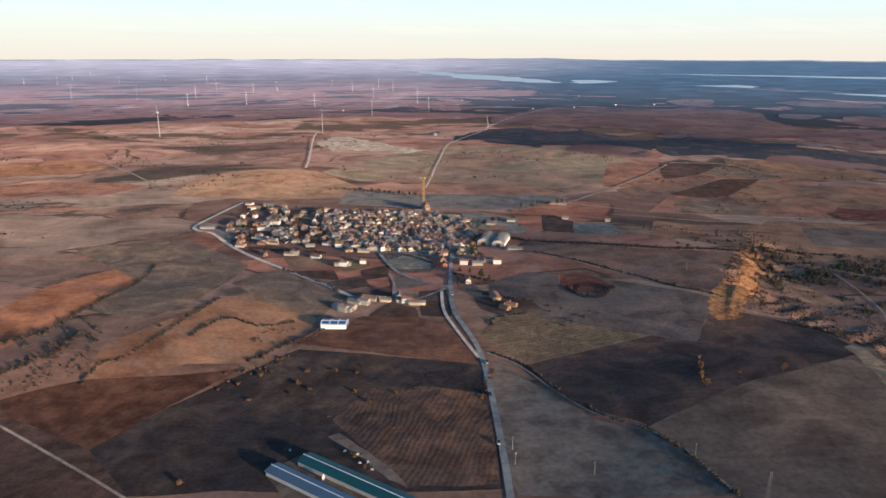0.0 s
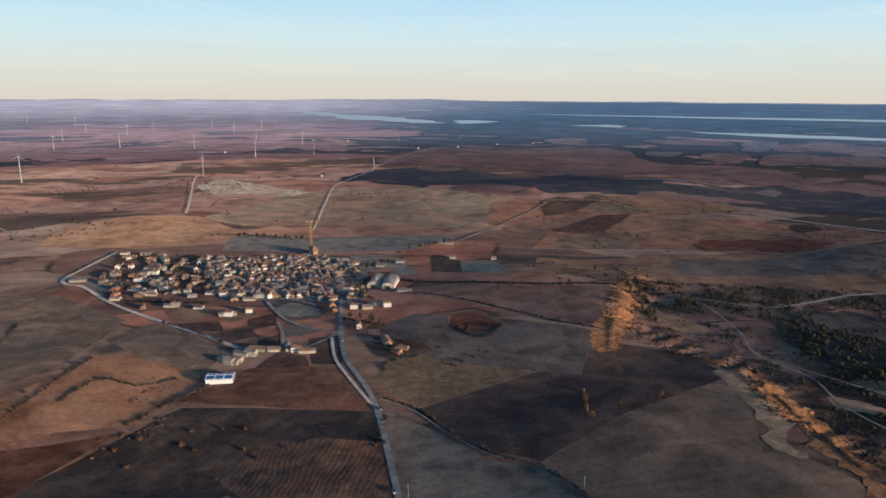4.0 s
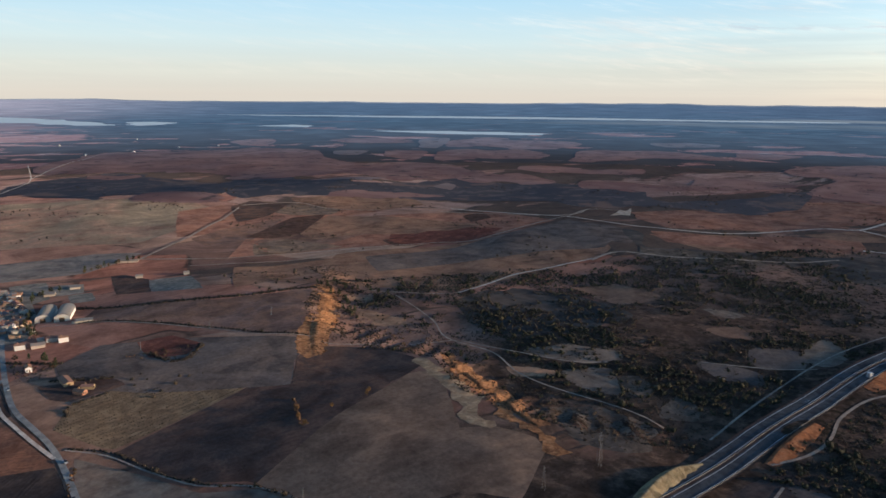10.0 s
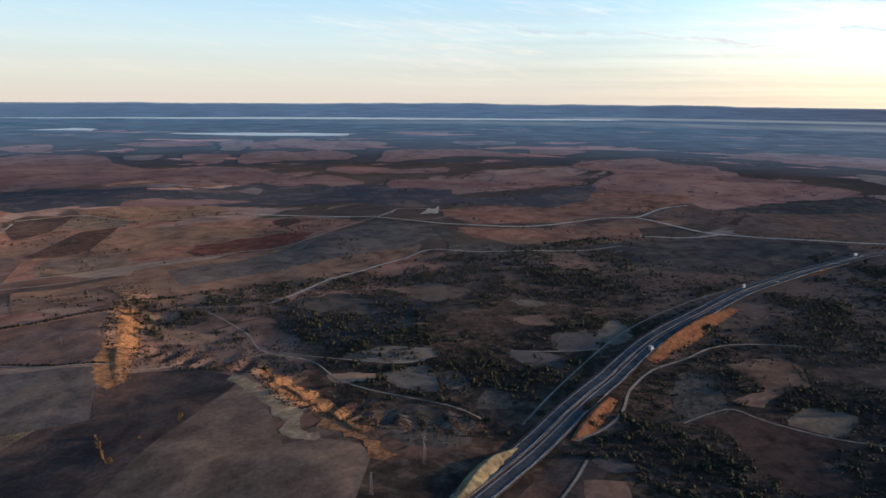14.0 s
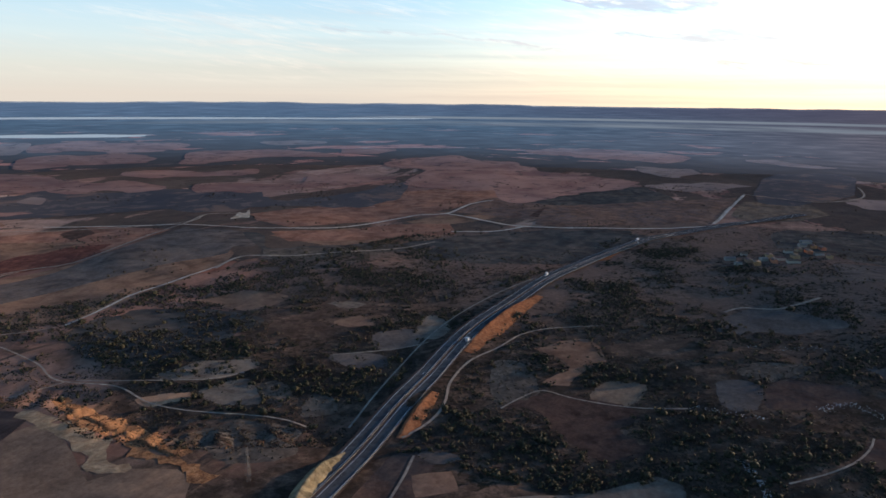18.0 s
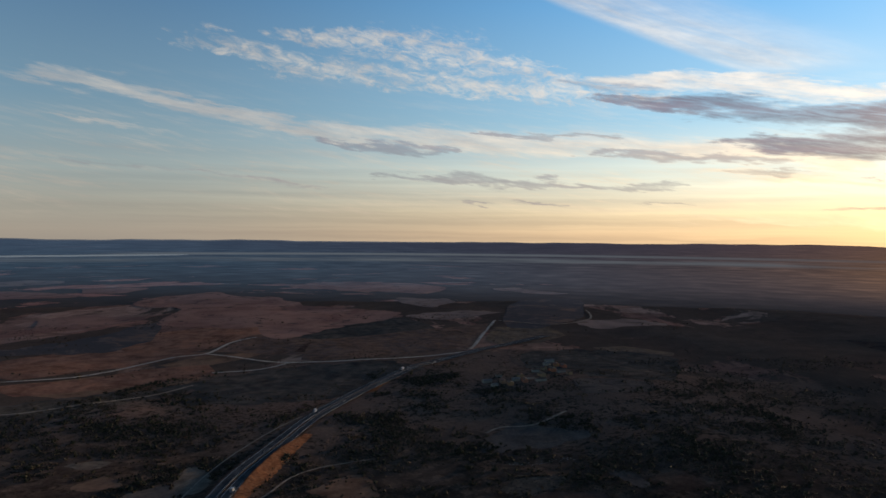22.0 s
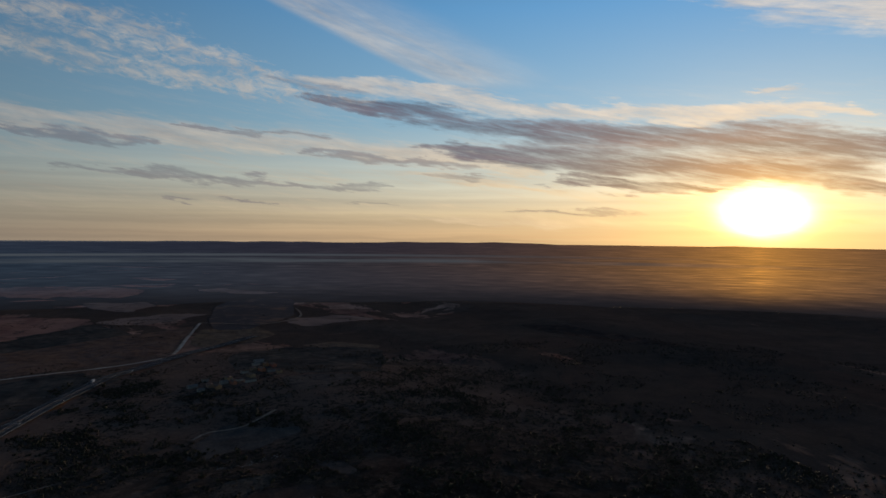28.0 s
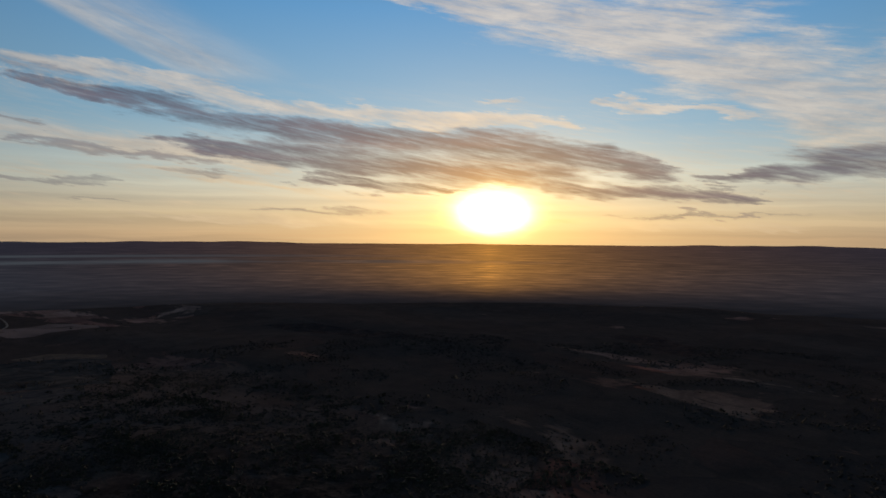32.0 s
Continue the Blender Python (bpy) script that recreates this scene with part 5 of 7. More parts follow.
# tracks: kind, width, line
TRACKS = [
    ("village_road", 3.8, [(32, 278), (32, 310), (31, 364), (29, 417), (25, 455), (17, 488), (9, 524), (7, 579), (8, 648), (10, 693)]),
    ("farm_lane", 2.6, [(25, 440), (17, 463), (8, 494), (1, 525), (-1, 572)]),
    ("gravel_track", 2.8, [(-27, 1085), (-20, 1179), (-10, 1319), (23, 1632), (99, 1868), (127, 1991), (146, 2341)]),
    ("gravel_track", 3, [(127, 1991), (210, 2254), (375, 2667)]),
    ("west_road", 4.5, [(-78, 558), (-114, 597), (-155, 641), (-201, 690), (-233, 731), (-268, 781), (-288, 792), (-298, 814), (-294, 856), (-280, 959)]),
    ("lane", 3.3, [(7, 582), (-23, 605), (-42, 629), (-57, 666), (-66, 697)]),
    ("lane", 2.6, [(7, 584), (-9, 565), (-25, 551), (-49, 554), (-78, 558)]),
    ("lane", 2.2, [(-42, 558), (-43, 590), (-50, 625)]),
    ("field_track", 3, [(-242, 340), (-215, 324), (-187, 306), (-147, 280)]),
    ("gravel_track", 3.6, [(-240, 1211), (-275, 1447), (-331, 1817), (-322, 1886)]),
    ("field_track", 2.5, [(31, 448), (52, 428), (69, 393), (87, 361), (109, 344), (125, 317), (136, 276)]),
    ("field_track", 4, [(169, 944), (254, 1041), (340, 1165), (417, 1291)]),
    ("field_track", 2.5, [(215, 874), (324, 833), (449, 846), (550, 839)]),
    ("field_track", 3, [(-690, 1358), (-609, 1277), (-461, 1092), (-393, 1027)]),
    ("field_track", 4, [(169, 952), (270, 892), (426, 867), (554, 844), (622, 809), (796, 868), (879, 891), (975, 928), (1024, 878)]),
    ("gravel_track", 5, [(428, 592), (488, 611), (542, 625), (608, 627), (679, 629)]),
    ("field_track", 3, [(353, 654), (400, 605), (428, 592)]),
    ("field_track", 3, [(367, 622), (360, 564), (354, 526), (341, 487), (353, 437), (345, 397), (347, 361), (359, 321), (366, 292), (364, 266)]),
    ("field_track", 3, [(347, 473), (369, 426), (394, 386), (420, 368)]),
    ("field_track", 2.5, [(40, 702), (96, 671), (162, 600), (194, 560), (229, 534), (239, 513), (291, 493), (341, 479)]),
    ("gravel_track", 6, [(772, 1097), (834, 973), (878, 886), (893, 750), (972, 655), (1101, 609), (1162, 583), (1205, 544), (1343, 548), (1408, 525)]),
    ("gravel_track", 7, [(1205, 544), (1189, 490), (1169, 438), (1160, 372), (1186, 274), (1238, 172), (1321, 66)]),
    ("gravel_track", 6, [(1060, 468), (1103, 402), (1160, 372)]),
    ("gravel_track", 6, [(1345, 71), (1473, 59), (1641, 44), (1760, 33)]),
    ("field_track", 5, [(1760, 33), (1720, -113), (1875, -217), (2097, -230)]),
    ("field_track", 3, [(489, 328), (512, 302), (534, 280), (553, 265)]),
    ("service_track", 1.7, [(373, 238), (430, 250), (534, 268), (645, 276), (740, 265), (814, 246)]),
    ("service_track", 2.0, [(373, 197), (403, 191), (434, 194), (475, 207), (524, 212), (569, 202), (616, 195), (650, 174), (676, 134)]),
    ("field_track", 3, [(447, 155), (475, 147), (494, 137), (491, 112), (496, 61), (506, 29)]),
    ("field_track", 2.6, [(415, -33), (432, -51), (454, -68), (481, -80), (502, -85)]),
    ("field_track", 4, [(778, 21), (799, 5), (805, -33), (854, -73)]),
    ("field_track", 3, [(307, 169), (333, 174), (357, 180)]),
    ("field_track", 5, [(667, 625), (728, 633), (769, 574), (858, 503), (972, 458)]),
    ("field_track", 4, [(1354, 72), (1519, 58), (1708, 35)]),
    ("field_track", 4, [(428, 1311), (535, 1292), (574, 1199), (716, 1093), (878, 913), (971, 929)]),
]
TRACK_LOOK = {
    "village_road": ("worn_asphalt", "grey asphalt road into the village"), "farm_lane": ("gravel", "pale lane beside the village road"), "gravel_track": ("gravel", "pale gravel track"), "service_track": ("dirt", "narrow service track beside the motorway"),
    "west_road": ("gravel", "pale road curving round the village"), "lane": ("worn_asphalt", "grey village lane"), "field_track": ("dirt", "narrow earth track between fields")}
for kind, width, pts in TRACKS:
    surface, label = TRACK_LOOK[kind]
    if kind in ("field_track", "gravel_track") and min(math.hypot(*p) for p in pts) < 750:
        width *= 0.55
    tagged(ribbon("road" if "road" in kind or "lane" in kind else "track", pts, width, 4, MAT[surface]), label, "road", kind="structure")

# the motorway
MOTORWAY = [(265, 203), (321, 209), (391, 218), (455, 225), (547, 236), (653, 238), (801, 233), (958, 210), (1087, 173), (1163, 143), (1315, 63), (1545, -83)]
road = tagged(ribbon("motorway", MOTORWAY, 24.0, 3.2, SOILS["dark_soil"], bed=27.0), "dual carriageway with verges and median", "motorway", kind="structure")
for side in (-5.8, 5.8):
    ribbon("carriageway", MOTORWAY, 9.4, 4.4, MAT["asphalt"], side, parent=road, bed=27.0)
ribbon("bridge_deck", MOTORWAY, 8.6, 4.6, MAT["worn_asphalt"], -5.8, 0.159, 0.194, 0.15, parent=road, bed=27.0)
for side in (-5.8, 5.8):
    for off in (-3.6, 3.6):
        ribbon("lane_line", MOTORWAY, 0.3, 4.8, MAT["line"], side + off, parent=road, bed=27.0)

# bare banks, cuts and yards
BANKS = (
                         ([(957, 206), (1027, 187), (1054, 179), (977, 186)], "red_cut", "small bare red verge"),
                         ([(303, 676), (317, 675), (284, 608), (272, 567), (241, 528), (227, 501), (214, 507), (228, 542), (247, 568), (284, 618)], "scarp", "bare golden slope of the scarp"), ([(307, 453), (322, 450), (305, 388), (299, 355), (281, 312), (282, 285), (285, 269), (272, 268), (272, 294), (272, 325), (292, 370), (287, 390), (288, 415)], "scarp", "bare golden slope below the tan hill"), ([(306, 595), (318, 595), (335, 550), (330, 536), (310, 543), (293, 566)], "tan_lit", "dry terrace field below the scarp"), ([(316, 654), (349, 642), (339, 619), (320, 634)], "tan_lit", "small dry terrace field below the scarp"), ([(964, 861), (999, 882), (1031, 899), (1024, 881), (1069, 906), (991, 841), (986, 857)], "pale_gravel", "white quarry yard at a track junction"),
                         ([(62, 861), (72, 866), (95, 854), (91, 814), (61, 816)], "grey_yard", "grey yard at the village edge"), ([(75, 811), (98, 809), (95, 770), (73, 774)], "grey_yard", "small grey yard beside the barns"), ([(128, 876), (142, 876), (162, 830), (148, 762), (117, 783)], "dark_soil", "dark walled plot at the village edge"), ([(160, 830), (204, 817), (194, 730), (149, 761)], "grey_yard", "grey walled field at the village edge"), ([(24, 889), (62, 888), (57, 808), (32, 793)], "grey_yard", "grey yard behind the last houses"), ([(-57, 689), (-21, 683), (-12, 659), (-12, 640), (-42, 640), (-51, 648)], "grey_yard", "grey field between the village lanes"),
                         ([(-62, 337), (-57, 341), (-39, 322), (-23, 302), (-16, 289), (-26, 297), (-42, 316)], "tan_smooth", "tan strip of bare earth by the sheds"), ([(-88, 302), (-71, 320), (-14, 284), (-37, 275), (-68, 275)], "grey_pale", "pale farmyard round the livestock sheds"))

# ---- builders ----


def box(bm, x, y, z, sx, sy, sz, turn=0.0):
    """A block that stands on z, centred on x, y."""
    m = Matrix.Translation((x, y, z + sz / 2)) @ Matrix.Rotation(turn, 4, "Z") @ Matrix.Diagonal((sx, sy, sz, 1))
    bmesh.ops.create_cube(bm, size=1.0, matrix=m)


def blocks(*args):
    bm = bmesh.new()
    for a in args:
        box(bm, *a)
    return bm


def rod(bm, p, q, r1, r2=None, n=8):
    p, q = Vector(p), Vector(q)
    d = q - p
    m = Matrix.Translation((p + q) / 2) @ d.to_track_quat("Z", "Y").to_matrix().to_4x4()
    bmesh.ops.create_cone(bm, cap_ends=True, segments=n, radius1=r1, radius2=r1 if r2 is None else r2, depth=d.length, matrix=m)


def thing(name, x, y, label, category, group="", turn=0.0, z=None, kind=""):
    ob = new(name)
    ob.matrix_basis = pose(x, y, ground_z(x, y) if z is None else z, 0, 0, turn)
    return tagged(ob, label, category, group, kind)


def prism(w, l, h0, h1, over=0.35, thick=0.22):
    """A pitched roof slab over a block w wide and l long, from eaves h0 to ridge h1, ridge along y."""
    bm = bmesh.new()
    a, b, k = w / 2 + over, l / 2 + over, (h1 - h0) / (w / 2)
    prof = [(-a, h0 - over * k), (0, h1), (a, h0 - over * k), (a, h0 - over * k + thick), (0, h1 + thick), (-a, h0 - over * k + thick)]
    lo, hi = [bm.verts.new((x, -b, z)) for x, z in prof], [bm.verts.new((x, b, z)) for x, z in prof]
    for i in range(6):
        j = (i + 1) % 6
        bm.faces.new((lo[i], lo[j], hi[j], hi[i]))
    for f in (lo, hi):
        bm.faces.new((f[0], f[1], f[4], f[5])), bm.faces.new((f[1], f[2], f[3], f[4]))
    bmesh.ops.recalc_face_normals(bm, faces=bm.faces[:])
    return bm


def gabled(w, l, h0, h1, sink=0.8):
    """Walls with gables, down into the ground a little."""
    bm = bmesh.new()
    a, b = w / 2, l / 2
    prof = [(-a, -sink), (a, -sink), (a, h0), (0, h1), (-a, h0)]
    lo, hi = [bm.verts.new((x, -b, z)) for x, z in prof], [bm.verts.new((x, b, z)) for x, z in prof]
    bm.faces.new(lo), bm.faces.new(hi)
    for i in range(5):
        bm.faces.new((lo[i], lo[(i + 1) % 5], hi[(i + 1) % 5], hi[i]))
    bmesh.ops.recalc_face_normals(bm, faces=bm.faces[:])
    return bm


WALLS = [plain("white_render", (0.68, 0.63, 0.56), 0.9, 0, 0.25, 0.8, 0.25), plain("cream_render", (0.46, 0.37, 0.27), 0.9, 0, 0.25, 0.8, 0.3), plain("ochre_render", (0.36, 0.235, 0.13), 0.9, 0, 0.3, 0.8, 0.3),
         plain("brick_wall", (0.42, 0.19, 0.10), 0.9, 0, 0.35, 2.0, 0.3), plain("grey_stone_wall", (0.33, 0.30, 0.255), 0.95, 0, 0.4, 1.2, 0.3)]
ROOFS = [plain("clay_tiles", (0.27, 0.145, 0.095), 0.9, 0, 0.4, 1.5, 0.35), plain("old_clay_tiles", (0.17, 0.108, 0.08), 0.95, 0, 0.45, 1.5, 0.35), plain("grey_fibre_cement", (0.19, 0.178, 0.165), 0.9, 0, 0.35, 1.0, 0.25),
         plain("pale_roof", (0.29, 0.235, 0.19), 0.9, 0, 0.3, 1.0, 0.25)]
BARN_ROOF = plain("pale_barn_roof", (0.50, 0.44, 0.37), 0.9, 0, 0.3, 1.0)
GLASS = plain("dark_window_glass", (0.03, 0.035, 0.045), 0.15, 0, 0.2)
WOOD = plain("dark_wood", (0.12, 0.07, 0.04), 0.8)
METAL_WHITE, METAL_TEAL, METAL_BLUE = plain("white_sheet_metal", (0.74, 0.73, 0.7), 0.5, 0, 0.15, 0.6), plain("teal_sheet_metal", (0.012, 0.075, 0.08), 0.55, 0, 0.25, 0.5), plain("blue_grey_sheet_metal", (0.07, 0.12, 0.175), 0.5, 0, 0.25, 0.5)
SOLAR = plain("solar_panel", (0.05, 0.13, 0.26), 0.2, 0, 0.2)
YELLOW = plain("yellow_paint", (0.45, 0.27, 0.05), 0.6, 0, 0.2)
CONCRETE = plain("concrete", (0.42, 0.41, 0.39), 0.9, 0, 0.3)


def house(w, l, h, rise, wall, roof, label, x=0.0, y=0.0, turn=0.0, group="village houses", gable_door=True):
    ob = thing("house", x, y, label, "house", group, turn)
    part("wall", gabled(w, l, h, h + rise), wall, ob)
    part("roof", prism(w, l, h, h + rise), roof, ob)
    part("chimney", blocks((w * 0.22, l * 0.2, h + rise * 0.4, 0.7, 0.7, rise * 0.6 + 1.0)), WALLS[3], ob)
    part("door", blocks((w * 0.12, -l / 2 - 0.03, 0, 1.1, 0.16, 2.1)), WOOD, ob)
    for floor in range(max(1, int(h / 2.9))):
        for fx in (-0.28,):
            win = part("window", blocks((w * fx, -l / 2 - 0.02, 0.95 + 2.9 * floor + (0.25 if fx > 0 else 0), 1.2, 0.14, 1.3)), WOOD, ob)
            part("pane", blocks((w * fx, -l / 2 - 0.07, 1.05 + 2.9 * floor + (0.25 if fx > 0 else 0), 1.0, 0.12, 1.1)), GLASS, win)
        part("window", blocks((w / 2 + 0.02, l * 0.15, 0.95 + 2.9 * floor, 0.14, 1.2, 1.3)), GLASS, ob)
    return ob


def shed(x, y, length, width, h, rise, turn, wall, roof, label, category="shed", doors=1, name="farm_shed", panels=0):
    ob = thing(name, x, y, label, category, "", turn)
    part("wall", gabled(width, length, h, h + rise), wall, ob)
    part("roof", prism(width, length, h, h + rise, 0.5, 0.25), roof, ob)
    part("ridge_cap", blocks((0, 0, h + rise + 0.2, 0.5, length + 1.1, 0.14)), METAL_WHITE if roof in (METAL_TEAL, METAL_BLUE) else roof, ob)
    for i in range(doors):
        part("door", blocks(((i - (doors - 1) / 2) * width * 0.4, -length / 2 - 0.06, 0, min(4.0, width * 0.3), 0.2, min(3.6, h - 0.4))), WOOD if wall in WALLS else METAL_BLUE, ob)
    for i in range(int(length / 9)):
        part("window", blocks((width / 2 + 0.03, -length / 2 + 5 + 9 * i, h - 1.3, 0.12, 2.6, 0.8)), GLASS, ob)
    if panels:
        k = math.atan2(rise, width / 2)
        for i in range(panels):
            for sgn in (-1, 1):
                bm = bmesh.new()
                m = Matrix.Translation((sgn * width * 0.25, -length / 2 + (i + 0.5) * length / panels, h + rise * 0.5 + 0.34)) @ Matrix.Rotation(sgn * k, 4, "Y") @ Matrix.Diagonal((width * 0.36, length / panels * 0.86, 0.08, 1))
                bmesh.ops.create_cube(bm, size=1.0, matrix=m)
                part("solar_panel", bm, SOLAR, ob)
    return ob


def barrel_barn(x, y, length, width, turn, label):
    ob = thing("barn", x, y, label, "barn", "barrel-roofed barns", turn)
    h, n = 3.4, 12
    bm = bmesh.new()
    rows = []
    for yy in (-length / 2, length / 2):
        rows.append([bm.verts.new((width / 2 * math.cos(math.pi * i / n), yy, h + width * 0.30 * math.sin(math.pi * i / n))) for i in range(n + 1)])
    for i in range(n):
        bm.faces.new((rows[0][i], rows[0][i + 1], rows[1][i + 1], rows[1][i]))
    bmesh.ops.solidify(bm, geom=bm.faces[:], thickness=0.25)
    for f in bm.faces:
        f.smooth = True
    part("roof", bm, BARN_ROOF, ob)
    for yy in (-length / 2 + 0.3, length / 2 - 0.3):
        bm = bmesh.new()
        bm.faces.new([bm.verts.new((width / 2 * math.cos(math.pi * i / n), yy, h + width * 0.29 * math.sin(math.pi * i / n))) for i in range(n + 1)] + [bm.verts.new((-width / 2, yy, -0.8)), bm.verts.new((width / 2, yy, -0.8))])
        bmesh.ops.solidify(bm, geom=bm.faces[:], thickness=0.3)
        part("end_wall", bm, WALLS[0], ob)
    for sx in (-1, 1):
        part("side_wall", blocks((sx * (width / 2 - 0.15), 0, -0.8, 0.3, length - 0.7, h + 0.8)), WALLS[0], ob)
    part("door", blocks((0, -length / 2 - 0.05, 0, 4.5, 0.24, 4.2)), WOOD, ob)
    for i in range(1, int(length / 6)):
        bm = bmesh.new()
        for j in range(n):
            a, b = math.pi * j / n, math.pi * (j + 1) / n
            yy = -length / 2 + 6 * i
            rod(bm, (width / 2 * math.cos(a), yy, h + width * 0.30 * math.sin(a) + 0.1), (width / 2 * math.cos(b), yy, h + width * 0.30 * math.sin(b) + 0.1), 0.14, None, 4)
        part("roof_rib", bm, CONCRETE, ob)
    return ob


# ---- plants ----
OAK, PINE, AUTUMN, SCRUB, DRY = leaves("holm_oak_leaves", (0.028, 0.028, 0.017), (0.052, 0.045, 0.026)), leaves("pine_needles", (0.03, 0.038, 0.018), (0.065, 0.062, 0.03)), leaves("autumn_leaves", (0.17, 0.09, 0.032), (0.095, 0.06, 0.026)), leaves("scrub_leaves", (0.033, 0.028, 0.021), (0.07, 0.05, 0.034)), leaves("dry_brush", (0.17, 0.085, 0.04), (0.075, 0.05, 0.03))


def clump_arrays(rnd, size, flat, tufts, fine=True):
    """One bush: a lumpy core and loose sprays round it, as arrays of points and triangles."""
    bm = bmesh.new()
    if fine:
        bmesh.ops.create_icosphere(bm, subdivisions=1, radius=1.0)
    else:
        bmesh.ops.create_cone(bm, cap_ends=True, cap_tris=True, segments=5, radius1=0.9, radius2=0.45, depth=1.1)
        bmesh.ops.triangulate(bm, faces=bm.faces[:])
    pts = [Vector(v.co) * rnd.uniform(0.55, 0.95) for v in bm.verts]
    tris = [tuple(v.index for v in f.verts) for f in bm.faces]
    bm.free()
    for _ in range(tufts):
        d = Vector((rnd.gauss(0, 1), rnd.gauss(0, 1), abs(rnd.gauss(0, 1)) - 0.2)).normalized()
        c = d * rnd.uniform(0.7, 1.05)
        u, w = Vector((rnd.gauss(0, 1), rnd.gauss(0, 1), rnd.gauss(0, 1))) * 0.26, Vector((rnd.gauss(0, 1), rnd.gauss(0, 1), rnd.gauss(0, 1))) * 0.26
        k = len(pts)
        pts += [c, c + u, c + w, c + (u + w) * 0.5 + d * 0.3]
        tris += [(k, k + 1, k + 2), (k + 1, k + 3, k + 2)]
    return np.array([(p.x * size, p.y * size, (p.z * flat + 0.5) * size) for p in pts]), np.array(tris)


def scatter(name, spots, material, label, category, size=(0.8, 2.0), flat=0.75, tufts=14, seed=3, zs=None):
    """Many bushes joined into one stuff object."""
    rnd = random.Random(seed)
    kinds = [clump_arrays(rnd, 1.0, flat, tufts, tufts > 7) for _ in range(7)]
    verts, tris, k = [], [], 0
    zs = land(*np.array(spots).T) if zs is None else zs
    for (x, y), z in zip(spots, zs):
        p, t = kinds[rnd.randrange(7)]
        s, a = rnd.uniform(*size) * (1.6 if rnd.random() < 0.08 else 1.0), rnd.uniform(0, 6.28)
        c, n = math.cos(a) * s, math.sin(a) * s
        verts.append(np.stack([p[:, 0] * c - p[:, 1] * n + x, p[:, 0] * n + p[:, 1] * c + y, p[:, 2] * s * rnd.uniform(0.8, 1.2) + z - 0.1 * s], 1))
        tris.append(t + k)
        k += len(p)
    V, T = np.concatenate(verts), np.concatenate(tris)
    me = bpy.data.meshes.new(name)
    me.vertices.add(len(V)), me.loops.add(T.size), me.polygons.add(len(T))
    me.vertices.foreach_set("co", V.ravel())
    me.loops.foreach_set("vertex_index", T.ravel().astype(np.int32))
    me.polygons.foreach_set("loop_start", np.arange(0, T.size, 3))
    me.polygons.foreach_set("loop_total", np.full(len(T), 3))
    me.materials.append(material)
    me.update(), me.validate()
    return tagged(new(name, me), label, category, kind="stuff")


def tree_kind(seed, height, spread, leaf, label, cone=False):
    rnd = random.Random(seed)
    ob = thing("tree", 0, 0, label, "tree", "trees", z=0)
    bm = bmesh.new()
    rod(bm, (0, 0, -0.5), (0, 0, height * 0.55), height * 0.035, height * 0.02, 7)
    for i in range(5):
        a = i * 1.9 + rnd.random()
        rod(bm, (0, 0, height * (0.3 + 0.05 * i)), (math.cos(a) * spread * 0.6, math.sin(a) * spread * 0.6, height * (0.5 + 0.06 * i)), height * 0.014, height * 0.005, 5)
    part("trunk", bm, MAT["bark"], ob)
    pts, tris, k = [], [], 0
    for i in range(26):
        a, u = rnd.uniform(0, 6.28), rnd.random()
        zz = height * (0.32 + 0.6 * u)
        rr = spread * math.sqrt(rnd.random()) * (1.05 - u if cone else math.sin(math.pi * (0.15 + 0.8 * u)))
        p, t = clump_arrays(rnd, height * rnd.uniform(0.07, 0.13), 0.8, 12)
        pts.append(p + np.array([rr * math.cos(a), rr * math.sin(a), zz])), tris.append(t + k)
        k += len(p)
    mesh_ob("crown", [tuple(v) for v in np.concatenate(pts)], [tuple(int(i) for i in t) for t in np.concatenate(tris)], leaf, parent=ob)
    return ob


TREES = [tree_kind(1, 7.0, 2.6, OAK, "dark green holm oak with a rounded crown"), tree_kind(2, 9.5, 2.2, PINE, "dark pine with an uneven pointed crown", True), tree_kind(3, 6.0, 2.3, AUTUMN, "small tree with golden autumn leaves"),
         tree_kind(4, 8.0, 3.1, OAK, "broad dark holm oak"), tree_kind(5, 10.5, 2.5, PINE, "tall dark pine with a narrow crown", True), tree_kind(6, 5.0, 1.6, AUTUMN, "slim tree turning golden brown")]
used = [False] * 6


def plant(kind, x, y, s=1.0):
    z = ground_z(x, y)
    m = pose(x, y, z, 0, 0, (x * 37 + y * 11) % 360)
    if not used[kind]:
        used[kind] = True
        TREES[kind].matrix_basis = m
        return
    copy_thing(TREES[kind], m @ Matrix.Scale(s, 4))


def along(pts, gap, wild, seed):
    rnd = random.Random(seed)
    return [(x + rnd.uniform(-wild, wild), y + rnd.uniform(-wild, wild)) for x, y in outline(pts, gap, 0, 1, False)]


def clear_of_roads(xy, gap):
    keep = np.ones(len(xy), bool)
    for _, w, pts in TRACKS + [("motorway", 34, MOTORWAY)]:
        for (ax, ay), (bx, by) in zip(pts, pts[1:]):
            d2 = (bx - ax) ** 2 + (by - ay) ** 2
            t = np.clip(((xy[:, 0] - ax) * (bx - ax) + (xy[:, 1] - ay) * (by - ay)) / d2, 0, 1)
            keep &= np.hypot(xy[:, 0] - ax - t * (bx - ax), xy[:, 1] - ay - t * (by - ay)) > w / 2 + gap
    return keep


def patchy(xy, scale, seed):
    return np.array([noise.fractal(Vector((x / scale, y / scale, seed)), 0.8, 2.0, 4) for x, y in xy])


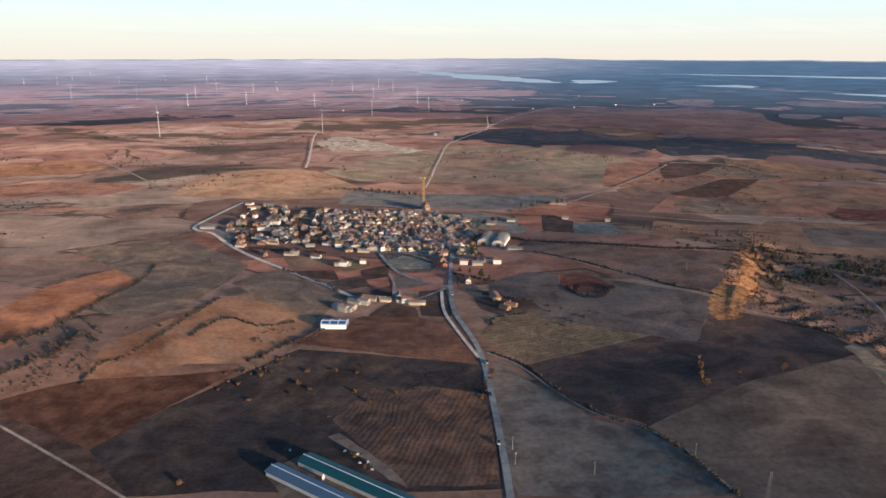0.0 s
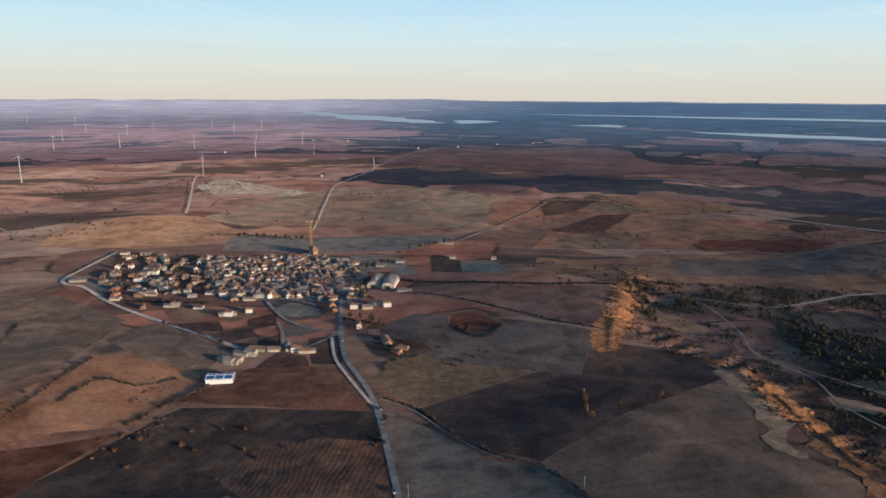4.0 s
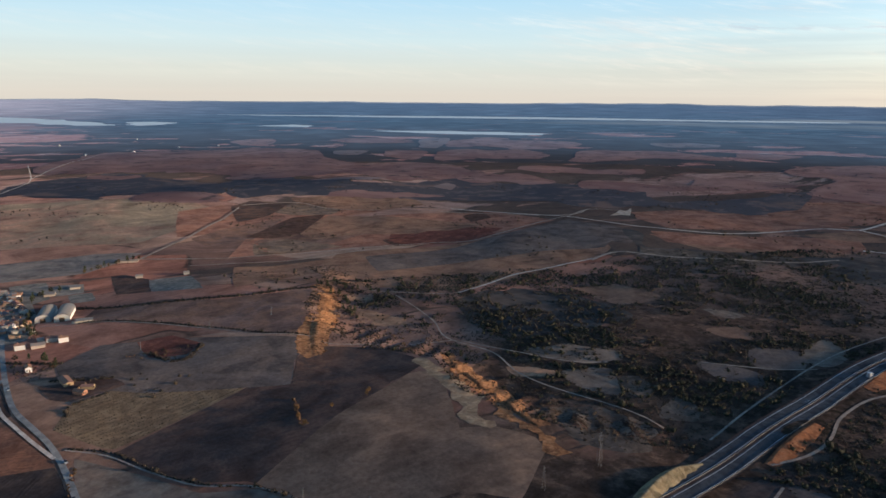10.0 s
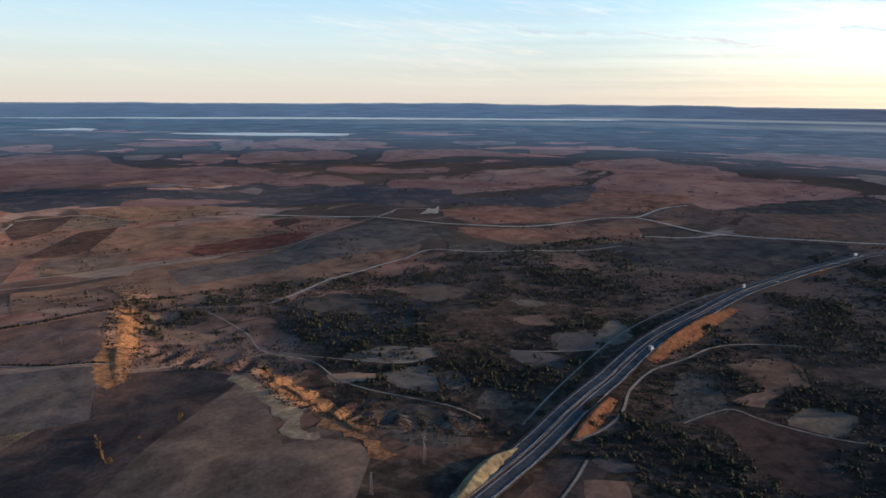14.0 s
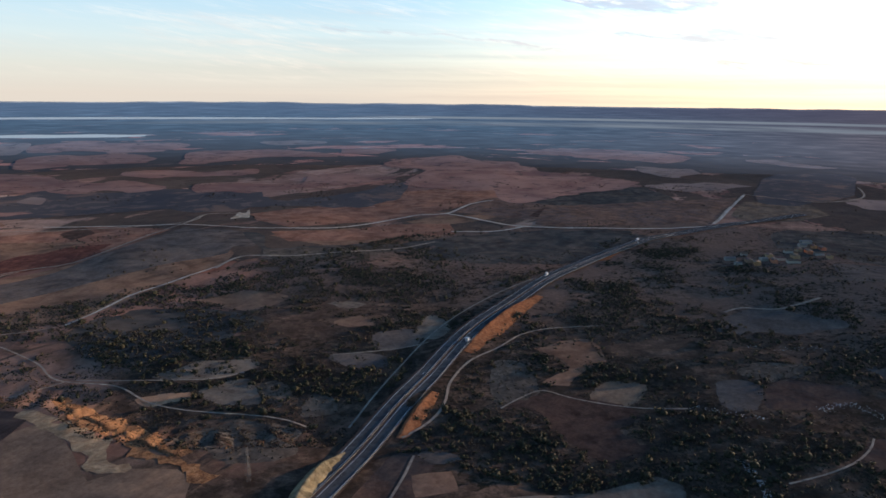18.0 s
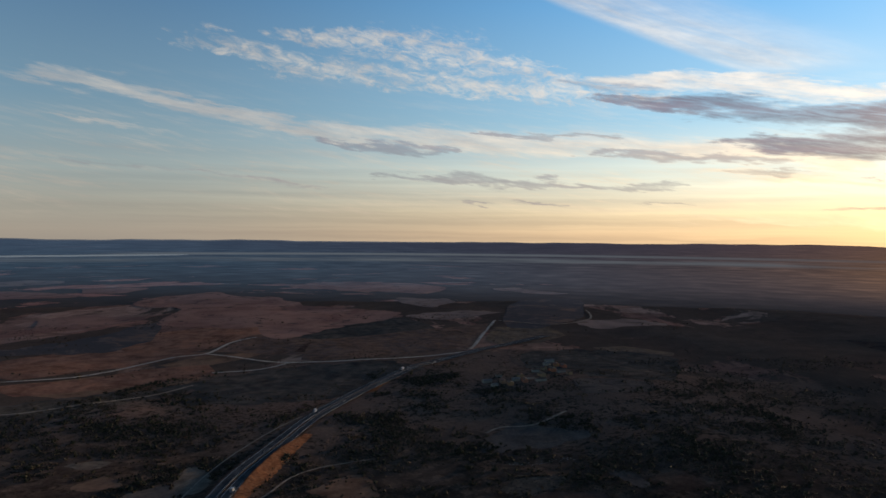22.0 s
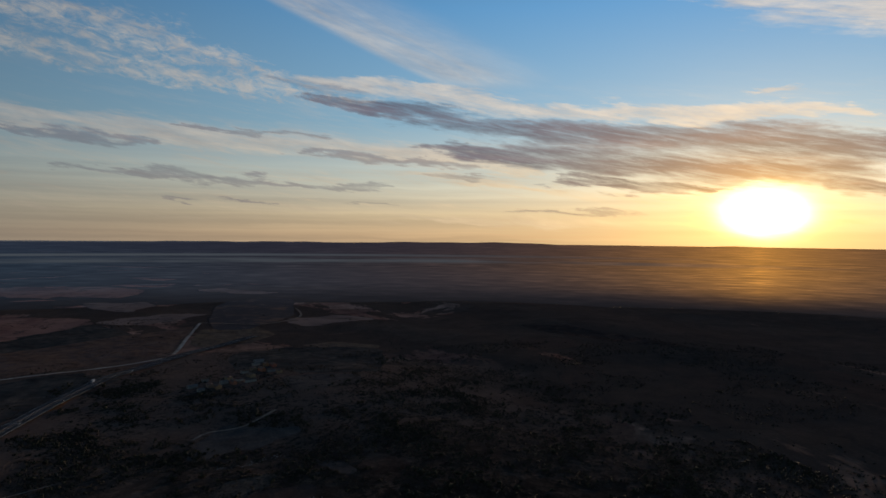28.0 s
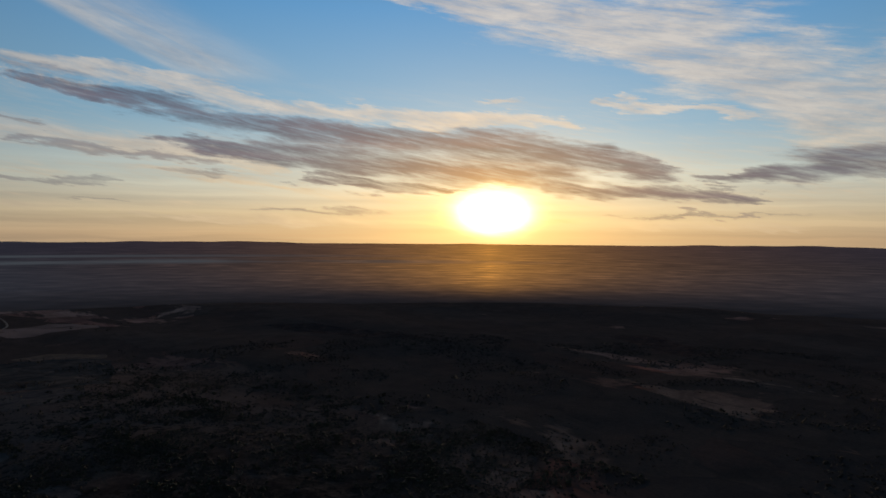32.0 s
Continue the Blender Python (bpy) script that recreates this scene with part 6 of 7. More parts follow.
# scrubland east of the scarp and along the motorway
rng = np.random.default_rng(5)
xy = np.stack([rng.uniform(210, 1250, 330000), rng.uniform(-560, 800, 330000)], 1)
rad = np.hypot(xy[:, 0], xy[:, 1])
east_of = xy[:, 0] > np.interp(xy[:, 1], [p[1] for p in SCARP][::-1], [p[0] for p in SCARP][::-1]) + 4
keep = east_of & (rad < 1150 + 160 * np.sin(xy[:, 1] / 70) - 250 * rng.random(len(rad))) & (rad > 230) & (xy[:, 1] < 700 - 0.28 * (xy[:, 0] - 350)) & clear_of_roads(xy, 2.0)
patchy_wide = patchy(xy, 85.0, 2.0) + 0.35 * patchy(xy, 22.0, 6.0)
for thick in ([(430, 194), (435, 152), (419, 113), (394, 84), (390, 58), (333, 125), (336, 147)], [(386, 538), (466, 511), (472, 400), (466, 325), (430, 277), (405, 256), (398, 348), (378, 452)], [(416, 45), (453, -22), (421, -48), (387, -37), (389, 18)], [(383, 194), (457, 158), (455, 111), (408, 94), (370, 140)]):
    patchy_wide += 0.55 * inside(thick, xy[:, 0], xy[:, 1])
fine_grain = 0.22 * np.sin(xy[:, 0] / 4.1 + 3 * np.sin(xy[:, 1] / 9.0)) * np.sin(xy[:, 1] / 3.7 + 3 * np.sin(xy[:, 0] / 11.0))
keep &= patchy_wide + fine_grain > -0.27 + 0.30 * rng.random(len(xy)) + 0.22 * np.clip((rad - 650) / 200, 0, 1) * (xy[:, 1] < 250)
for kind, level, pts in FIELDS:
    if level >= 2:
        keep &= ((patchy_wide > 0.62) & (rng.random(len(xy)) < 0.4)) | ~inside(pts, xy[:, 0], xy[:, 1])
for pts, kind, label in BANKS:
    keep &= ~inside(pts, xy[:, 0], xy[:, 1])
patchy_wide, xy = patchy_wide[keep], xy[keep]
near = np.hypot(xy[:, 0], xy[:, 1]) < 620
tall = rng.random(len(xy)) < 0.035 + 0.11 * (patchy_wide > 0.35)
scatter("scrub", [tuple(p) for p in xy[near & ~tall][:70000]], SCRUB, "dense dark holm oak scrub over the slopes", "scrub", (0.35, 1.05), 0.75, 5, 3)
scatter("oak_wood", [tuple(p) for p in xy[tall][:6500]], OAK, "taller dark holm oaks among the scrub", "woodland", (1.1, 2.6), 0.85, 18, 4)
scatter("far_scrub", [tuple(p) for p in xy[~near & ~tall][:30000]], SCRUB, "dark scrub spread over the farther slopes", "scrub", (0.6, 1.7), 0.7, 4, 5)
xy = np.stack([rng.uniform(-150, 1300, 70000), rng.uniform(-1500, -60, 70000)], 1)
rad = np.hypot(xy[:, 0], xy[:, 1])
keep = (rad > 380) & (rad < 1500) & (patchy(xy, 130.0, 12.0) > -0.02 + 0.2 * rng.random(len(xy)))
scatter("southern_woods", [tuple(p) for p in xy[keep][:15000]], SCRUB, "dark open woodland on the shadowed plain", "woodland", (0.9, 2.2), 0.7, 6, 14)
# dotted bushes on waste land, brush on the scarp
xy = np.stack([rng.uniform(250, 800, 24000), rng.uniform(-300, 420, 24000)], 1)
keep = np.zeros(len(xy), bool)
for kind, level, pts in FIELDS:
    if kind == "grey_pale" and level == 2 and pts[0][0] > 200:
        keep |= inside(pts, xy[:, 0], xy[:, 1])
scatter("dotted_bushes", [tuple(p) for p in xy[keep & (rng.random(len(xy)) < 0.8)]], SCRUB, "small round bushes dotted over pale ground", "bushes", (0.5, 1.1), 0.8, 6, 6)
spots = []
for (ax, ay), (bx, by) in zip(SCARP, SCARP[1:]):
    for _ in range(int(math.dist((ax, ay), (bx, by)) * 6)):
        t, side = rng.random(), abs(rng.normal(0, 22)) + 2
        n = math.dist((ax, ay), (bx, by))
        spots.append((ax + (bx - ax) * t - (by - ay) / n * side, ay + (by - ay) * t + (bx - ax) / n * side))
rng.shuffle(spots)
scatter("dry_brush", [tuple(p) for p in spots[:1100]], DRY, "dry golden brush on the scarp face", "brush", (0.25, 0.7), 0.7, 10, 7)
scatter("scarp_scrub", [tuple(p) for p in spots[1100:]], SCRUB, "dark scrub on the scarp face", "scrub", (0.3, 0.95), 0.75, 12, 8)
# belt of bushes in the farther farmland
xy = np.stack([rng.uniform(-900, 1900, 30000), rng.uniform(-500, 2000, 30000)], 1)
rad = np.hypot(xy[:, 0], xy[:, 1])
keep = (rad > 500) & (rad < 1900) & clear_of_roads(xy, 3.0) & (patchy(xy, 160.0, 9.0) > 0.34) & ~((abs(xy[:, 0] + 100) < 330) & (abs(xy[:, 1] - 800) < 260))
scatter("field_bushes", [tuple(p) for p in xy[keep][:2600]], SCRUB, "scattered dark bushes in the fields", "bushes", (1.0, 2.6), 0.75, 6, 9)
# hedges and ditches
hedge_lines = [([(76, 746), (107, 721), (172, 691), (224, 671), (263, 670), (296, 664)], 0.6, 2.6, 20), ([(34, 448), (56, 429), (75, 384), (93, 357), (111, 342), (125, 316), (135, 278)], 2.2, 0.7, 21), ([(69, 690), (99, 673), (165, 603), (197, 563), (229, 537)], 2.0, 0.7, 22),
               ([(107, 575), (117, 551), (130, 546), (147, 567)], 0.7, 1.8, 23), ([(-130, 428), (-119, 446), (-104, 469), (-87, 491)], 1.4, 1.2, 24), ([(-220, 384), (-220, 413), (-207, 433), (-185, 546)], 2.2, 1.2, 25), ([(-272, 392), (-258, 417), (-256, 455), (-239, 446)], 1.5, 1.6, 26),
               ([(-304, 443), (-287, 455), (-280, 511), (-273, 600), (-282, 652)], 2.5, 0.9, 27), ([(-180, 464), (-166, 498), (-138, 489), (-115, 502)], 1.5, 1.2, 28), ([(-154, 639), (-124, 610), (-90, 570)], 1.6, 1.0, 29), ([(35, 562), (55, 548), (75, 540)], 0.9, 1.5, 30), ([(-208, 717), (-169, 707), (-123, 697)], 1.0, 1.5, 36), ([(9, 623), (29, 608), (45, 595)], 1.0, 1.6, 37), ([(37, 493), (43, 508), (66, 517)], 1.4, 1.2, 38), ([(-53, 673), (-37, 684), (-10, 656)], 1.8, 0.8, 39)]
spots = []
for pts, gap, wild, seed in hedge_lines:
    spots += along(pts, gap, wild, seed)
scatter("hedge", spots, SCRUB, "dark hedges and ditch scrub between the fields", "hedge", (0.7, 1.5), 0.8, 12, 10)
spots = along([(-130, 415), (-109, 436), (-94, 480), (-89, 491)], 3.5, 3.0, 31) + along([(-155, 381), (-132, 410), (-107, 429)], 4.0, 5.0, 32) + along([(33, 423), (27, 398), (25, 384)], 2.0, 1.5, 33) + along([(172, 431), (165, 408), (160, 389)], 2.0, 1.2, 34)
scatter("roadside_brush", spots, DRY, "dry orange brush along field edges", "brush", (0.5, 1.2), 0.8, 12, 11)
# vines
v_pts = [p for k, l, p in FIELDS if k == "vineyard"][0]
g = np.stack(np.meshgrid(np.arange(-60, 200, 1.9), np.arange(400, 580, 4.3)), -1).reshape(-1, 2)
ca, sa = math.cos(0.35), math.sin(0.35)
g = np.stack([(g[:, 0] - 70) * ca - (g[:, 1] - 490) * sa + 80, (g[:, 0] - 70) * sa + (g[:, 1] - 490) * ca + 490], 1)
g = g[inside(v_pts, g[:, 0], g[:, 1])] + rng.normal(0, 0.2, (inside(v_pts, g[:, 0], g[:, 1]).sum(), 2))
scatter("vines", [tuple(p) for p in g[rng.random(len(g)) < 0.9]], leaves("vine_leaves", (0.06, 0.042, 0.024), (0.04, 0.032, 0.02)), "straight rows of low brownish vines", "vines", (0.4, 0.62), 0.75, 4, 12)

# brush in the thickets between the fields
spots = []
for kind, level, pts in FIELDS:
    if kind == "dark_thicket":
        lo, hi = np.min(pts, 0), np.max(pts, 0)
        g = rng.uniform(lo, hi, (int(np.prod(hi - lo) / 9), 2))
        g = g[inside(pts, g[:, 0], g[:, 1])]
        spots += [tuple(p) for p in g[patchy(g, 16.0, 4.0) > -0.1]]
scatter("thicket", [p for i, p in enumerate(spots) if i % 4], SCRUB, "dark thicket of low bushes between fields", "thicket", (0.3, 0.85), 0.8, 8, 15)
scatter("thicket_brush", spots[::4], DRY, "dry golden brush in the thickets", "brush", (0.5, 1.2), 0.8, 8, 16)

# single trees
for i, (x, y) in enumerate(along([(-135, 1050), (-89, 1036), (-32, 1005)], 5.5, 1.5, 41)):
    plant((0, 2, 3, 2, 5)[i % 5], x, y, 0.9 + 0.25 * (i * 0.37 % 1))
for i, (x, y) in enumerate(along([(102, 910), (136, 932), (170, 950)], 6.0, 3.0, 42)):
    plant((2, 1, 5, 0)[i % 4], x, y, 0.9 + 0.3 * (i * 0.61 % 1))
for i, (x, y) in enumerate(along([(306, 676), (310, 653), (311, 632), (293, 577)], 5.0, 5.0, 43) + along([(323, 679), (345, 662), (361, 633)], 6.0, 4.0, 44)):
    plant((1, 3, 4, 0)[i % 4], x, y, 0.65 + 0.3 * (i * 0.43 % 1))
for i, (x, y) in enumerate(along([(39, 748), (31, 713), (33, 670)], 6.0, 3.0, 45) + along([(38, 799), (49, 818), (67, 833)], 7.0, 3.0, 46) + along([(17, 623), (35, 611), (43, 583)], 8, 4, 47)):
    plant((0, 1, 3, 4)[i % 4], x, y, 0.7 + 0.3 * (i * 0.43 % 1))
for i, (x, y) in enumerate([(167, 412), (163, 400), (161, 385), (220, 409), (216, 404), (187, 400)]):
    plant((2, 5)[i % 2], x, y, 0.9)

# ---- the village ----
KINDS = []
rnd = random.Random(11)
words = ["whitewashed", "cream-rendered", "ochre-rendered", "brick", "grey stone"]
roofs = ["clay-tiled roof", "old weathered tiled roof", "grey fibre-cement roof", "pale faded roof"]
for i in range(12):
    a, b = (0, 1, 4, 2, 4, 1, 0, 3, 4, 1, 2, 3)[i], (0, 1, 1, 0, 2, 3, 0, 1, 3, 0, 1, 2)[i]
    two = i % 2 == 0
    KINDS.append((rnd.uniform(4.0, 5.6), rnd.uniform(5.2, 9.4), (3.9 if two else 2.5) + rnd.uniform(-0.3, 0.3), rnd.uniform(0.8, 1.2), WALLS[a], ROOFS[b], f"{'tall' if two else 'low'} {words[a]} village house with {roofs[b]}"))
MADE = {}


def settle(kind, x, y, turn):
    m = pose(x, y, ground_z(x, y), 0, 0, turn)
    if kind in MADE:
        copy_thing(MADE[kind], m)
    else:
        MADE[kind] = house(*KINDS[kind], x, y, turn)


CORE = [(-169, 908), (-92, 891), (-29, 899), (31, 847), (36, 742), (22, 678), (4, 680), (-26, 695), (-74, 709), (-111, 716), (-133, 779), (-147, 844)]
WEST = [(-248, 771), (-262, 919), (-218, 928), (-166, 912), (-141, 821), (-117, 717), (-163, 736), (-216, 726)]
placed, homes = [], []
rnd = random.Random(7)
for ring_x in np.arange(-320, 120, 6.6):
    for ring_y in np.arange(620, 990, 7.6):
        x = ring_x + 7 * math.sin(ring_y / 37) + rnd.uniform(-2.0, 2.0)
        y = ring_y + 9 * math.sin(ring_x / 45) + rnd.uniform(-2.6, 2.6)
        core = bool(inside(CORE, np.array([x]), np.array([y]))[0])
        west = bool(inside(WEST, np.array([x]), np.array([y]))[0])
        street = abs(((x + 0.25 * y) % 62) - 31) < 2.2 or abs(((y - 0.2 * x) % 74) - 37) < 2.6
        if core and not street and rnd.random() < 0.9 or west and not street and rnd.random() < 0.24:
            if clear_of_roads(np.array([[x, y]]), 5)[0]:
                homes.append((rnd.randrange(12), x, y, 14 * math.sin(x / 60 + y / 90) + rnd.choice((90, 0, 270, 0, 180, 90)) + rnd.uniform(-16, 16)))
                placed.append((x, y))
homes.sort(key=lambda h: math.hypot(h[1], h[2]))
for h in homes[:268]:
    settle(*h)
# the farther rows of roofs, too small to tell apart
rest = bmesh.new()
for kind, x, y, turn in homes[268:]:
    w, l, h, rise, wall, roof, _ = KINDS[kind]
    for bm, skin in ((gabled(w, l, h, h + rise), WALLS.index(wall)), (prism(w, l, h, h + rise), len(WALLS) + ROOFS.index(roof)), (blocks((w * 0.22, l * 0.2, h + rise * 0.4, 0.7, 0.7, rise * 0.6 + 1.0)), 3), (blocks((w / 2 + 0.02, l * 0.15, 0.95, 0.14, 1.2, 1.3), (w * 0.12, -l / 2 - 0.03, 0, 1.1, 0.16, 2.1)), len(WALLS) + len(ROOFS))):
        m = pose(x, y, ground_z(x, y), 0, 0, turn)
        seen = {v: rest.verts.new(m @ v.co) for v in bm.verts}
        for f in bm.faces:
            rest.faces.new([seen[v] for v in f.verts]).material_index = skin
        bm.free()
rows_beyond = part("village_rows", rest, WALLS[0], None)
for m in WALLS[1:] + ROOFS + [GLASS]:
    rows_beyond.data.materials.append(m)
tagged(rows_beyond, "crowded farther rows of small tiled village houses", "houses", kind="stuff")
# houses that stand apart, along the road and round the farms
for k, ((x, y), turn) in enumerate(zip([(0, 665), (2, 648), (-2, 681), (21, 650), (23, 594), (45, 654), (50, 525), (56, 531), (10, 705), (17, 693), (32, 687), (37, 660), (-37, 555), (-30, 544), (-23, 540), (-47, 547), (-97, 651), (-79, 660), (-153, 691), (-183, 690), (-73, 530), (-80, 525), (-65, 540), (53, 647)], [5, 2, 10, 80, 0, 85, 40, 60, 90, 0, 5, 80, 10, 90, 85, 80, 80, 90, 85, 10, 60, 62, 70, 85])):
    settle((7, 7, 3, 0, 6, 2, 7, 3, 11, 1, 0, 5, 6, 0, 9, 1, 0, 6, 8, 3, 5, 8, 4, 0)[k], x, y, turn)
xyv = np.array([(rnd.uniform(-300, 110), rnd.uniform(640, 960)) for _ in range(900)])
ok = (inside(CORE, xyv[:, 0], xyv[:, 1]) & (np.array([rnd.random() for _ in xyv]) < 0.5)) | inside(WEST, xyv[:, 0], xyv[:, 1])
hs = np.array(placed)
ok &= np.array([np.min(np.hypot(hs[:, 0] - x, hs[:, 1] - y)) > 5.0 for x, y in xyv])
for i, (x, y) in enumerate(xyv[ok][:110]):
    plant((0, 3, 2, 0, 5, 1)[i % 6], x, y, 0.45 + 0.3 * (i * 0.43 % 1))
scatter("garden_shrubs", [tuple(p) for p in xyv[ok][110:]], SCRUB, "dark garden shrubs among the houses", "shrubs", (0.7, 1.8), 0.8, 10, 13)
# garden walls
for k, (x, y) in enumerate(xyv[ok][:60:2]):
    ob = thing("garden_wall", x + 4, y, "low pale masonry garden wall", "wall", "garden walls", (k * 47) % 180)
    part("masonry", blocks((0, 0, -0.6, 9 + k % 4 * 3, 0.4, 2.0)), WALLS[4 if k % 2 else 0], ob)
    part("coping", blocks((0, 0, 1.4, 9.1 + k % 4 * 3, 0.52, 0.12)), ROOFS[3], ob)

# church on the edge of the village, with its crane
x, y = -23, 918
church = thing("church", x, y, "ochre stone village church with a low square tower", "church", turn=8)
part("nave", gabled(9, 20, 6, 8.5), WALLS[2], church)
part("roof", prism(9, 20, 6, 8.5), ROOFS[0], church)
tower = part("tower", blocks((0, -15, -1, 5.5, 5.5, 10)), WALLS[2], church)
part("tower_roof", blocks((0, -15, 9, 6.1, 6.1, 0.5)), ROOFS[0], church)
bm = bmesh.new()
bmesh.ops.create_cone(bm, cap_ends=True, segments=4, radius1=4.0, radius2=0.1, depth=2.4, matrix=Matrix.Translation((0, -15, 10.7)) @ Matrix.Rotation(math.pi / 4, 4, "Z"))
part("spire", bm, ROOFS[0], church)
for sx in (-1, 1):
    part("belfry_opening", blocks((sx * 1.4, -17.8, 6.0, 1.2, 0.2, 2.4)), GLASS, tower)
crane = thing("tower_crane", x - 3, y + 14, "yellow lattice tower crane over the village roofs", "crane", turn=-12)
H = 41.0
bm = bmesh.new()
for sx, sy in ((-1, -1), (1, -1), (1, 1), (-1, 1)):
    rod(bm, (sx, sy, -0.5), (sx, sy, H), 0.15, None, 5)
for i in range(20):
    z = i * H / 20
    for p, q in (((-1, -1), (1, -1)), ((1, -1), (1, 1)), ((1, 1), (-1, 1)), ((-1, 1), (-1, -1))):
        rod(bm, (*p, z), (*q, z + H / 20), 0.07, None, 4)
part("mast", bm, YELLOW, crane)
bm = bmesh.new()
for off, zz in ((-0.8, 0), (0.8, 0), (0, 1.5)):
    rod(bm, (0, off, H + zz), (14, off, H + zz * 0.5), 0.18, None, 5)
for i in range(9):
    rod(bm, (i * 1.5, -0.8, H), (i * 1.5 + 1.5, 0.8, H), 0.1, None, 4), rod(bm, (i * 1.5, 0.8, H), (i * 1.5 + 0.8, 0, H + 1.2), 0.1, None, 4)
part("jib", bm, YELLOW, crane)
bm = bmesh.new()
for off in (-0.8, 0.8):
    rod(bm, (0, off, H), (-5, off, H), 0.18, None, 5)
part("counter_jib", bm, YELLOW, crane)
part("counterweight", blocks((-4.4, 0, H - 1.8, 1.4, 1.8, 1.8)), CONCRETE, crane)
part("cab", blocks((1.3, 1.2, H - 1.9, 1.6, 1.5, 1.8)), METAL_WHITE, crane)
part("base_block", blocks((0, 0, -0.8, 5, 5, 1.6)), CONCRETE, crane)

# barns and sheds
barrel_barn(48, 736, 38, 13.5, -14, "pale barrel-roofed barn beside the village")
barrel_barn(63, 727, 38, 13.5, -14, "pale barrel-roofed barn with a lit flank")
shed(-82, 494, 19, 12, 3.4, 1.1, 88, METAL_WHITE, METAL_WHITE, "white farm building with blue solar panels on its roof", doors=2, panels=3)
shed(-40.5, 292, 72, 9.2, 2.8, 1.2, 55.5, CONCRETE, METAL_TEAL, "long teal-roofed livestock shed", doors=1)
shed(-59, 286, 62, 8.4, 2.7, 1.1, 55.5, CONCRETE, METAL_BLUE, "long blue-grey roofed livestock shed", doors=1)
for (x, y), l, w, turn, roof in zip([(-80, 529), (-72, 542), (-61, 551), (-48, 548), (-32, 547), (-18, 540), (34, 647), (71, 695), (203, 834), (59, 824), (85, 840), (154, 852), (158, 945)], (22, 14, 16, 10, 14, 9, 12, 12, 7, 12, 12, 9, 30), (9, 8, 9, 7, 8, 6, 9, 9, 8, 10, 10, 9, 7), (60, 62, 70, 80, 85, 90, 85, 70, 80, 75, 80, 75, 66), (3, 2, 0, 3, 1, 2, 3, 1, 3, 2, 2, 3, 3)):
    shed(x, y, l * 0.85, w * 0.85, 2.5, 1.0, turn, WALLS[4] if l % 3 else WALLS[1], ROOFS[roof], "low farm shed with a " + roofs[roof])
for i, (x, y) in enumerate([(86, 3192), (320, 3239), (346, 2723), (516, 2786), (670, 3513), (710, 2918), (879, 2956), (-20, 1818), (-367, 2596)]):
    X, Y, Z = fold(x, y)
    ob = thing("water_tank", X, Y, "small round pale concrete water tank in the fields", "tank", "water tanks", z=Z)
    bm = bmesh.new()
    rod(bm, (0, 0, -1), (0, 0, 4.5), 4, None, 20)
    part("tank_wall", bm, CONCRETE, ob)
    bm = bmesh.new()
    rod(bm, (0, 0, 4.5), (0, 0, 5.5), 4.2, 0.4, 20)
    part("lid", bm, CONCRETE, ob)
for i, (x, y) in enumerate([(1071, 12), (1027, 5), (1041, -14), (1032, -27), (1113, -46), (1077, -54), (1180, -67), (1123, -73), (1115, -86), (1094, -98), (1032, 29), (1011, -6), (1052, -34), (1131, -60), (1212, -73), (1171, -82), (1039, -51), (1067, -21), (1003, 17), (1160, -93)]):
    shed(x, y, 9 + i * 5 % 9, 6 + i % 3, 3.6 + i % 2, 1.2, (20, 110, 24, 105)[i % 4], WALLS[(4, 2, 4, 3)[i % 4]], ROOFS[(1, 1, 2, 1)[i % 4]], "dark-roofed building of the distant settlement", "building", name="settlement_building")


# low farm buildings among the western plots
for i, (x, y) in enumerate([(-208, 838), (-211, 800), (-176, 758), (-226, 772), (-218, 724), (-206, 758), (-195, 800), (-187, 863), (-158, 692), (-129, 680), (-98, 653), (-99, 708), (-83, 702), (-268, 946), (-280, 806), (-259, 825), (-239, 937), (-125, 732), (-143, 724), (44, 552), (75, 692)]):
    roof = (3, 0, 2, 1, 3, 2)[i % 6]
    shed(x, y, 9 + (i * 7) % 9, 5.5 + i % 3, 2.4, 0.9, (80, 72, 95, 8)[i % 4], WALLS[(1, 0, 4, 2)[i % 4]], ROOFS[roof], "low village outbuilding with a " + roofs[roof], name="outbuilding")

# feed silos and clutter by the livestock sheds
for x, y in [(-51, 303), (-46, 298), (-58, 296)]:
    silo = thing("feed_silo", x, y, "small white feed silo on legs between the sheds", "silo", "feed silos")
    bm = bmesh.new()
    rod(bm, (0, 0, 1.3), (0, 0, 3.1), 0.7, None, 14)
    part("drum", bm, METAL_WHITE, silo)
    bm = bmesh.new()
    rod(bm, (0, 0, 3.1), (0, 0, 3.6), 0.7, 0.15, 14)
    part("cap", bm, METAL_WHITE, silo)
    bm = bmesh.new()
    rod(bm, (0, 0, 1.3), (0, 0, 0.6), 0.7, 0.15, 14)
    part("hopper", bm, METAL_WHITE, silo)
    for a in range(4):
        bm = bmesh.new()
        rod(bm, (0.55 * math.cos(a * 1.571), 0.55 * math.sin(a * 1.571), -0.3), (0.55 * math.cos(a * 1.571), 0.55 * math.sin(a * 1.571), 2.0), 0.07, None, 6)
        part("leg", bm, MAT["rail"], silo)
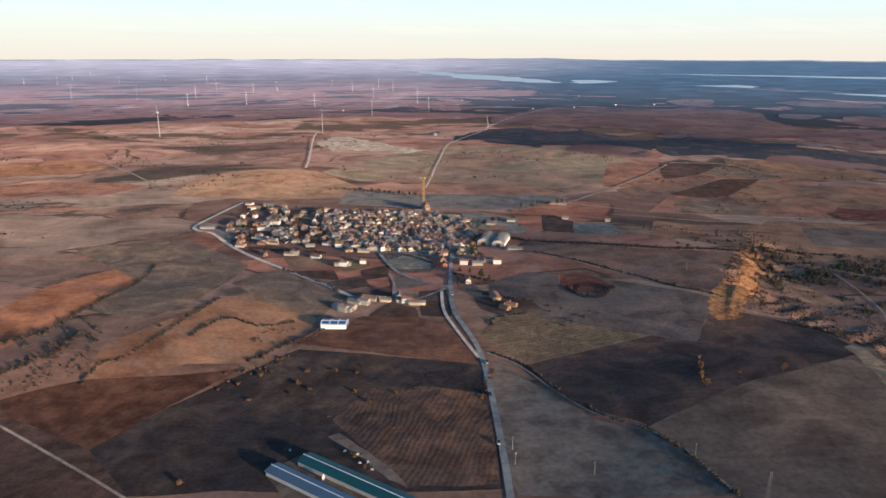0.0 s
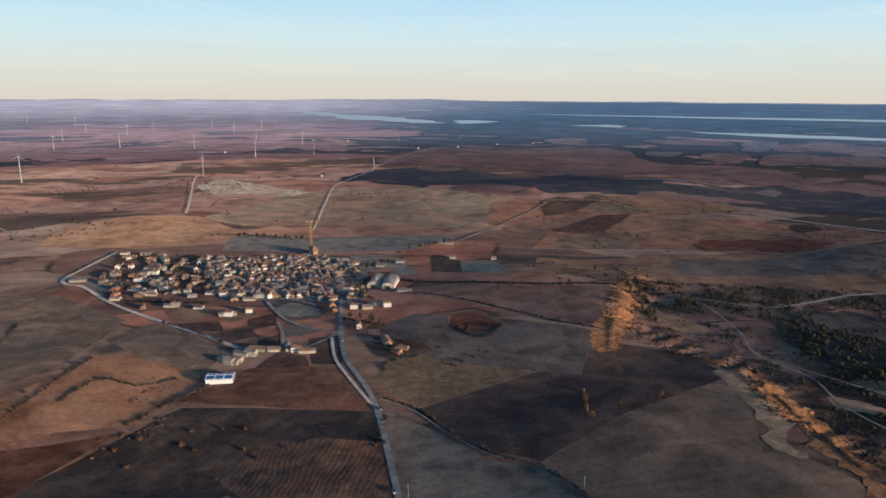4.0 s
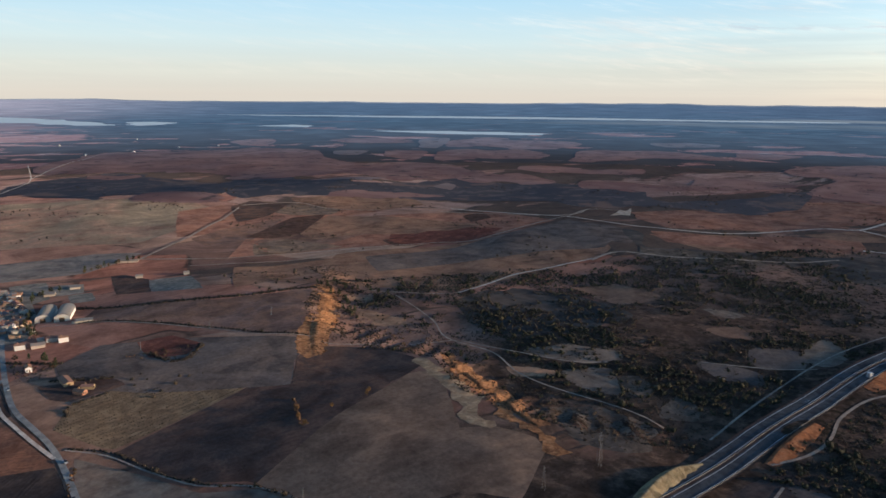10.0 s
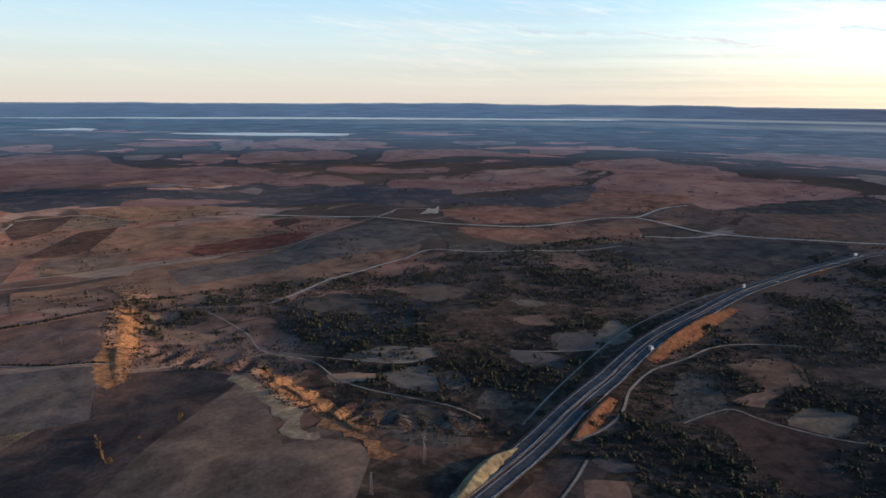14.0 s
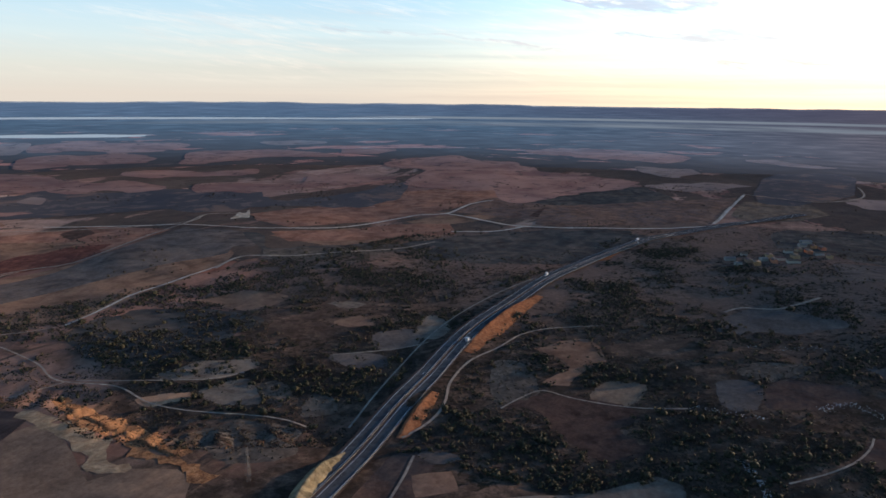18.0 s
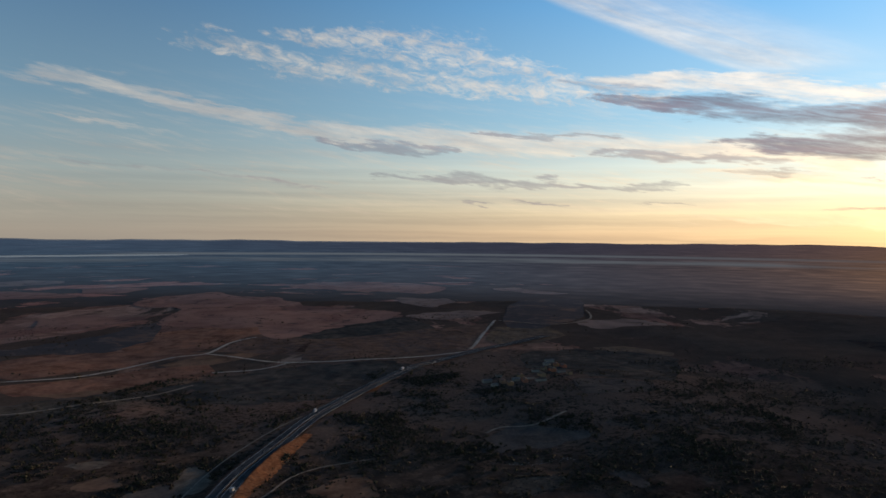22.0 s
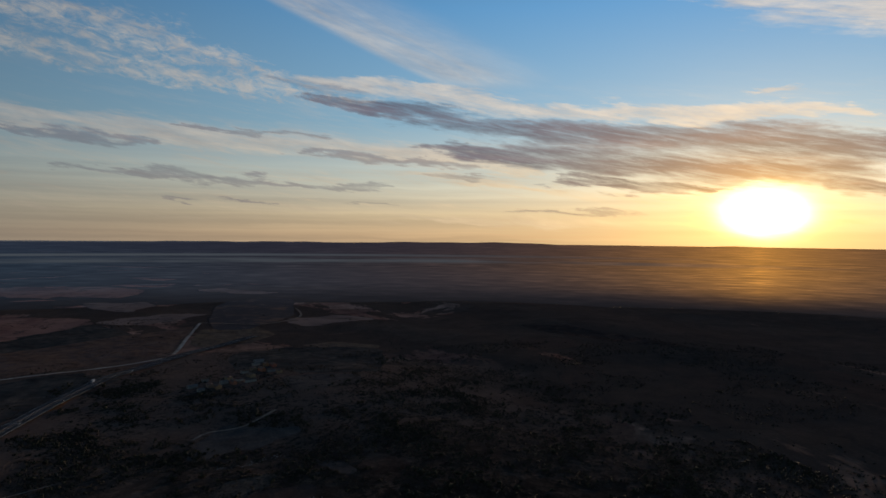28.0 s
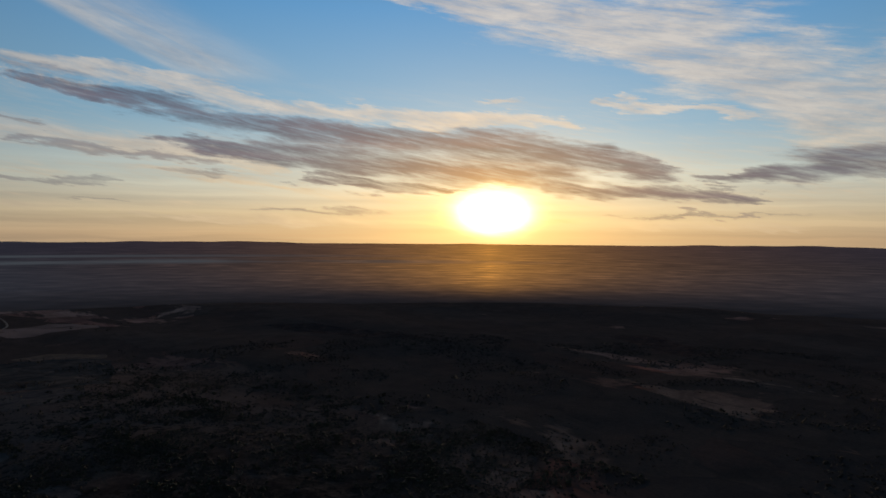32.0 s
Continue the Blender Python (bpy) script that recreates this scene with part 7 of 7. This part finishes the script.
for k, (x, y) in enumerate([(-47, 318), (-44, 319), (-42, 316), (-38, 312), (-36, 308), (-42, 311), (-39, 306), (-51, 322), (-82, 322), (-80, 323), (-45, 315), (-35, 305)]):
    if k % 2:
        ob = thing("stone_block", x, y, "pale stone block on the yard edge", "stone", "yard stones", k * 31)
        bm = blocks((0, 0, -0.2, 1.5, 1.0, 1.1))
        bmesh.ops.bevel(bm, geom=bm.edges[:], offset=0.2, segments=2, affect="EDGES")
        part("block", bm, CONCRETE, ob)
    else:
        plant(2 if k % 4 else 5, x, y, 0.45)

# wind turbines
first = None
for i, (x, y) in enumerate([(-713, 1763), (-321, 1872), (-235, 2343), (-51, 2534), (-506, 2793), (-1001, 2781), (-798, 2881), (-109, 3036), (-1392, 3233), (-1729, 3308), (-1141, 3281), (-1214, 3821), (-918, 3949), (-989, 3717), (-496, 3903), (-278, 3970), (-689, 4434), (-324, 3304), (-2651, 4516), (-2170, 4791), (-1590, 4815), (-2532, 4688), (-2520, 4868), (-2700, 5491), (-2015, 5187), (-402, 4445)]):
    X, Y, Z = fold(x, y)
    s = math.hypot(X, Y) / math.hypot(x, y)
    if first is None:
        first = thing("wind_turbine", X, Y, "white three-bladed wind turbine on a tall tapered tower", "wind turbine", "wind turbines", z=Z)
        bm = bmesh.new()
        rod(bm, (0, 0, -3), (0, 0, 60), 1.3, 0.85, 16)
        part("tower", bm, MAT["white"], first)
        bm = blocks((0, 1.5, 59.5, 3.4, 8.5, 3.4))
        bmesh.ops.bevel(bm, geom=bm.edges[:], offset=0.5, segments=2, affect="EDGES")
        part("nacelle", bm, MAT["white"], first)
        bm = bmesh.new()
        rod(bm, (0, -2.6, 61.2), (0, -5.0, 61.2), 1.5, 0.5, 12)
        part("hub", bm, MAT["white"], first)
        for k in range(3):
            a = radians(90 + 120 * k)
            bm = bmesh.new()
            prof = [(1.0, 0.35), (4, 0.75), (10, 0.55), (18, 0.35), (24, 0.12)]
            rows = []
            for rr, wd in prof:
                rows.append([bm.verts.new((rr * math.cos(a) - u * wd * math.sin(a), -3.8 + v, 61.2 + rr * math.sin(a) + u * wd * math.cos(a))) for u, v in ((-0.6, 0), (0, 0.25), (0.6, 0), (0, -0.25))])
            for r0, r1 in zip(rows, rows[1:]):
                for j in range(4):
                    bm.faces.new((r0[j], r0[(j + 1) % 4], r1[(j + 1) % 4], r1[j]))
            bm.faces.new(rows[0]), bm.faces.new(rows[-1])
            bmesh.ops.recalc_face_normals(bm, faces=bm.faces[:])
            part("blade", bm, MAT["white"], first)
    else:
        copy_thing(first, pose(X, Y, Z, 0, 0, 15 * math.sin(i * 2.1)) @ Matrix.Scale(0.8 * s, 4))

# poles and pylons
POLE_GREY = plain("weathered_concrete", (0.2, 0.195, 0.185), 0.9, 0, 0.3)
pole = None
for x, y in [(220, 599), (162, 595), (103, 587), (315, 631), (128, 311), (75, 301), (37, 326), (37, 311)]:
    if pole is None:
        pole = thing("utility_pole", x, y, "grey concrete utility pole in a field", "pole", "utility poles")
        bm = bmesh.new()
        rod(bm, (0, 0, -0.5), (0, 0, 7.5), 0.16, 0.1, 8)
        part("post", bm, POLE_GREY, pole)
        part("crossarm", blocks((0, 0, 6.8, 2.0, 0.14, 0.16)), POLE_GREY, pole)
    else:
        copy_thing(pole, pose(x, y, ground_z(x, y), 0, 0, 40))
pylon = None
DARK_STEEL = plain("weathered_steel", (0.16, 0.15, 0.14), 0.7, 0, 0.2)
for x, y in [(286, 251), (236, 244)] + [(148, 274)] + [(281, 246)]:
    if pylon is None:
        pylon = thing("lattice_pylon", x, y, "slim grey steel lattice pylon", "pylon", "lattice pylons")
        bm = bmesh.new()
        for sx, sy in ((-1, -1), (1, -1), (1, 1), (-1, 1)):
            rod(bm, (sx * 1.2, sy * 1.2, -0.4), (sx * 0.35, sy * 0.35, 18), 0.06, None, 4)
        for i in range(0, 9, 2):
            w0, w1 = 1.2 - 0.095 * i, 1.2 - 0.095 * (i + 1)
            for s in (-1, 1):
                rod(bm, (-w0, s * w0, 2 * i), (w1, s * w1, 2 * i + 2), 0.03, None, 4), rod(bm, (s * w0, -w0, 2 * i), (s * w1, w1, 2 * i + 2), 0.03, None, 4)
        part("lattice", bm, DARK_STEEL, pylon)
        for z in (13.5, 15.5, 17.4):
            part("crossarm", blocks((0, 0, z, 3.6, 0.1, 0.1)), DARK_STEEL, pylon)
    else:
        copy_thing(pylon, pose(x, y, ground_z(x, y), 0, 0, 25) @ Matrix.Scale(0.75, 4))

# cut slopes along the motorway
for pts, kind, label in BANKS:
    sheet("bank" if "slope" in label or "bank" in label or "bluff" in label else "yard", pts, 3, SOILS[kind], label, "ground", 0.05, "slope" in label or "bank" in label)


def berm(name, crest, height, front, back, material, label, seed=1):
    """A bank of earth along a crest: a steep gullied face to its right, a gentle back to its left."""
    line = outline(crest, 2.0, 0, 1, False)
    prof = [(-1.0, -0.06), (-0.55, 0.45), (-0.2, 0.85), (0.0, 1.0), (0.12, 0.93), (0.35, 0.62), (0.6, 0.36), (0.85, 0.12), (1.0, -0.06)]
    verts, faces = [], []
    for i, (x, y) in enumerate(line):
        a, b = line[max(i - 1, 0)], line[min(i + 1, len(line) - 1)]
        n = math.dist(a, b) or 1
        nx, ny = (b[1] - a[1]) / n, -(b[0] - a[0]) / n
        taper = min(1.0, 0.15 + 2.6 * i / len(line), 0.15 + 2.6 * (len(line) - 1 - i) / len(line))
        for u, v in prof:
            cut = noise.noise(Vector((i * 0.33, u * 1.2, seed))) + 0.5 * noise.noise(Vector((i * 0.9, u * 3, seed + 5)))
            d = u * (front if u > 0 else back) * (0.5 + 0.5 * taper) + cut * 1.3 * (0 < u < 1)
            px, py = x + nx * d, y + ny * d
            verts.append((px, py, ground_z(px, py) + height * taper * max(v + 0.16 * cut * (v > 0), -0.06)))
        if i:
            k, m = i * 9, (i - 1) * 9
            faces += [(m + j, k + j, k + j + 1, m + j + 1) for j in range(8)]
    tagged(mesh_ob(name, verts, faces, material, True), label, "bank", kind="structure")
    return verts


berm("bluff", [(255, 206), (276, 210), (297, 215), (320, 219), (343, 219)], 5.5, 6.5, 7.0, SOILS["pale_cliff"], "pale eroded bluff above the motorway", 3)
berm("embankment", [(541, 225), (579, 227), (627, 228), (690, 229), (751, 223)], 3.4, 17.0, 3.0, SOILS["red_cut"], "bare red earth embankment of the motorway", 6)
berm("embankment", [(372, 199), (402, 204), (445, 209)], 2.2, 9.0, 3.0, SOILS["red_cut"], "bare red cut slope beside a bend", 9)
face = berm("scarp_face", [(220, 500), (236, 536), (258, 572), (284, 618), (306, 668)], 2.0, 15.0, 7.0, SOILS["scarp"], "golden gullied face of the scarp", 12)
face += berm("scarp_face", [(283, 300), (288, 335), (299, 372), (300, 410), (312, 448)], 1.9, 17.0, 3.0, SOILS["scarp"], "golden eroded face below the tan hill", 15)
on_face = [p for p in random.Random(8).sample(face, len(face) * 2 // 3)]
jitter = np.random.default_rng(8).normal(0, 0.9, (len(on_face), 2))
scatter("scarp_brush", [(p[0] + d[0], p[1] + d[1]) for p, d in zip(on_face, jitter)], DRY, "dry brown brush on the golden scarp faces", "brush", (0.2, 0.75), 0.7, 6, 18, [p[2] for p in on_face])
# stones of the dry stream and of the waste land beside it
spots = along([(433, -6), (422, -13), (406, -20), (392, -22), (375, -18)], 0.15, 2.2, 51) + along([(540, -55), (561, -76), (547, -94), (537, -104)], 0.5, 4.5, 52) + along([(510, 25), (509, 4), (506, -19)], 0.8, 4.0, 53) + along([(675, -6), (674, -29), (690, -64)], 1.0, 5.0, 54)
scatter("pale_stones", spots, plain("pale_limestone", (0.58, 0.58, 0.58), 0.9, 0, 0.3), "pale stones of a dry stream bed", "stones", (0.25, 0.75), 0.4, 2, 17)

# vehicles
def car(x, y, turn, paint, label, long=4.3, high=1.5, z=0.0):
    ob = thing("car" if long < 6 else "truck", x, y, label, "car" if long < 6 else "truck", "", turn, lift(x, y, 4.5) + z + (0.35 if "motorway" in label else 0.0))
    bm = blocks((0, 0, 0.35, 1.8 if long < 6 else 2.5, long, high * 0.5 if long < 6 else 0.7))
    bmesh.ops.bevel(bm, geom=bm.edges[:], offset=0.15, segments=2, affect="EDGES")
    part("body", bm, paint, ob)
    if long < 6:
        bm = blocks((0, -0.2, 0.35 + high * 0.45, 1.55, long * 0.55, high * 0.42))
        bmesh.ops.bevel(bm, geom=bm.edges[:], offset=0.18, segments=2, affect="EDGES")
        part("cabin", bm, GLASS, ob)
    else:
        part("cargo_box", blocks((0, -1.4, 1.05, 2.5, long - 3.2, 2.7)), paint, ob)
        part("cab", blocks((0, long / 2 - 1.1, 1.05, 2.4, 2.0, 1.9)), METAL_BLUE, ob)
    for sx in (-1, 1):
        for sy in (-0.32, 0.32):
            bm = bmesh.new()
            rod(bm, (sx * 0.72, sy * long, 0.34), (sx * 0.95, sy * long, 0.34), 0.34, None, 12)
            part("wheel", bm, GLASS, ob)
    return ob


PAINTS = [plain("white_car_paint", (0.42, 0.42, 0.42), 0.3, 0, 0.05), plain("dark_car_paint", (0.03, 0.035, 0.05), 0.3, 0, 0.05), plain("silver_car_paint", (0.45, 0.46, 0.48), 0.3, 0.5, 0.05)]
for k, ((x, y), turn) in enumerate(zip([(30, 432), (29, 388), (30, 331), (8, 561)], (8, 6, 3, 0))):
    car(x, y, turn, PAINTS[(2, 1, 0, 2)[k]], ("silver", "dark", "white", "silver")[k] + " car on the village road")
line = outline(MOTORWAY, 5.0, 0, 1, False)
for f, side, k, long in ((0.22, 7.6, 2, 6.8), (0.30, -4.6, 1, 4.3), (0.42, -7.4, 2, 7), (0.47, 4.6, 2, 4.4), (0.55, 7.4, 1, 4.6), (0.63, -7.4, 2, 9), (0.70, 4.6, 0, 4.5), (0.16, -4.8, 2, 4.4)):
    i = int(f * len(line))
    (ax, ay), (bx, by) = line[i], line[i + 2]
    n = math.dist((ax, ay), (bx, by))
    car(ax + (by - ay) / n * side, ay - (bx - ax) / n * side, math.degrees(math.atan2(by - ay, bx - ax)) - 90 + (180 if side < 0 else 0), PAINTS[k], ("white", "dark", "silver")[k] + (" lorry on the motorway" if long > 6 else " car on the motorway"), long)
# crash barriers
for side in (-0.4, 10.8):
    rail = tagged(ribbon("crash_barrier", MOTORWAY, 0.12, 4.6, MAT["rail"], side, 0.0, 0.7, 0.7, bed=27.0), "galvanised steel crash barrier of the motorway", "barrier", "crash barriers")
    rail.data.materials[0] = DARK_STEEL
    m = rail.modifiers.new("depth", "SOLIDIFY")
    m.thickness, m.offset = 0.32, -1
# shrubs in the dark stubble field
first = None
for k, (x, y) in enumerate([(-65, 359), (-56, 415), (-70, 417), (-93, 387), (-82, 392), (-91, 399), (-108, 425), (-116, 378), (-117, 408), (-111, 413), (-54, 390), (-17, 395), (-44, 378), (-127, 293), (-138, 389), (-128, 396), (-120, 433), (-29, 389), (-88, 415), (-9, 413)]):
    p, t = clump_arrays(random.Random(k), 1.0, 0.7, 26)
    s = 1.0 + 1.1 * (k * 0.37 % 1)
    ob = mesh_ob("shrub", [tuple(v * s) for v in p], [tuple(int(i) for i in f) for f in t], DRY)
    ob.matrix_basis = pose(x, y, ground_z(x, y) + 0.1, 0, 0, 0)
    tagged(ob, "dry golden shrub standing in dark stubble", "shrub", "shrubs in the stubble")

# ---- water in the distance ----
def lake_surface():
    m = bpy.data.materials.new("water_painted_sheen")
    m.use_nodes = True
    N = Nodes(m.node_tree)
    b = m.node_tree.nodes["Principled BSDF"]
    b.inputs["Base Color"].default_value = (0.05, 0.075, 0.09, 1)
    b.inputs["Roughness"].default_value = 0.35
    # pale sheen of the sky painted in as emission, so the water glows
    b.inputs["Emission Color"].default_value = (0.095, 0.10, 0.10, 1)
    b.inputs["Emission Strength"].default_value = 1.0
    return m


WATER = lake_surface()
LAKES = [([(-584, 8819), (-92, 8294), (260, 7180), (604, 6331), (770, 5536), (771, 5104), (600, 5198), (383, 5638), (175, 6160), (-82, 7361)], "long pale reservoir"), ([(890, 5211), (1163, 5329), (1290, 5229), (1136, 5022), (918, 4918)], "small pale arm of the reservoir"),
         ([(2250, 7724), (3385, 6901), (4815, 5789), (5845, 4505), (6884, 3493), (6282, 3185), (5059, 4183), (3818, 5399), (2730, 6892)], "long thin strip of distant water"), ([(1740, 4659), (2054, 4958), (2108, 4716), (1872, 4325)], "small distant lake"),
         ([(2209, 3929), (2563, 3620), (2718, 3260), (2743, 2986), (2593, 2874), (2342, 3043), (2183, 3358)], "narrow distant lake"), ([(989, 5602), (1257, 5882), (1356, 5584), (1143, 4997), (968, 5067)], "small pale arm of the reservoir")]
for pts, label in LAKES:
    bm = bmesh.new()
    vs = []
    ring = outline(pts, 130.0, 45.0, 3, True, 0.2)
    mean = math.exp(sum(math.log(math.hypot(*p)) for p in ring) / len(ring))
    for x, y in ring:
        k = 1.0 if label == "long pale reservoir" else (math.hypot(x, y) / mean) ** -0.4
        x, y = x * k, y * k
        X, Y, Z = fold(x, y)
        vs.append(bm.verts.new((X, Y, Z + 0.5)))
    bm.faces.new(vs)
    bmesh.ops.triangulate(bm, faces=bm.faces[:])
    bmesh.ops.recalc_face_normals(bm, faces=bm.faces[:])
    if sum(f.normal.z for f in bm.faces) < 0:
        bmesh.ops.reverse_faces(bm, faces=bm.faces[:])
    tagged(part("lake", bm, WATER, None), label + " with a painted glow on the far plain", "lake", kind="structure")
